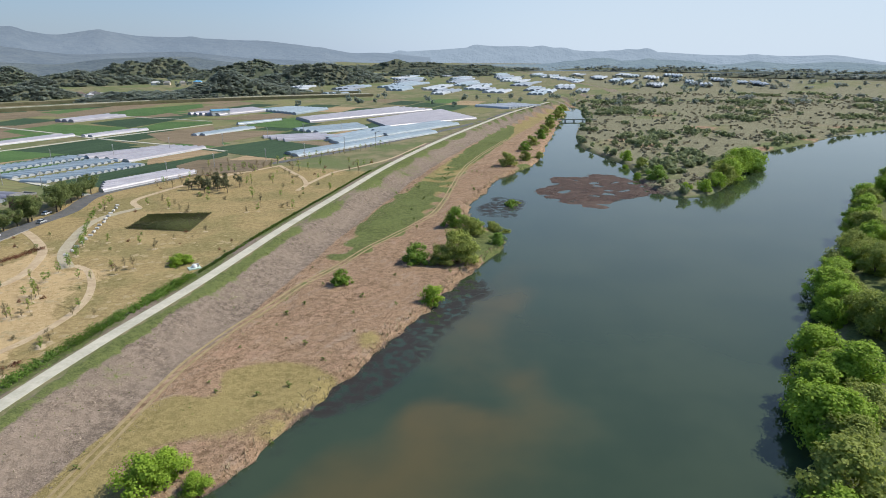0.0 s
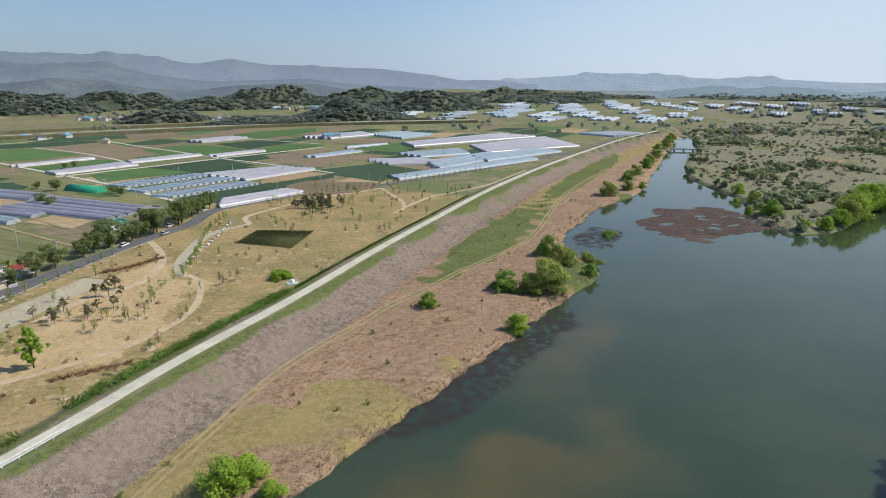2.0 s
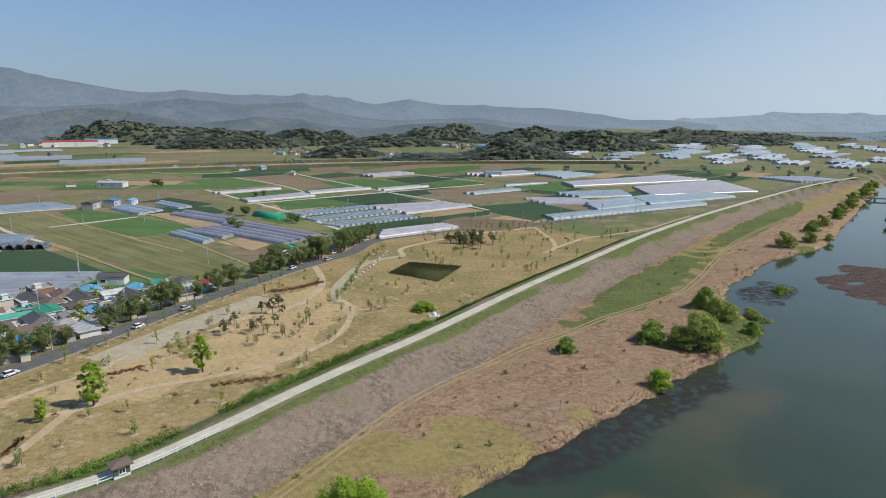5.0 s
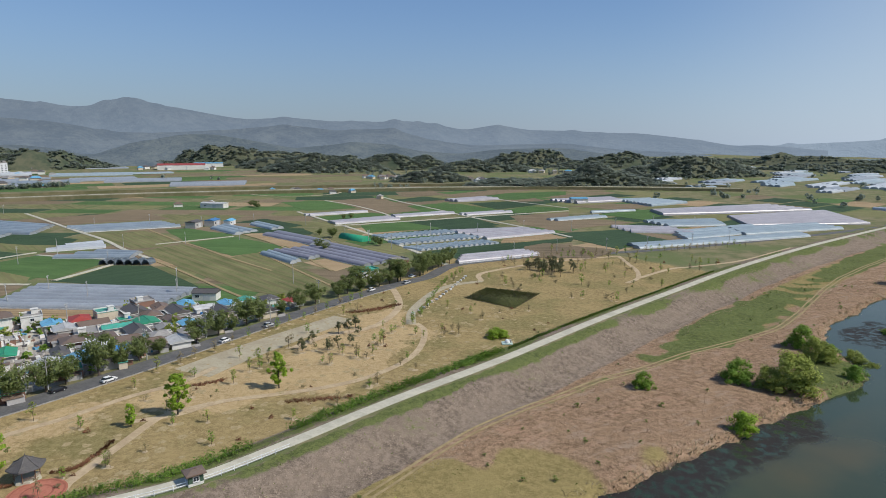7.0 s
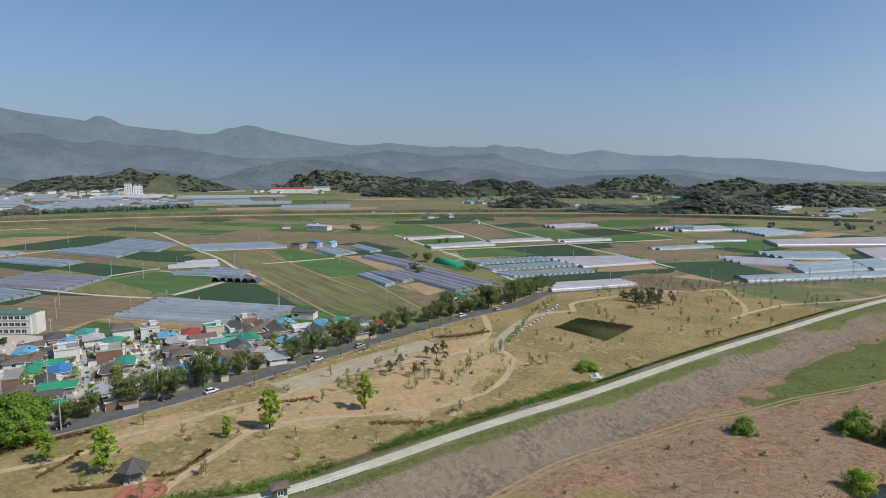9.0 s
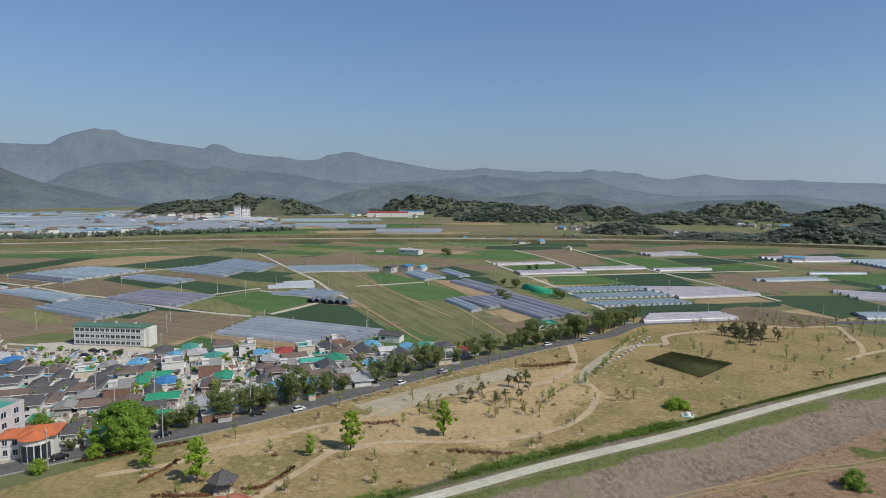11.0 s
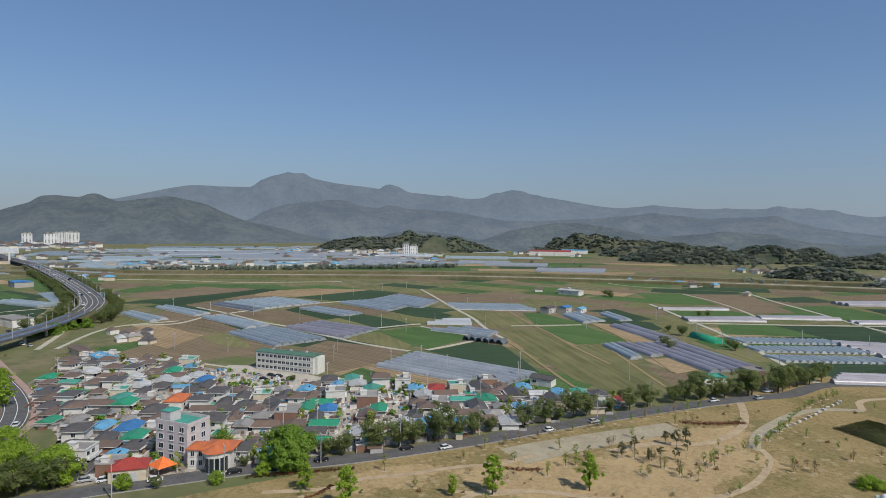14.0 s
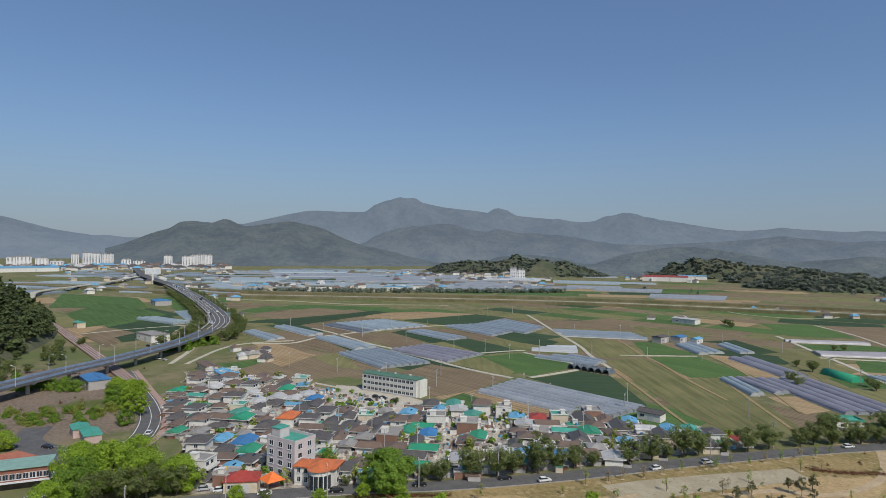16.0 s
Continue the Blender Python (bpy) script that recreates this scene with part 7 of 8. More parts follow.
# ---- park furniture ----
pavilion = tagged(new("pavilion"), "open hexagonal wooden pavilion with a dark tiled roof", "pavilion")
pavilion.matrix_basis = pose(-115.3, 51.2, 0, 0, 0, 12)
WOOD = surface("weathered_wood", (0.16, 0.10, 0.065), (0.26, 0.175, 0.115), 1.5, 0.8)
bm = bmesh.new()
bmesh.ops.create_cone(bm, cap_ends=True, segments=6, radius1=2.3, radius2=2.2, depth=0.5, matrix=Matrix.Translation((0, 0, 0.25)))
part("platform", bm, CONCRETE, pavilion)
for i in range(6):
    a = radians(60 * i)
    x, y = 1.95 * math.cos(a), 1.95 * math.sin(a)
    part("post", tube(bmesh.new(), (x, y, 0.4), (x, y, 2.7), 0.11, 0.1, 8), WOOD, pavilion)
    if i != 4:
        b = radians(60 * i + 60)
        bm = bmesh.new()
        for z in (0.75, 1.05):
            tube(bm, (x, y, z), (1.95 * math.cos(b), 1.95 * math.sin(b), z), 0.05, 0.05, 5)
        part("railing", bm, WOOD, pavilion)
bm = bmesh.new()
rings = []
for r, z in ((3.0, 2.55), (2.95, 2.72), (2.0, 3.25), (1.0, 3.95), (0.12, 4.55)):
    rings.append([bm.verts.new((r * (1.04 if k % 2 == 0 else 0.93) * math.cos(radians(30 * k)), r * (1.04 if k % 2 == 0 else 0.93) * math.sin(radians(30 * k)), z + (0.12 if k % 2 == 0 and r > 2.5 else 0))) for k in range(12)])
for p, q in zip(rings, rings[1:]):
    for k in range(12):
        bm.faces.new((p[k], p[(k + 1) % 12], q[(k + 1) % 12], q[k]))
bm.faces.new(rings[0][::-1]), bm.faces.new(rings[-1])
part("roof", bm, ROOFS["slate"], pavilion)
for i in range(6):
    a = radians(60 * i)
    part("roof_rib", tube(tube(bmesh.new(), (3.05 * math.cos(a), 3.05 * math.sin(a), 2.9), (2.05 * math.cos(a), 2.05 * math.sin(a), 3.32), 0.1, 0.09, 5), (2.05 * math.cos(a), 2.05 * math.sin(a), 3.32), (0.1 * math.cos(a), 0.1 * math.sin(a), 4.62), 0.09, 0.07, 5), ROOFS["slate"], pavilion)
part("finial", tube(bmesh.new(), (0, 0, 4.5), (0, 0, 5.0), 0.18, 0.03, 8), ROOFS["slate"], pavilion)

bm = bmesh.new()
bmesh.ops.create_cone(bm, cap_ends=True, segments=40, radius1=4.6, radius2=4.6, depth=0.24, matrix=Matrix.Translation((-109.3, 49.6, 0.0)))
tagged(link_bm("red_plaza", bm, RED_PAVING), "round plaza of red paving before the pavilion", "plaza", kind="structure")
bm = bmesh.new()
for r in (2.6, 4.3):
    bmesh.ops.create_circle(bm, segments=40, radius=r, matrix=Matrix.Translation((-109.3, 49.6, 0.135)))
    outer = [v for v in bm.verts if abs((v.co.xy - Vector((-109.3, 49.6))).length - r) < 0.01]
    inner = [bm.verts.new(v.co + (Vector((-109.3, 49.6, 0.135)) - v.co).normalized() * 0.35) for v in outer]
    for k in range(40):
        bm.faces.new((outer[k], outer[(k + 1) % 40], inner[(k + 1) % 40], inner[k]))
tagged(link_bm("plaza_ring", bm, surface("dark_red_paving", (0.26, 0.09, 0.06), (0.33, 0.12, 0.08), 0.5, 0.9)), "darker paving rings in the plaza", "paving", kind="structure")

booth = tagged(new("guard_booth"), "small green and white guard booth with a brown roof", "booth")
booth.matrix_basis = pose(-86.6, 63.6, 1.15, 0, 0, 66)
BOOTH_GREEN = surface("dark_green_boards", (0.05, 0.09, 0.06), (0.08, 0.13, 0.09), 1.0, 0.7)
part("base", boxes((0, 0, -1.2, 2.9, 2.5, 1.3)), CONCRETE, booth)
part("wall", boxes((0, 0, 0.1, 2.5, 2.1, 2.2)), BOOTH_GREEN, booth)
part("skirting", boxes((0, 0, 0.1, 2.56, 2.16, 0.75)), WALLS[0], booth)
for x, y, f in ((0, -1.08, 0), (1.28, 0, 90), (-1.28, 0, -90)):
    deep_window(booth, x, y, 1.15, 0.9, 0.75, f)
part("roof", roof_bm("hip", 2.6, 2.2, 0.7, 0.4), ROOFS["brown"], booth).matrix_basis = pose(0, 0, 2.28)
part("door", boxes((0.5, 1.06, 0.1, 0.8, 0.08, 2.0)), DOOR, booth)

# white railing on the river side of the levee road
WHITE = surface("white_paint", (0.62, 0.62, 0.60), (0.74, 0.74, 0.72), 1.5, 0.6)
rail_line = [p for p in LEVEE if 44 < p[1] < 84]
rail = tagged(new("railing"), "white painted railing along the levee road", "railing")
for p, q in zip(rail_line, rail_line[1:]):
    a, b = Vector((p[0] + 1.75, p[1] - 0.5, 1.5)), Vector((q[0] + 1.75, q[1] - 0.5, 1.5))
    part("post", tube(bmesh.new(), a - Vector((0, 0, 0.6)), a + Vector((0, 0, 1.05)), 0.08, 0.08, 6), WHITE, rail)
    for z in (0.45, 0.95):
        part("rail", tube(bmesh.new(), a + Vector((0, 0, z)), b + Vector((0, 0, z)), 0.07, 0.07, 5), WHITE, rail)

kiosk = tagged(new("valve_house"), "small white domed valve house on a pale slab", "structure")
kiosk.matrix_basis = pose(-71.8, 162.8, 0.0, 0, 0, 30)
part("slab", boxes((0, 0, -0.1, 3.2, 2.6, 0.4)), surface("mint_slab", (0.40, 0.52, 0.44), (0.52, 0.62, 0.55), 1, 0.8), kiosk)
bm = bmesh.new()
bmesh.ops.create_uvsphere(bm, u_segments=14, v_segments=8, radius=0.8, matrix=Matrix.Translation((0, 0, 0.5)) @ Matrix.Diagonal((1, 1, 1.1, 1)))
part("dome", bm, WHITE, kiosk)
part("box", boxes((0.9, 0.4, 0.3, 0.7, 0.7, 0.9)), WALLS[2], kiosk)

# dark clipped parterre
rng = np.random.default_rng(3)
A, B, C, D = (np.array(p) for p in ((-108.1, 204.4), (-85.3, 200.0), (-85.3, 224.8), (-107.4, 223.0)))
bm = bmesh.new()
bm.faces.new([bm.verts.new((*p, 0.05)) for p in (A, B, C, D)])
tagged(link_bm("flower_bed", bm, surface("dark_mulch", (0.060, 0.052, 0.028), (0.10, 0.085, 0.045), 0.5, 0.95)), "square bed of dark mulch in the lawn", "bed", kind="structure")
places = []
for u in np.linspace(0.02, 0.98, 24):
    for v in np.linspace(0.02, 0.98, 34):
        if rng.random() < 0.95:
            p = (A * (1 - u) + B * u) * (1 - v) + (D * (1 - u) + C * u) * v
            places.append((p[0] + rng.normal() * 0.12, p[1] + rng.normal() * 0.12, 0.35))
LEAVES["box"] = leaf_material("box_leaves", (0.078, 0.092, 0.030), (0.150, 0.158, 0.055), 0.3)
hedge_ob = new("parterre_hedges", crown_mesh(rng, places, 14, 0.55, 0.34, 0.7))
hedge_ob.data.materials.append(LEAVES["box"])
tagged(hedge_ob, "dark green clipped shrubs in rows on a square bed", "shrubs", kind="stuff")


def hedge(points, wide, tall, leaf_kind, label, leaf=0.28):
    line = glide(points, 0.6)
    rng = np.random.default_rng(len(line))
    spots_ = []
    for p in line:
        z = height(p[0], p[1])
        for _ in range(4):
            spots_.append((p[0] + rng.normal() * wide * 0.24, p[1] + rng.normal() * wide * 0.24, z + tall * rng.uniform(0.25, 0.7)))
    ob = new("hedge", crown_mesh(rng, spots_, 30, wide * 0.3, leaf))
    ob.data.materials.append(LEAVES[leaf_kind])
    return tagged(ob, label, "hedge")


def beside_levee(y0, y1, off):
    return [(float(levee_x(np.array(y))) - off, y) for y in np.linspace(y0, y1, max(3, int((y1 - y0) / 6)))]


LEAVES["hedge"] = leaf_material("hedge_leaves", (0.10, 0.19, 0.03), (0.21, 0.32, 0.05), 0.4)
for y0, y1 in ((34, 52), (52, 78), (88, 120), (120, 152), (136, 148)):
    hedge(beside_levee(y0, y1, 5.2), 3.4, 1.7, "hedge", "bushy green hedge along the foot of the levee road")
hedge(beside_levee(156, 205, 4.6), 1.0, 0.7, "shrub", "low thin hedge along the levee road")
hedge(beside_levee(205, 300, 4.6), 0.9, 0.6, "shrub", "low thin hedge along the levee road")
hedge([(-115.2, 66.8), (-112.6, 61.5), (-111.4, 57.5), (-113.2, 54.6)], 1.1, 0.8, "rust", "low rust-brown hedge curving round the pavilion", 0.2)
hedge([(-115.4, 48.6), (-118.5, 44.5), (-122.5, 40)], 1.1, 0.8, "rust", "low rust-brown hedge beside the pavilion", 0.2)
hedge([(-99, 99), (-95, 102.5), (-90, 106.5), (-88, 109)], 2.0, 0.35, "rust", "bed of dry rusty stems", 0.2)
hedge([(-127, 93), (-124, 97), (-122, 101)], 1.6, 0.4, "rust", "bed of dry rusty stems", 0.2)
hedge([(-131, 40), (-133, 45), (-136, 50)], 1.0, 0.5, "rust", "bed of dry rusty stems", 0.2)
hedge([(-133, 166), (-128, 174), (-124, 183)], 3.0, 0.4, "rust", "bed of dry rusty ground cover beside the walkway", 0.25)
for k in range(15):
    young.plant(-141.5 + random.uniform(-0.8, 0.8), 96 + 6.2 * k + random.uniform(-1, 1), 0, scale=random.uniform(0.7, 1.2))
hedge([(-150, 32), (-147, 46), (-144, 58)], 1.5, 0.8, "rust", "low brown hedge along the street", 0.22)

STONE = surface("pale_stone", (0.48, 0.46, 0.42), (0.62, 0.60, 0.55), 1.0, 0.85)
random.seed(31)
for k in range(16):
    t = k / 15
    x, y = -115.6 - 12 * t ** 1.3 + random.uniform(-0.3, 0.3), 176 + 62 * t
    bm = bmesh.new()
    bmesh.ops.create_cube(bm, size=1, matrix=Matrix.Diagonal((1.3, 0.8, 0.7, 1)))
    bmesh.ops.bevel(bm, geom=bm.edges[:], offset=0.12, segments=1, affect="EDGES")
    tagged(link_bm("bench_stone", bm, STONE), "pale stone seat beside the walkway", "stone", group="stones along the walkway").matrix_basis = pose(x + 2.6, y, 0.33, 0, 0, random.uniform(0, 180))


bridge = tagged(new("footbridge"), "low concrete footbridge across the side channel", "bridge")
bridge.matrix_basis = pose(140, 562, -3.6)
part("deck", boxes((0, 0, 0.9, 42, 2.6, 0.5)), CONCRETE, bridge)
for x in (-16, -8, 0, 8, 16):
    part("pier", boxes((x, 0, -3, 1.0, 2.0, 3.95)), WALLS[2], bridge)
for y in (-1.2, 1.2):
    part("kerb", boxes((0, y, 1.4, 42, 0.2, 0.35)), CONCRETE, bridge)


# ---- vehicles ----
CAR_PAINTS = {"white": Nodes("white_lacquer", 0.3, 0.5).done((0.72, 0.72, 0.72)), "black": Nodes("black_lacquer", 0.25, 0.5).done((0.02, 0.02, 0.025)), "silver": Nodes("silver_lacquer", 0.3, 0.5).done((0.42, 0.43, 0.45)), "blue": Nodes("blue_lacquer", 0.3, 0.5).done((0.04, 0.09, 0.25))}
RUBBER = Nodes("tyre_rubber", 0.9, 0.2).done((0.02, 0.02, 0.02))
car_models = {}


def car_body(bm, profile, half):
    """A body from its side profile, tapered towards the roof."""
    a = [bm.verts.new((x, -half * (1 - 0.16 * max(0, z - 0.85)), z)) for x, z in profile]
    b = [bm.verts.new((x, half * (1 - 0.16 * max(0, z - 0.85)), z)) for x, z in profile]
    n = len(profile)
    bm.faces.new(a[::-1]), bm.faces.new(b)
    for i in range(n):
        bm.faces.new((a[i], a[(i + 1) % n], b[(i + 1) % n], b[i]))
    bmesh.ops.recalc_face_normals(bm, faces=bm.faces)
    return bm


def car(kind, x, y, turn, z=0.08, scale=0.85):
    key = kind
    m = pose(x, y, z, 0, 0, turn)
    if key in car_models:
        ob = copy_thing(car_models[key], m)
    else:
        ob = tagged(new("car"), f"{kind} passenger car parked or standing on asphalt", "car", group="cars")
        car_models[key] = ob
        part("body", car_body(bmesh.new(), [(-2.15, 0.35), (2.1, 0.35), (2.15, 0.7), (1.15, 0.92), (-2.1, 0.95)], 0.88), CAR_PAINTS[kind], ob)
        part("cabin", car_body(bmesh.new(), [(-1.95, 0.92), (1.1, 0.90), (0.45, 1.42), (-1.35, 1.45)], 0.80), GLASS, ob)
        part("roof", boxes((-0.45, 0, 1.43, 1.75, 1.36, 0.07)), CAR_PAINTS[kind], ob)
        for wx in (-1.35, 1.35):
            for wy in (-0.82, 0.82):
                w = part("wheel", tube(bmesh.new(), (wx, wy - 0.1, 0.33), (wx, wy + 0.1, 0.33), 0.33, 0.33, 14), RUBBER, ob)
                part("rim", tube(bmesh.new(), (wx, wy - 0.11, 0.33), (wx, wy + 0.11, 0.33), 0.2, 0.2, 10), STEEL, w)
        for wy in (-0.6, 0.6):
            part("headlight", boxes((2.12, wy, 0.55, 0.08, 0.35, 0.14)), WHITE, ob)
        ob.matrix_basis = m
    ob.scale = (scale, scale, scale)
    return ob


for kind, x, y, turn in (("white", -146.2, 86, 88), ("white", -145.6, 122, 92), ("black", -152.5, 52, 80), ("black", -154.5, 30, 84), ("silver", -146, 140, 90), ("white", -145.5, 196, 82), ("silver", -140.5, 214, 84), ("white", -157.8, 12, 82), ("black", -150.6, 76, 86),
                         ("black", -252, 60, 40), ("black", -249, 62.5, 42), ("black", -247, 56, 40), ("silver", -255, 55, 130), ("black", -243, 66, 40), ("white", -222, -24, 172), ("silver", -206, -45, 30), ("black", -214, -52, 60), ("white", -372, -40, 30), ("silver", -366, -36, 30), ("black", -420, -52, 30), ("white", -430, -48, 30),
                         ("white", -145.2, 226, 80), ("white", -163, 1, 88), ("silver", -165, -3, 88)):
    car(kind, x, y, turn)
random.seed(41)
for k in range(12):
    p = far_line[random.randrange(len(far_line) - 1)]
    q = line[min(len(line) - 1, int(np.argmin(np.abs(line[:, 0] - p[0]))) + 1)]
    d = Vector((q[0] - p[0], q[1] - p[1])).normalized()
    off = random.choice((-5.0, -1.8, 1.8, 5.0))
    car(random.choice(("white", "black", "silver", "white")), p[0] - d.y * off, p[1] + d.x * off, math.degrees(math.atan2(d.y, d.x)) + (180 if off > 0 else 0), p[2] + 0.12, 1.1)


# ---- poles and lamps ----
POLE = surface("grey_pole", (0.33, 0.32, 0.30), (0.44, 0.43, 0.40), 2.0, 0.8)


def pole(x, y, turn, tall=8.5):
    global pole_model
    m = pose(x, y, height(x, y), 0, 0, turn)
    if pole_model:
        ob = copy_thing(pole_model, m)
    else:
        ob = pole_model = tagged(new("utility_pole"), "grey concrete utility pole with crossarms", "pole", group="utility poles")
        part("shaft", tube(bmesh.new(), (0, 0, -0.5), (0, 0, 8.5), 0.17, 0.11, 8), POLE, ob)
        for z in (7.4, 8.1):
            part("crossarm", boxes((0, 0, z, 1.9, 0.12, 0.14)), POLE, ob)
        for x_ in (-0.8, 0.8):
            part("insulator", tube(bmesh.new(), (x_, 0, 8.2), (x_, 0, 8.5), 0.06, 0.05), WHITE, ob)
        ob.matrix_basis = m
    ob.scale = (1, 1, tall / 8.5)


pole_model = None
random.seed(51)
for (ax, ay), (bx, by), n in (((-153, -20), (-151, 170), 9), ((-330, 30), (-205, 150), 7), ((-500, 40), (-290, 175), 7), ((-350, 150), (-290, 260), 5), ((-290, 100), (-180, 190), 4), ((-240, 300), (-150, 262), 5), ((-200, 330), (-60, 470), 7), ((-420, 250), (-300, 330), 5), ((-290, -20), (-180, 60), 8), ((-240, 80), (-160, 130), 5), ((-130, 300), (-30, 395), 6), ((-480, 120), (-560, 260), 5), ((-200, -8), (-180, 50), 3)):
    turn = math.degrees(math.atan2(by - ay, bx - ax)) + 90
    for k in range(n):
        t = k / (n - 1)
        pole(ax + (bx - ax) * t + random.uniform(-2, 2), ay + (by - ay) * t + random.uniform(-2, 2), turn, random.uniform(6.5, 9))

lamp_model = None
for k in range(0, len(line), 9):
    p = line[k]
    if not -900 < p[0] < -270:
        continue
    q = line[min(k + 1, len(line) - 1)]
    d = Vector((q[0] - p[0], q[1] - p[1])).normalized()
    for side in (-1, 1):
        off = (4.4 if p[0] > -448 else 7.8) * side
        m = pose(p[0] - d.y * off, p[1] + d.x * off, p[2] - 0.2, 0, 0, math.degrees(math.atan2(d.y, d.x)) - 90 * side)
        if lamp_model:
            copy_thing(lamp_model, m)
        else:
            lamp_model = tagged(new("street_lamp"), "tall steel street lamp with a curved arm", "lamp", group="street lamps")
            part("post", tube(bmesh.new(), (0, 0, 0), (0, 0, 8), 0.13, 0.09, 8), STEEL, lamp_model)
            part("arm", tube(bmesh.new(), (0, 0, 7.9), (1.8, 0, 8.5), 0.07, 0.05, 6), STEEL, lamp_model)
            part("lamp_head", boxes((2.0, 0, 8.4, 0.8, 0.3, 0.16)), WHITE, lamp_model)
            lamp_model.matrix_basis = m


# ---- more trees ----
random.seed(61)
broad = Grove([build_tree(s, 7.5, 9.0, k, "broad bright green tree with a dense leafy crown", 0.3, 80, 130, 0.13, 0.020, 0.04, "round") for s, k in ((81, "green"), (82, "bright"))], "broad trees by the hall")
for x, y, s in ((-169, -19, 1.4), (-174, -27, 1.5), (-166.5, -9, 1.15), (-177, -35, 1.3), (-168, -33, 1.4), (-184, -22, 1.3), (-187, -31, 1.0), (-192, -37, 0.9), (-199, -34, 0.75), (-236, -34, 0.8), (-272, -44, 1.0), (-262, -41, 0.9), (-284, -46, 0.9), (-160, -38, 1.1), (-215, -64, 0.8), (-205, -40, 0.5), (-178, -12, 0.6)):
    broad.plant(x, y, scale=s)
for x, y, s in ((-158, 33, 0.5), (-153, 12, 0.45), (-156, 5, 0.5), (-176, 30, 0.6), (-186, 14, 0.5), (-150, 36, 0.45), (-149.5, 25, 0.4), (-240, 66, 0.35), (-180, 100, 0.5), (-206, 100, 0.5), (-190, 60, 0.35), (-215, 40, 0.35)):
    (broad if random.random() < 0.5 else street_tree).plant(x, y, scale=s)
for side in (-1, 1):
    for k in range(0, len(far_line), 2):
        p = far_line[k]
        if p[0] < -900 or random.random() < 0.2:
            continue
        street_tree.plant(p[0] + random.uniform(-2, 2), p[1] + side * random.uniform(12, 18), 0, scale=random.uniform(0.8, 1.25))
for _ in range(36):
    street_tree.plant(random.uniform(-440, -300), random.uniform(-125, -80) - 10, 0, scale=random.uniform(0.6, 1.0))
for x, y in ((-420, 398), (-426, 402), (-413, 394), (-432, 404), (-300, 372), (-296, 376), (-262, 300), (-255, 306), (-248, 296), (-205, 286), (-212, 291), (-230, 262), (-222, 258)):
    street_tree.plant(x, y, 0, scale=random.uniform(0.6, 0.9))
for k in range(34):
    t = k / 33
    x, y = -125 + 95 * t, 292 + 105 * t + random.uniform(-3, 3)
    young.plant(x + 7, y - 5, 0, scale=random.uniform(0.9, 1.3))
for k in range(26):
    t = k / 25
    young.plant(-107 + 3 * math.sin(t * 6) - 22 * t, 150 + 95 * t + random.uniform(-2, 2), 0, scale=random.uniform(0.7, 1.0), pick=3)


# ---- stalks and grass of the flood plain ----
track_line = glide(TRACK_LINE, 3)


def stalks(name, count, x0, x1, y0, y1, choose, tall, wide, material, label, seed, blades=3, lie=0.4):
    rng = np.random.default_rng(seed)
    x, y = rng.uniform(x0, x1, count), y0 + (y1 - y0) * rng.random(count) ** 1.3
    l = land(x, y)
    keep = choose(l, x, y, rng.random(count)) & (np.abs(x - np.interp(y, track_line[:, 1], track_line[:, 0])) > 1.5)
    x, y, z = x[keep], y[keep], l["z"][keep]
    n = len(x)
    verts, faces = np.zeros((n * blades * 3, 3)), []
    for b in range(blades):
        a = rng.uniform(0, 2 * math.pi, n)
        h, w = tall * rng.uniform(0.5, 1.3, n), wide * rng.uniform(0.6, 1.3, n)
        lean = rng.normal(size=(n, 2)) * tall * lie
        ox, oy = rng.normal(size=n) * wide * 0.7, rng.normal(size=n) * wide * 0.7
        i = np.arange(n) * blades * 3 + b * 3
        verts[i] = np.stack([x + ox - np.cos(a) * w / 2, y + oy - np.sin(a) * w / 2, z - 0.08], -1)
        verts[i + 1] = np.stack([x + ox + np.cos(a) * w / 2, y + oy + np.sin(a) * w / 2, z - 0.08], -1)
        verts[i + 2] = np.stack([x + ox + lean[:, 0], y + oy + lean[:, 1], z + h], -1)
    me = bpy.data.meshes.new(name)
    me.from_pydata(verts.tolist(), [], np.arange(n * blades * 3).reshape(-1, 3).tolist())
    me.materials.append(material)
    return tagged(new(name, me), label, "grass", kind="stuff")


def stem_material(name, dark, light):
    m = Nodes(name, 0.9, 0.1)
    c = m.mix(m.island(), dark, light)
    c = m.mix(m.math("MULTIPLY", m.ramp(m.noise(0.12, 4.0), 0.42, 0.62), 0.6), c, tuple(v * 1.15 for v in light))
    return m.done(c)


stalks("reeds", 120000, -85, 60, 55, 330, lambda l, x, y, r: (l["b"][0] > 0.45) & (l["r"] < 0.3) & (l["b"][1] < 0.3) & (l["c"][0] < 0.5) & (r < 0.75), 0.16, 0.30, stem_material("reed_stems", (0.25, 0.160, 0.098), (0.44, 0.30, 0.20)), "dry pinkish reed stems matted on the river bank", 1, 2, 1.6)
stalks("bank_stalks", 60000, -110, 40, 50, 330, lambda l, x, y, r: (l["s"] > 6) & (l["s"] < 22) & (r < 0.8), 0.15, 0.32, stem_material("grey_stems", (0.21, 0.165, 0.115), (0.37, 0.30, 0.22)), "grey-brown dry stalks matted on the levee face", 2, 2, 1.6)
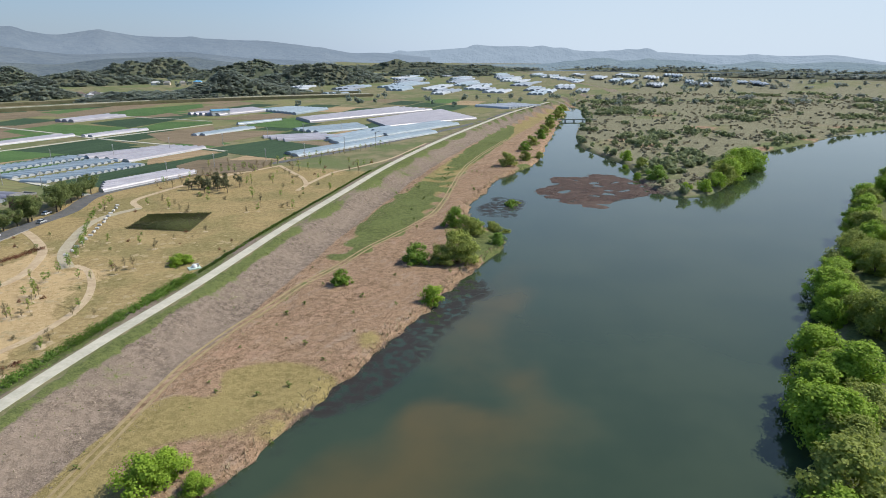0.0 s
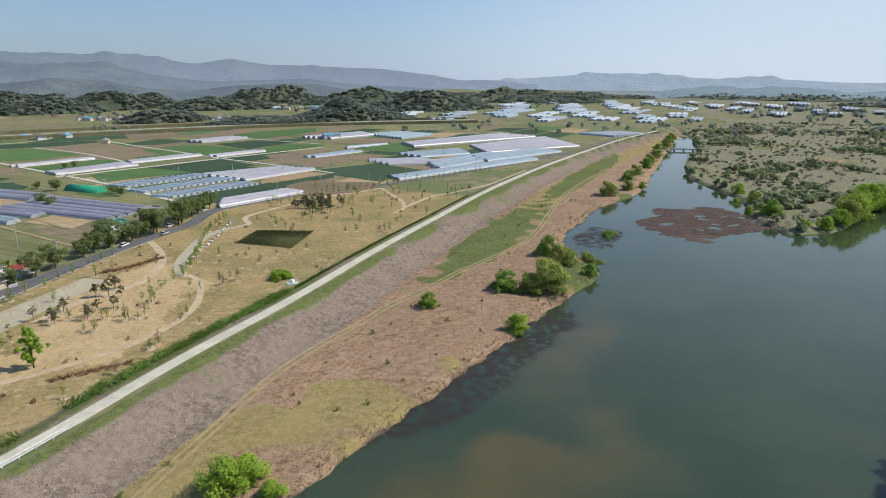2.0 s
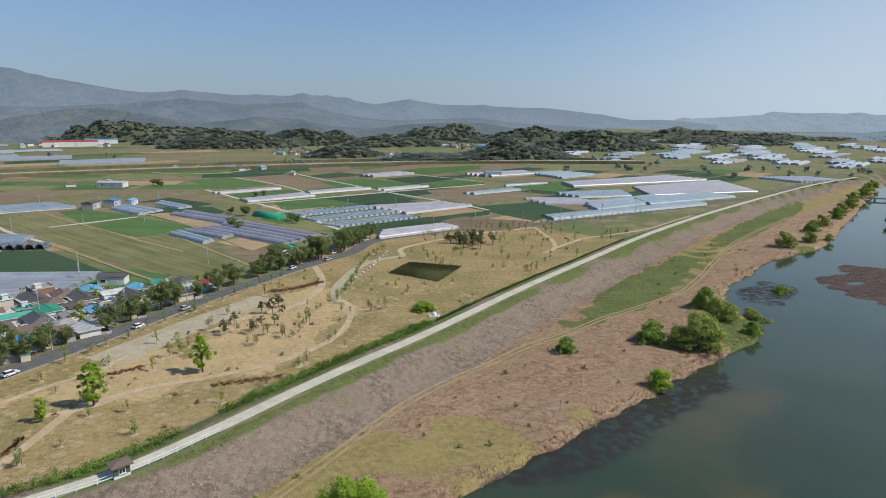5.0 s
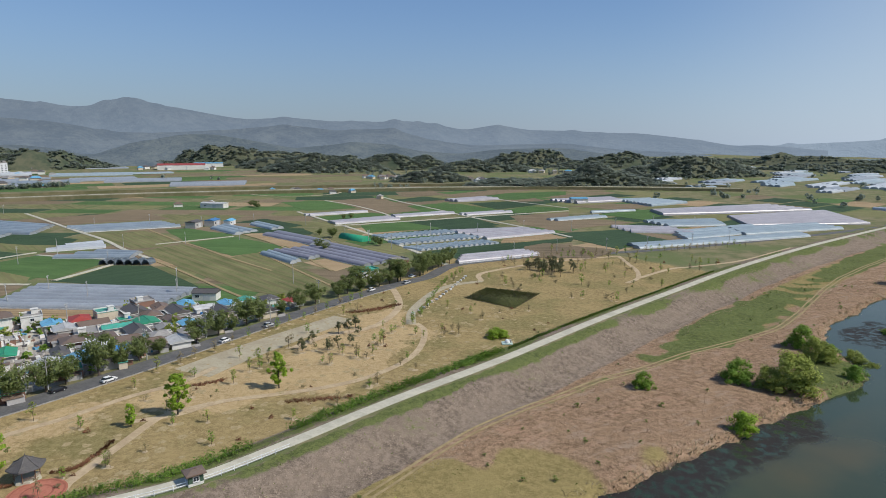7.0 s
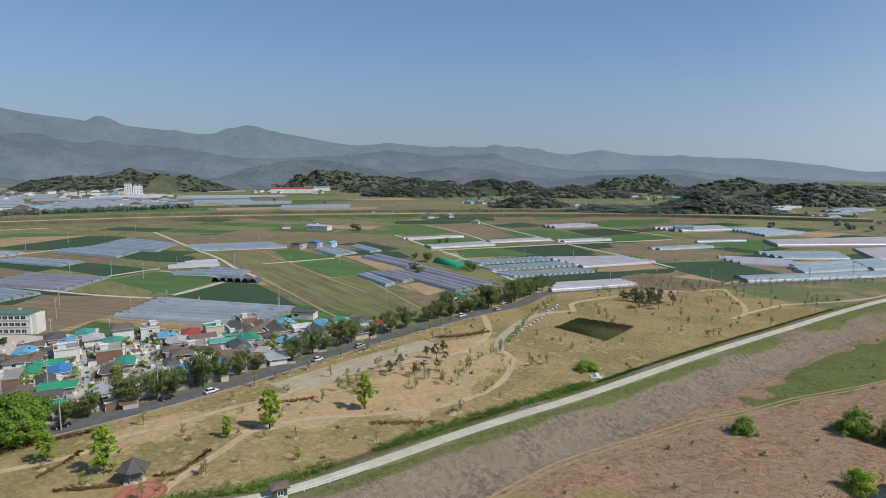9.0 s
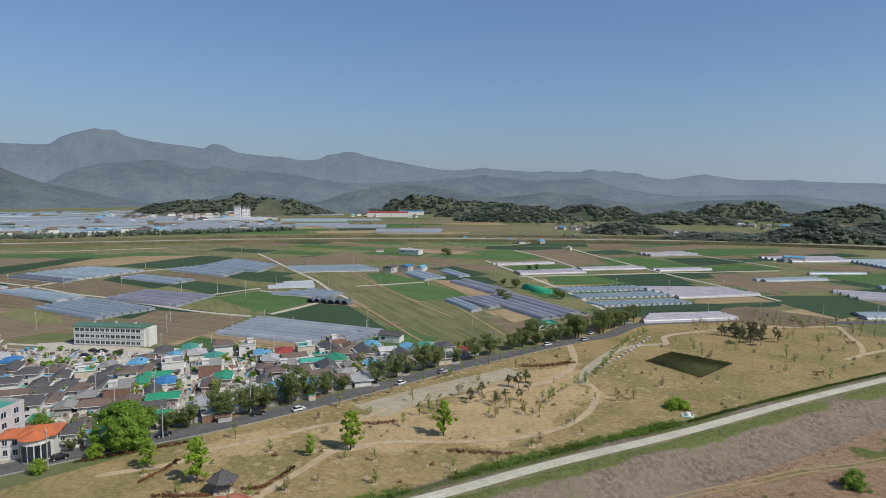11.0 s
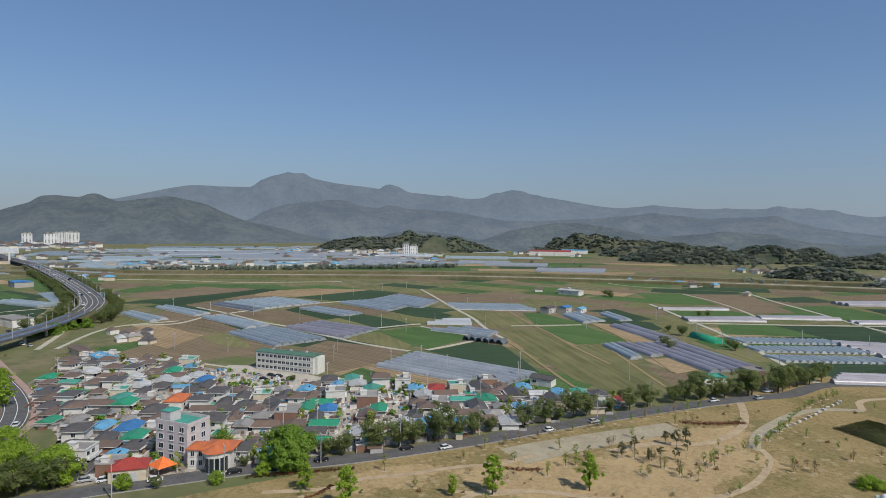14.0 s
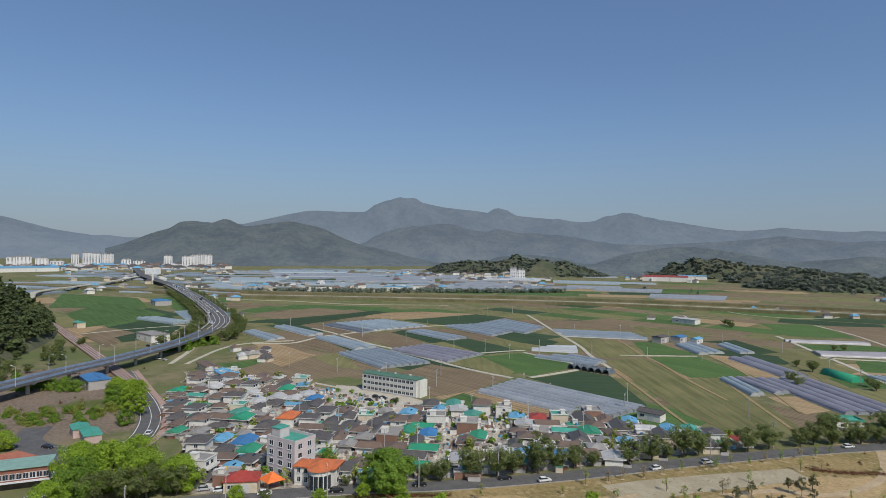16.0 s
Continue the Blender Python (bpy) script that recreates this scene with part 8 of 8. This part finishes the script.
stalks("green_grass", 60000, -100, 100, 40, 420, lambda l, x, y, r: (l["b"][1] * 0.8 > r) & (l["r"] < 0.5) & (l["s"] > 1.8), 0.18, 0.3, stem_material("grass_blades", (0.085, 0.115, 0.028), (0.18, 0.21, 0.06)), "patches of fresh green grass on the flood plain", 3, 2, 1.0)
stalks("shore_reeds", 60000, -60, 60, 60, 330, lambda l, x, y, r: (l["r"] > -3.0) & (l["r"] < 0.4) & (r < 0.8), 0.7, 0.2, stem_material("straw_stems", (0.22, 0.165, 0.09), (0.44, 0.36, 0.22)), "straw-coloured reeds along the water's edge", 4, 2, 0.7)
stalks("weed_tufts", 9000, 30, 112, 252, 312, lambda l, x, y, r: (l["r"] > 2) & (l["b"][2] > 0.3) & (l["z"] > -4.6) & (r < 0.85), 0.16, 0.6, stem_material("dead_weed", (0.14, 0.095, 0.08), (0.28, 0.19, 0.155)), "purplish brown dead water weed standing in the shallows", 5, 2, 1.2)


stalks("lawn_tufts", 52000, -148, -50, 40, 330, lambda l, x, y, r: (l["a"][0] > 0.5) & (l["s"] < -4) & (r < 0.35 + 0.5 * (np.sin(x * 0.21 + np.sin(y * 0.17) * 2) * np.sin(y * 0.13) > -0.2)), 0.11, 0.24, stem_material("lawn_blades", (0.165, 0.135, 0.052), (0.36, 0.29, 0.13)), "short dry and olive grass tufts of the park lawn", 6, 2, 0.9)


# ---- trees below the railway and beside the curved road ----
random.seed(44)
for x, y, k in ((-285, -45, 1.3), (-291, -41, 1.2), (-280, -39, 1.2), (-296, -47, 1.1), (-287, -37, 1.1), (-276, -44, 1.0)):
    fresh.plant(x, y, scale=k * 1.5)
for x, y in ((-446, -30), (-455, -32), (-438, -34), (-447, -4), (-458, 1), (-466, -30), (-440, -1), (-430, -38), (-472, 2), (-450, -36), (-420, -44), (-434, -6)):
    street_tree.plant(x, y, 0, scale=random.uniform(0.8, 1.2))
for x, y in ((-250, -33), (-252, -36), (-247, -30)):
    maiden.plant(x, y, scale=1.6)
for x, y in ((-303, -75), (-306, -70), (-300, -69), (-309, -78), (-298, -64), (-312, -82), (-305, -86), (-318, -92)):
    bush.plant(x, y, scale=1.25, pick=1)
for x, y in ((-417, -20), (-411, -25), (-407, -31), (-403, -37), (-414, -34), (-400, -28), (-396, -40), (-421, -13)):
    bush.plant(x, y, 0, scale=random.uniform(1.2, 1.5), pick=1)
for _ in range(46):
    u = random.random()
    bush.plant(-251 + random.uniform(-14, 10), -80 + 40 * u + random.uniform(-5, 5), scale=random.uniform(0.35, 0.8))
for _ in range(40):
    shrub.plant(random.uniform(-345, -255), random.uniform(-105, -38), scale=random.uniform(0.7, 1.6))


# ---- planting basins, kerb and drains ----
random.seed(52)
MULCH = surface("pale_mulch", (0.36, 0.27, 0.16), (0.50, 0.40, 0.26), 1.2, 0.95, bump=0.03)
bm = bmesh.new()
for ob in list(bpy.data.objects):
    if ob.parent is None and ob.name.split(".")[0] in ("sapling", "pine_tree") and ob.location.y < 240:
        x, y, z = ob.location
        r0 = random.uniform(0.5, 1.0)
        ring = []
        for k in range(9):
            a, r = 2 * math.pi * k / 9, r0 * random.uniform(0.75, 1.25)
            ring.append(bm.verts.new((x + r * math.cos(a), y + r * math.sin(a), z + 0.035)))
        top = bm.verts.new((x, y, z + 0.10))
        for k in range(9):
            bm.faces.new((ring[k], ring[(k + 1) % 9], top))
tagged(link_bm("planting_basins", bm, MULCH), "rings of pale dry mulch round the young park trees", "mulch", kind="stuff")
bm = bmesh.new()
KERB = surface("kerb_stone", (0.27, 0.255, 0.23), (0.36, 0.34, 0.31), 1.0, 0.85)
for k, y in enumerate(np.arange(-20, 205, 1.5)):
    x = float(np.interp(y, street_line[:, 1], street_line[:, 0])) + 3.75
    x2 = float(np.interp(y + 1.5, street_line[:, 1], street_line[:, 0])) + 3.75
    n = len(bm.faces)
    low = [bm.verts.new(v) for v in ((x, y, -0.1), (x + 0.25, y, -0.1), (x2 + 0.25, y + 1.4, -0.1), (x2, y + 1.4, -0.1))]
    top = [bm.verts.new((v.co.x, v.co.y, 0.22)) for v in low]
    for f in (top, *[(low[i], low[(i + 1) % 4], top[(i + 1) % 4], top[i]) for i in range(4)]):
        bm.faces.new(f).material_index = k % 2
bmesh.ops.recalc_face_normals(bm, faces=bm.faces)
tagged(link_bm("kerb", bm, [KERB, KERB]), "worn grey kerb stones along the street", "kerb", kind="structure")
bm = bmesh.new()
for _ in range(520):
    y = random.uniform(45, 200)
    x = random.uniform(-142, float(levee_x(np.array(y))) - 9)
    z, r0 = height(x, y) + 0.02, random.uniform(0.25, 1.1)
    ring = [bm.verts.new((x + r0 * random.uniform(0.6, 1.5) * math.cos(a), y + r0 * random.uniform(0.6, 1.5) * math.sin(a), z)) for a in (2 * math.pi * k / 8 for k in range(8))]
    top = bm.verts.new((x, y, z + 0.05))
    for k in range(8):
        bm.faces.new((ring[k], ring[(k + 1) % 8], top))
tagged(link_bm("bare_patches", bm, surface("dry_turf", (0.28, 0.215, 0.105), (0.42, 0.33, 0.185), 1.5, 0.95)), "bare dry scraps of soil and dead grass in the lawn", "soil", kind="stuff")
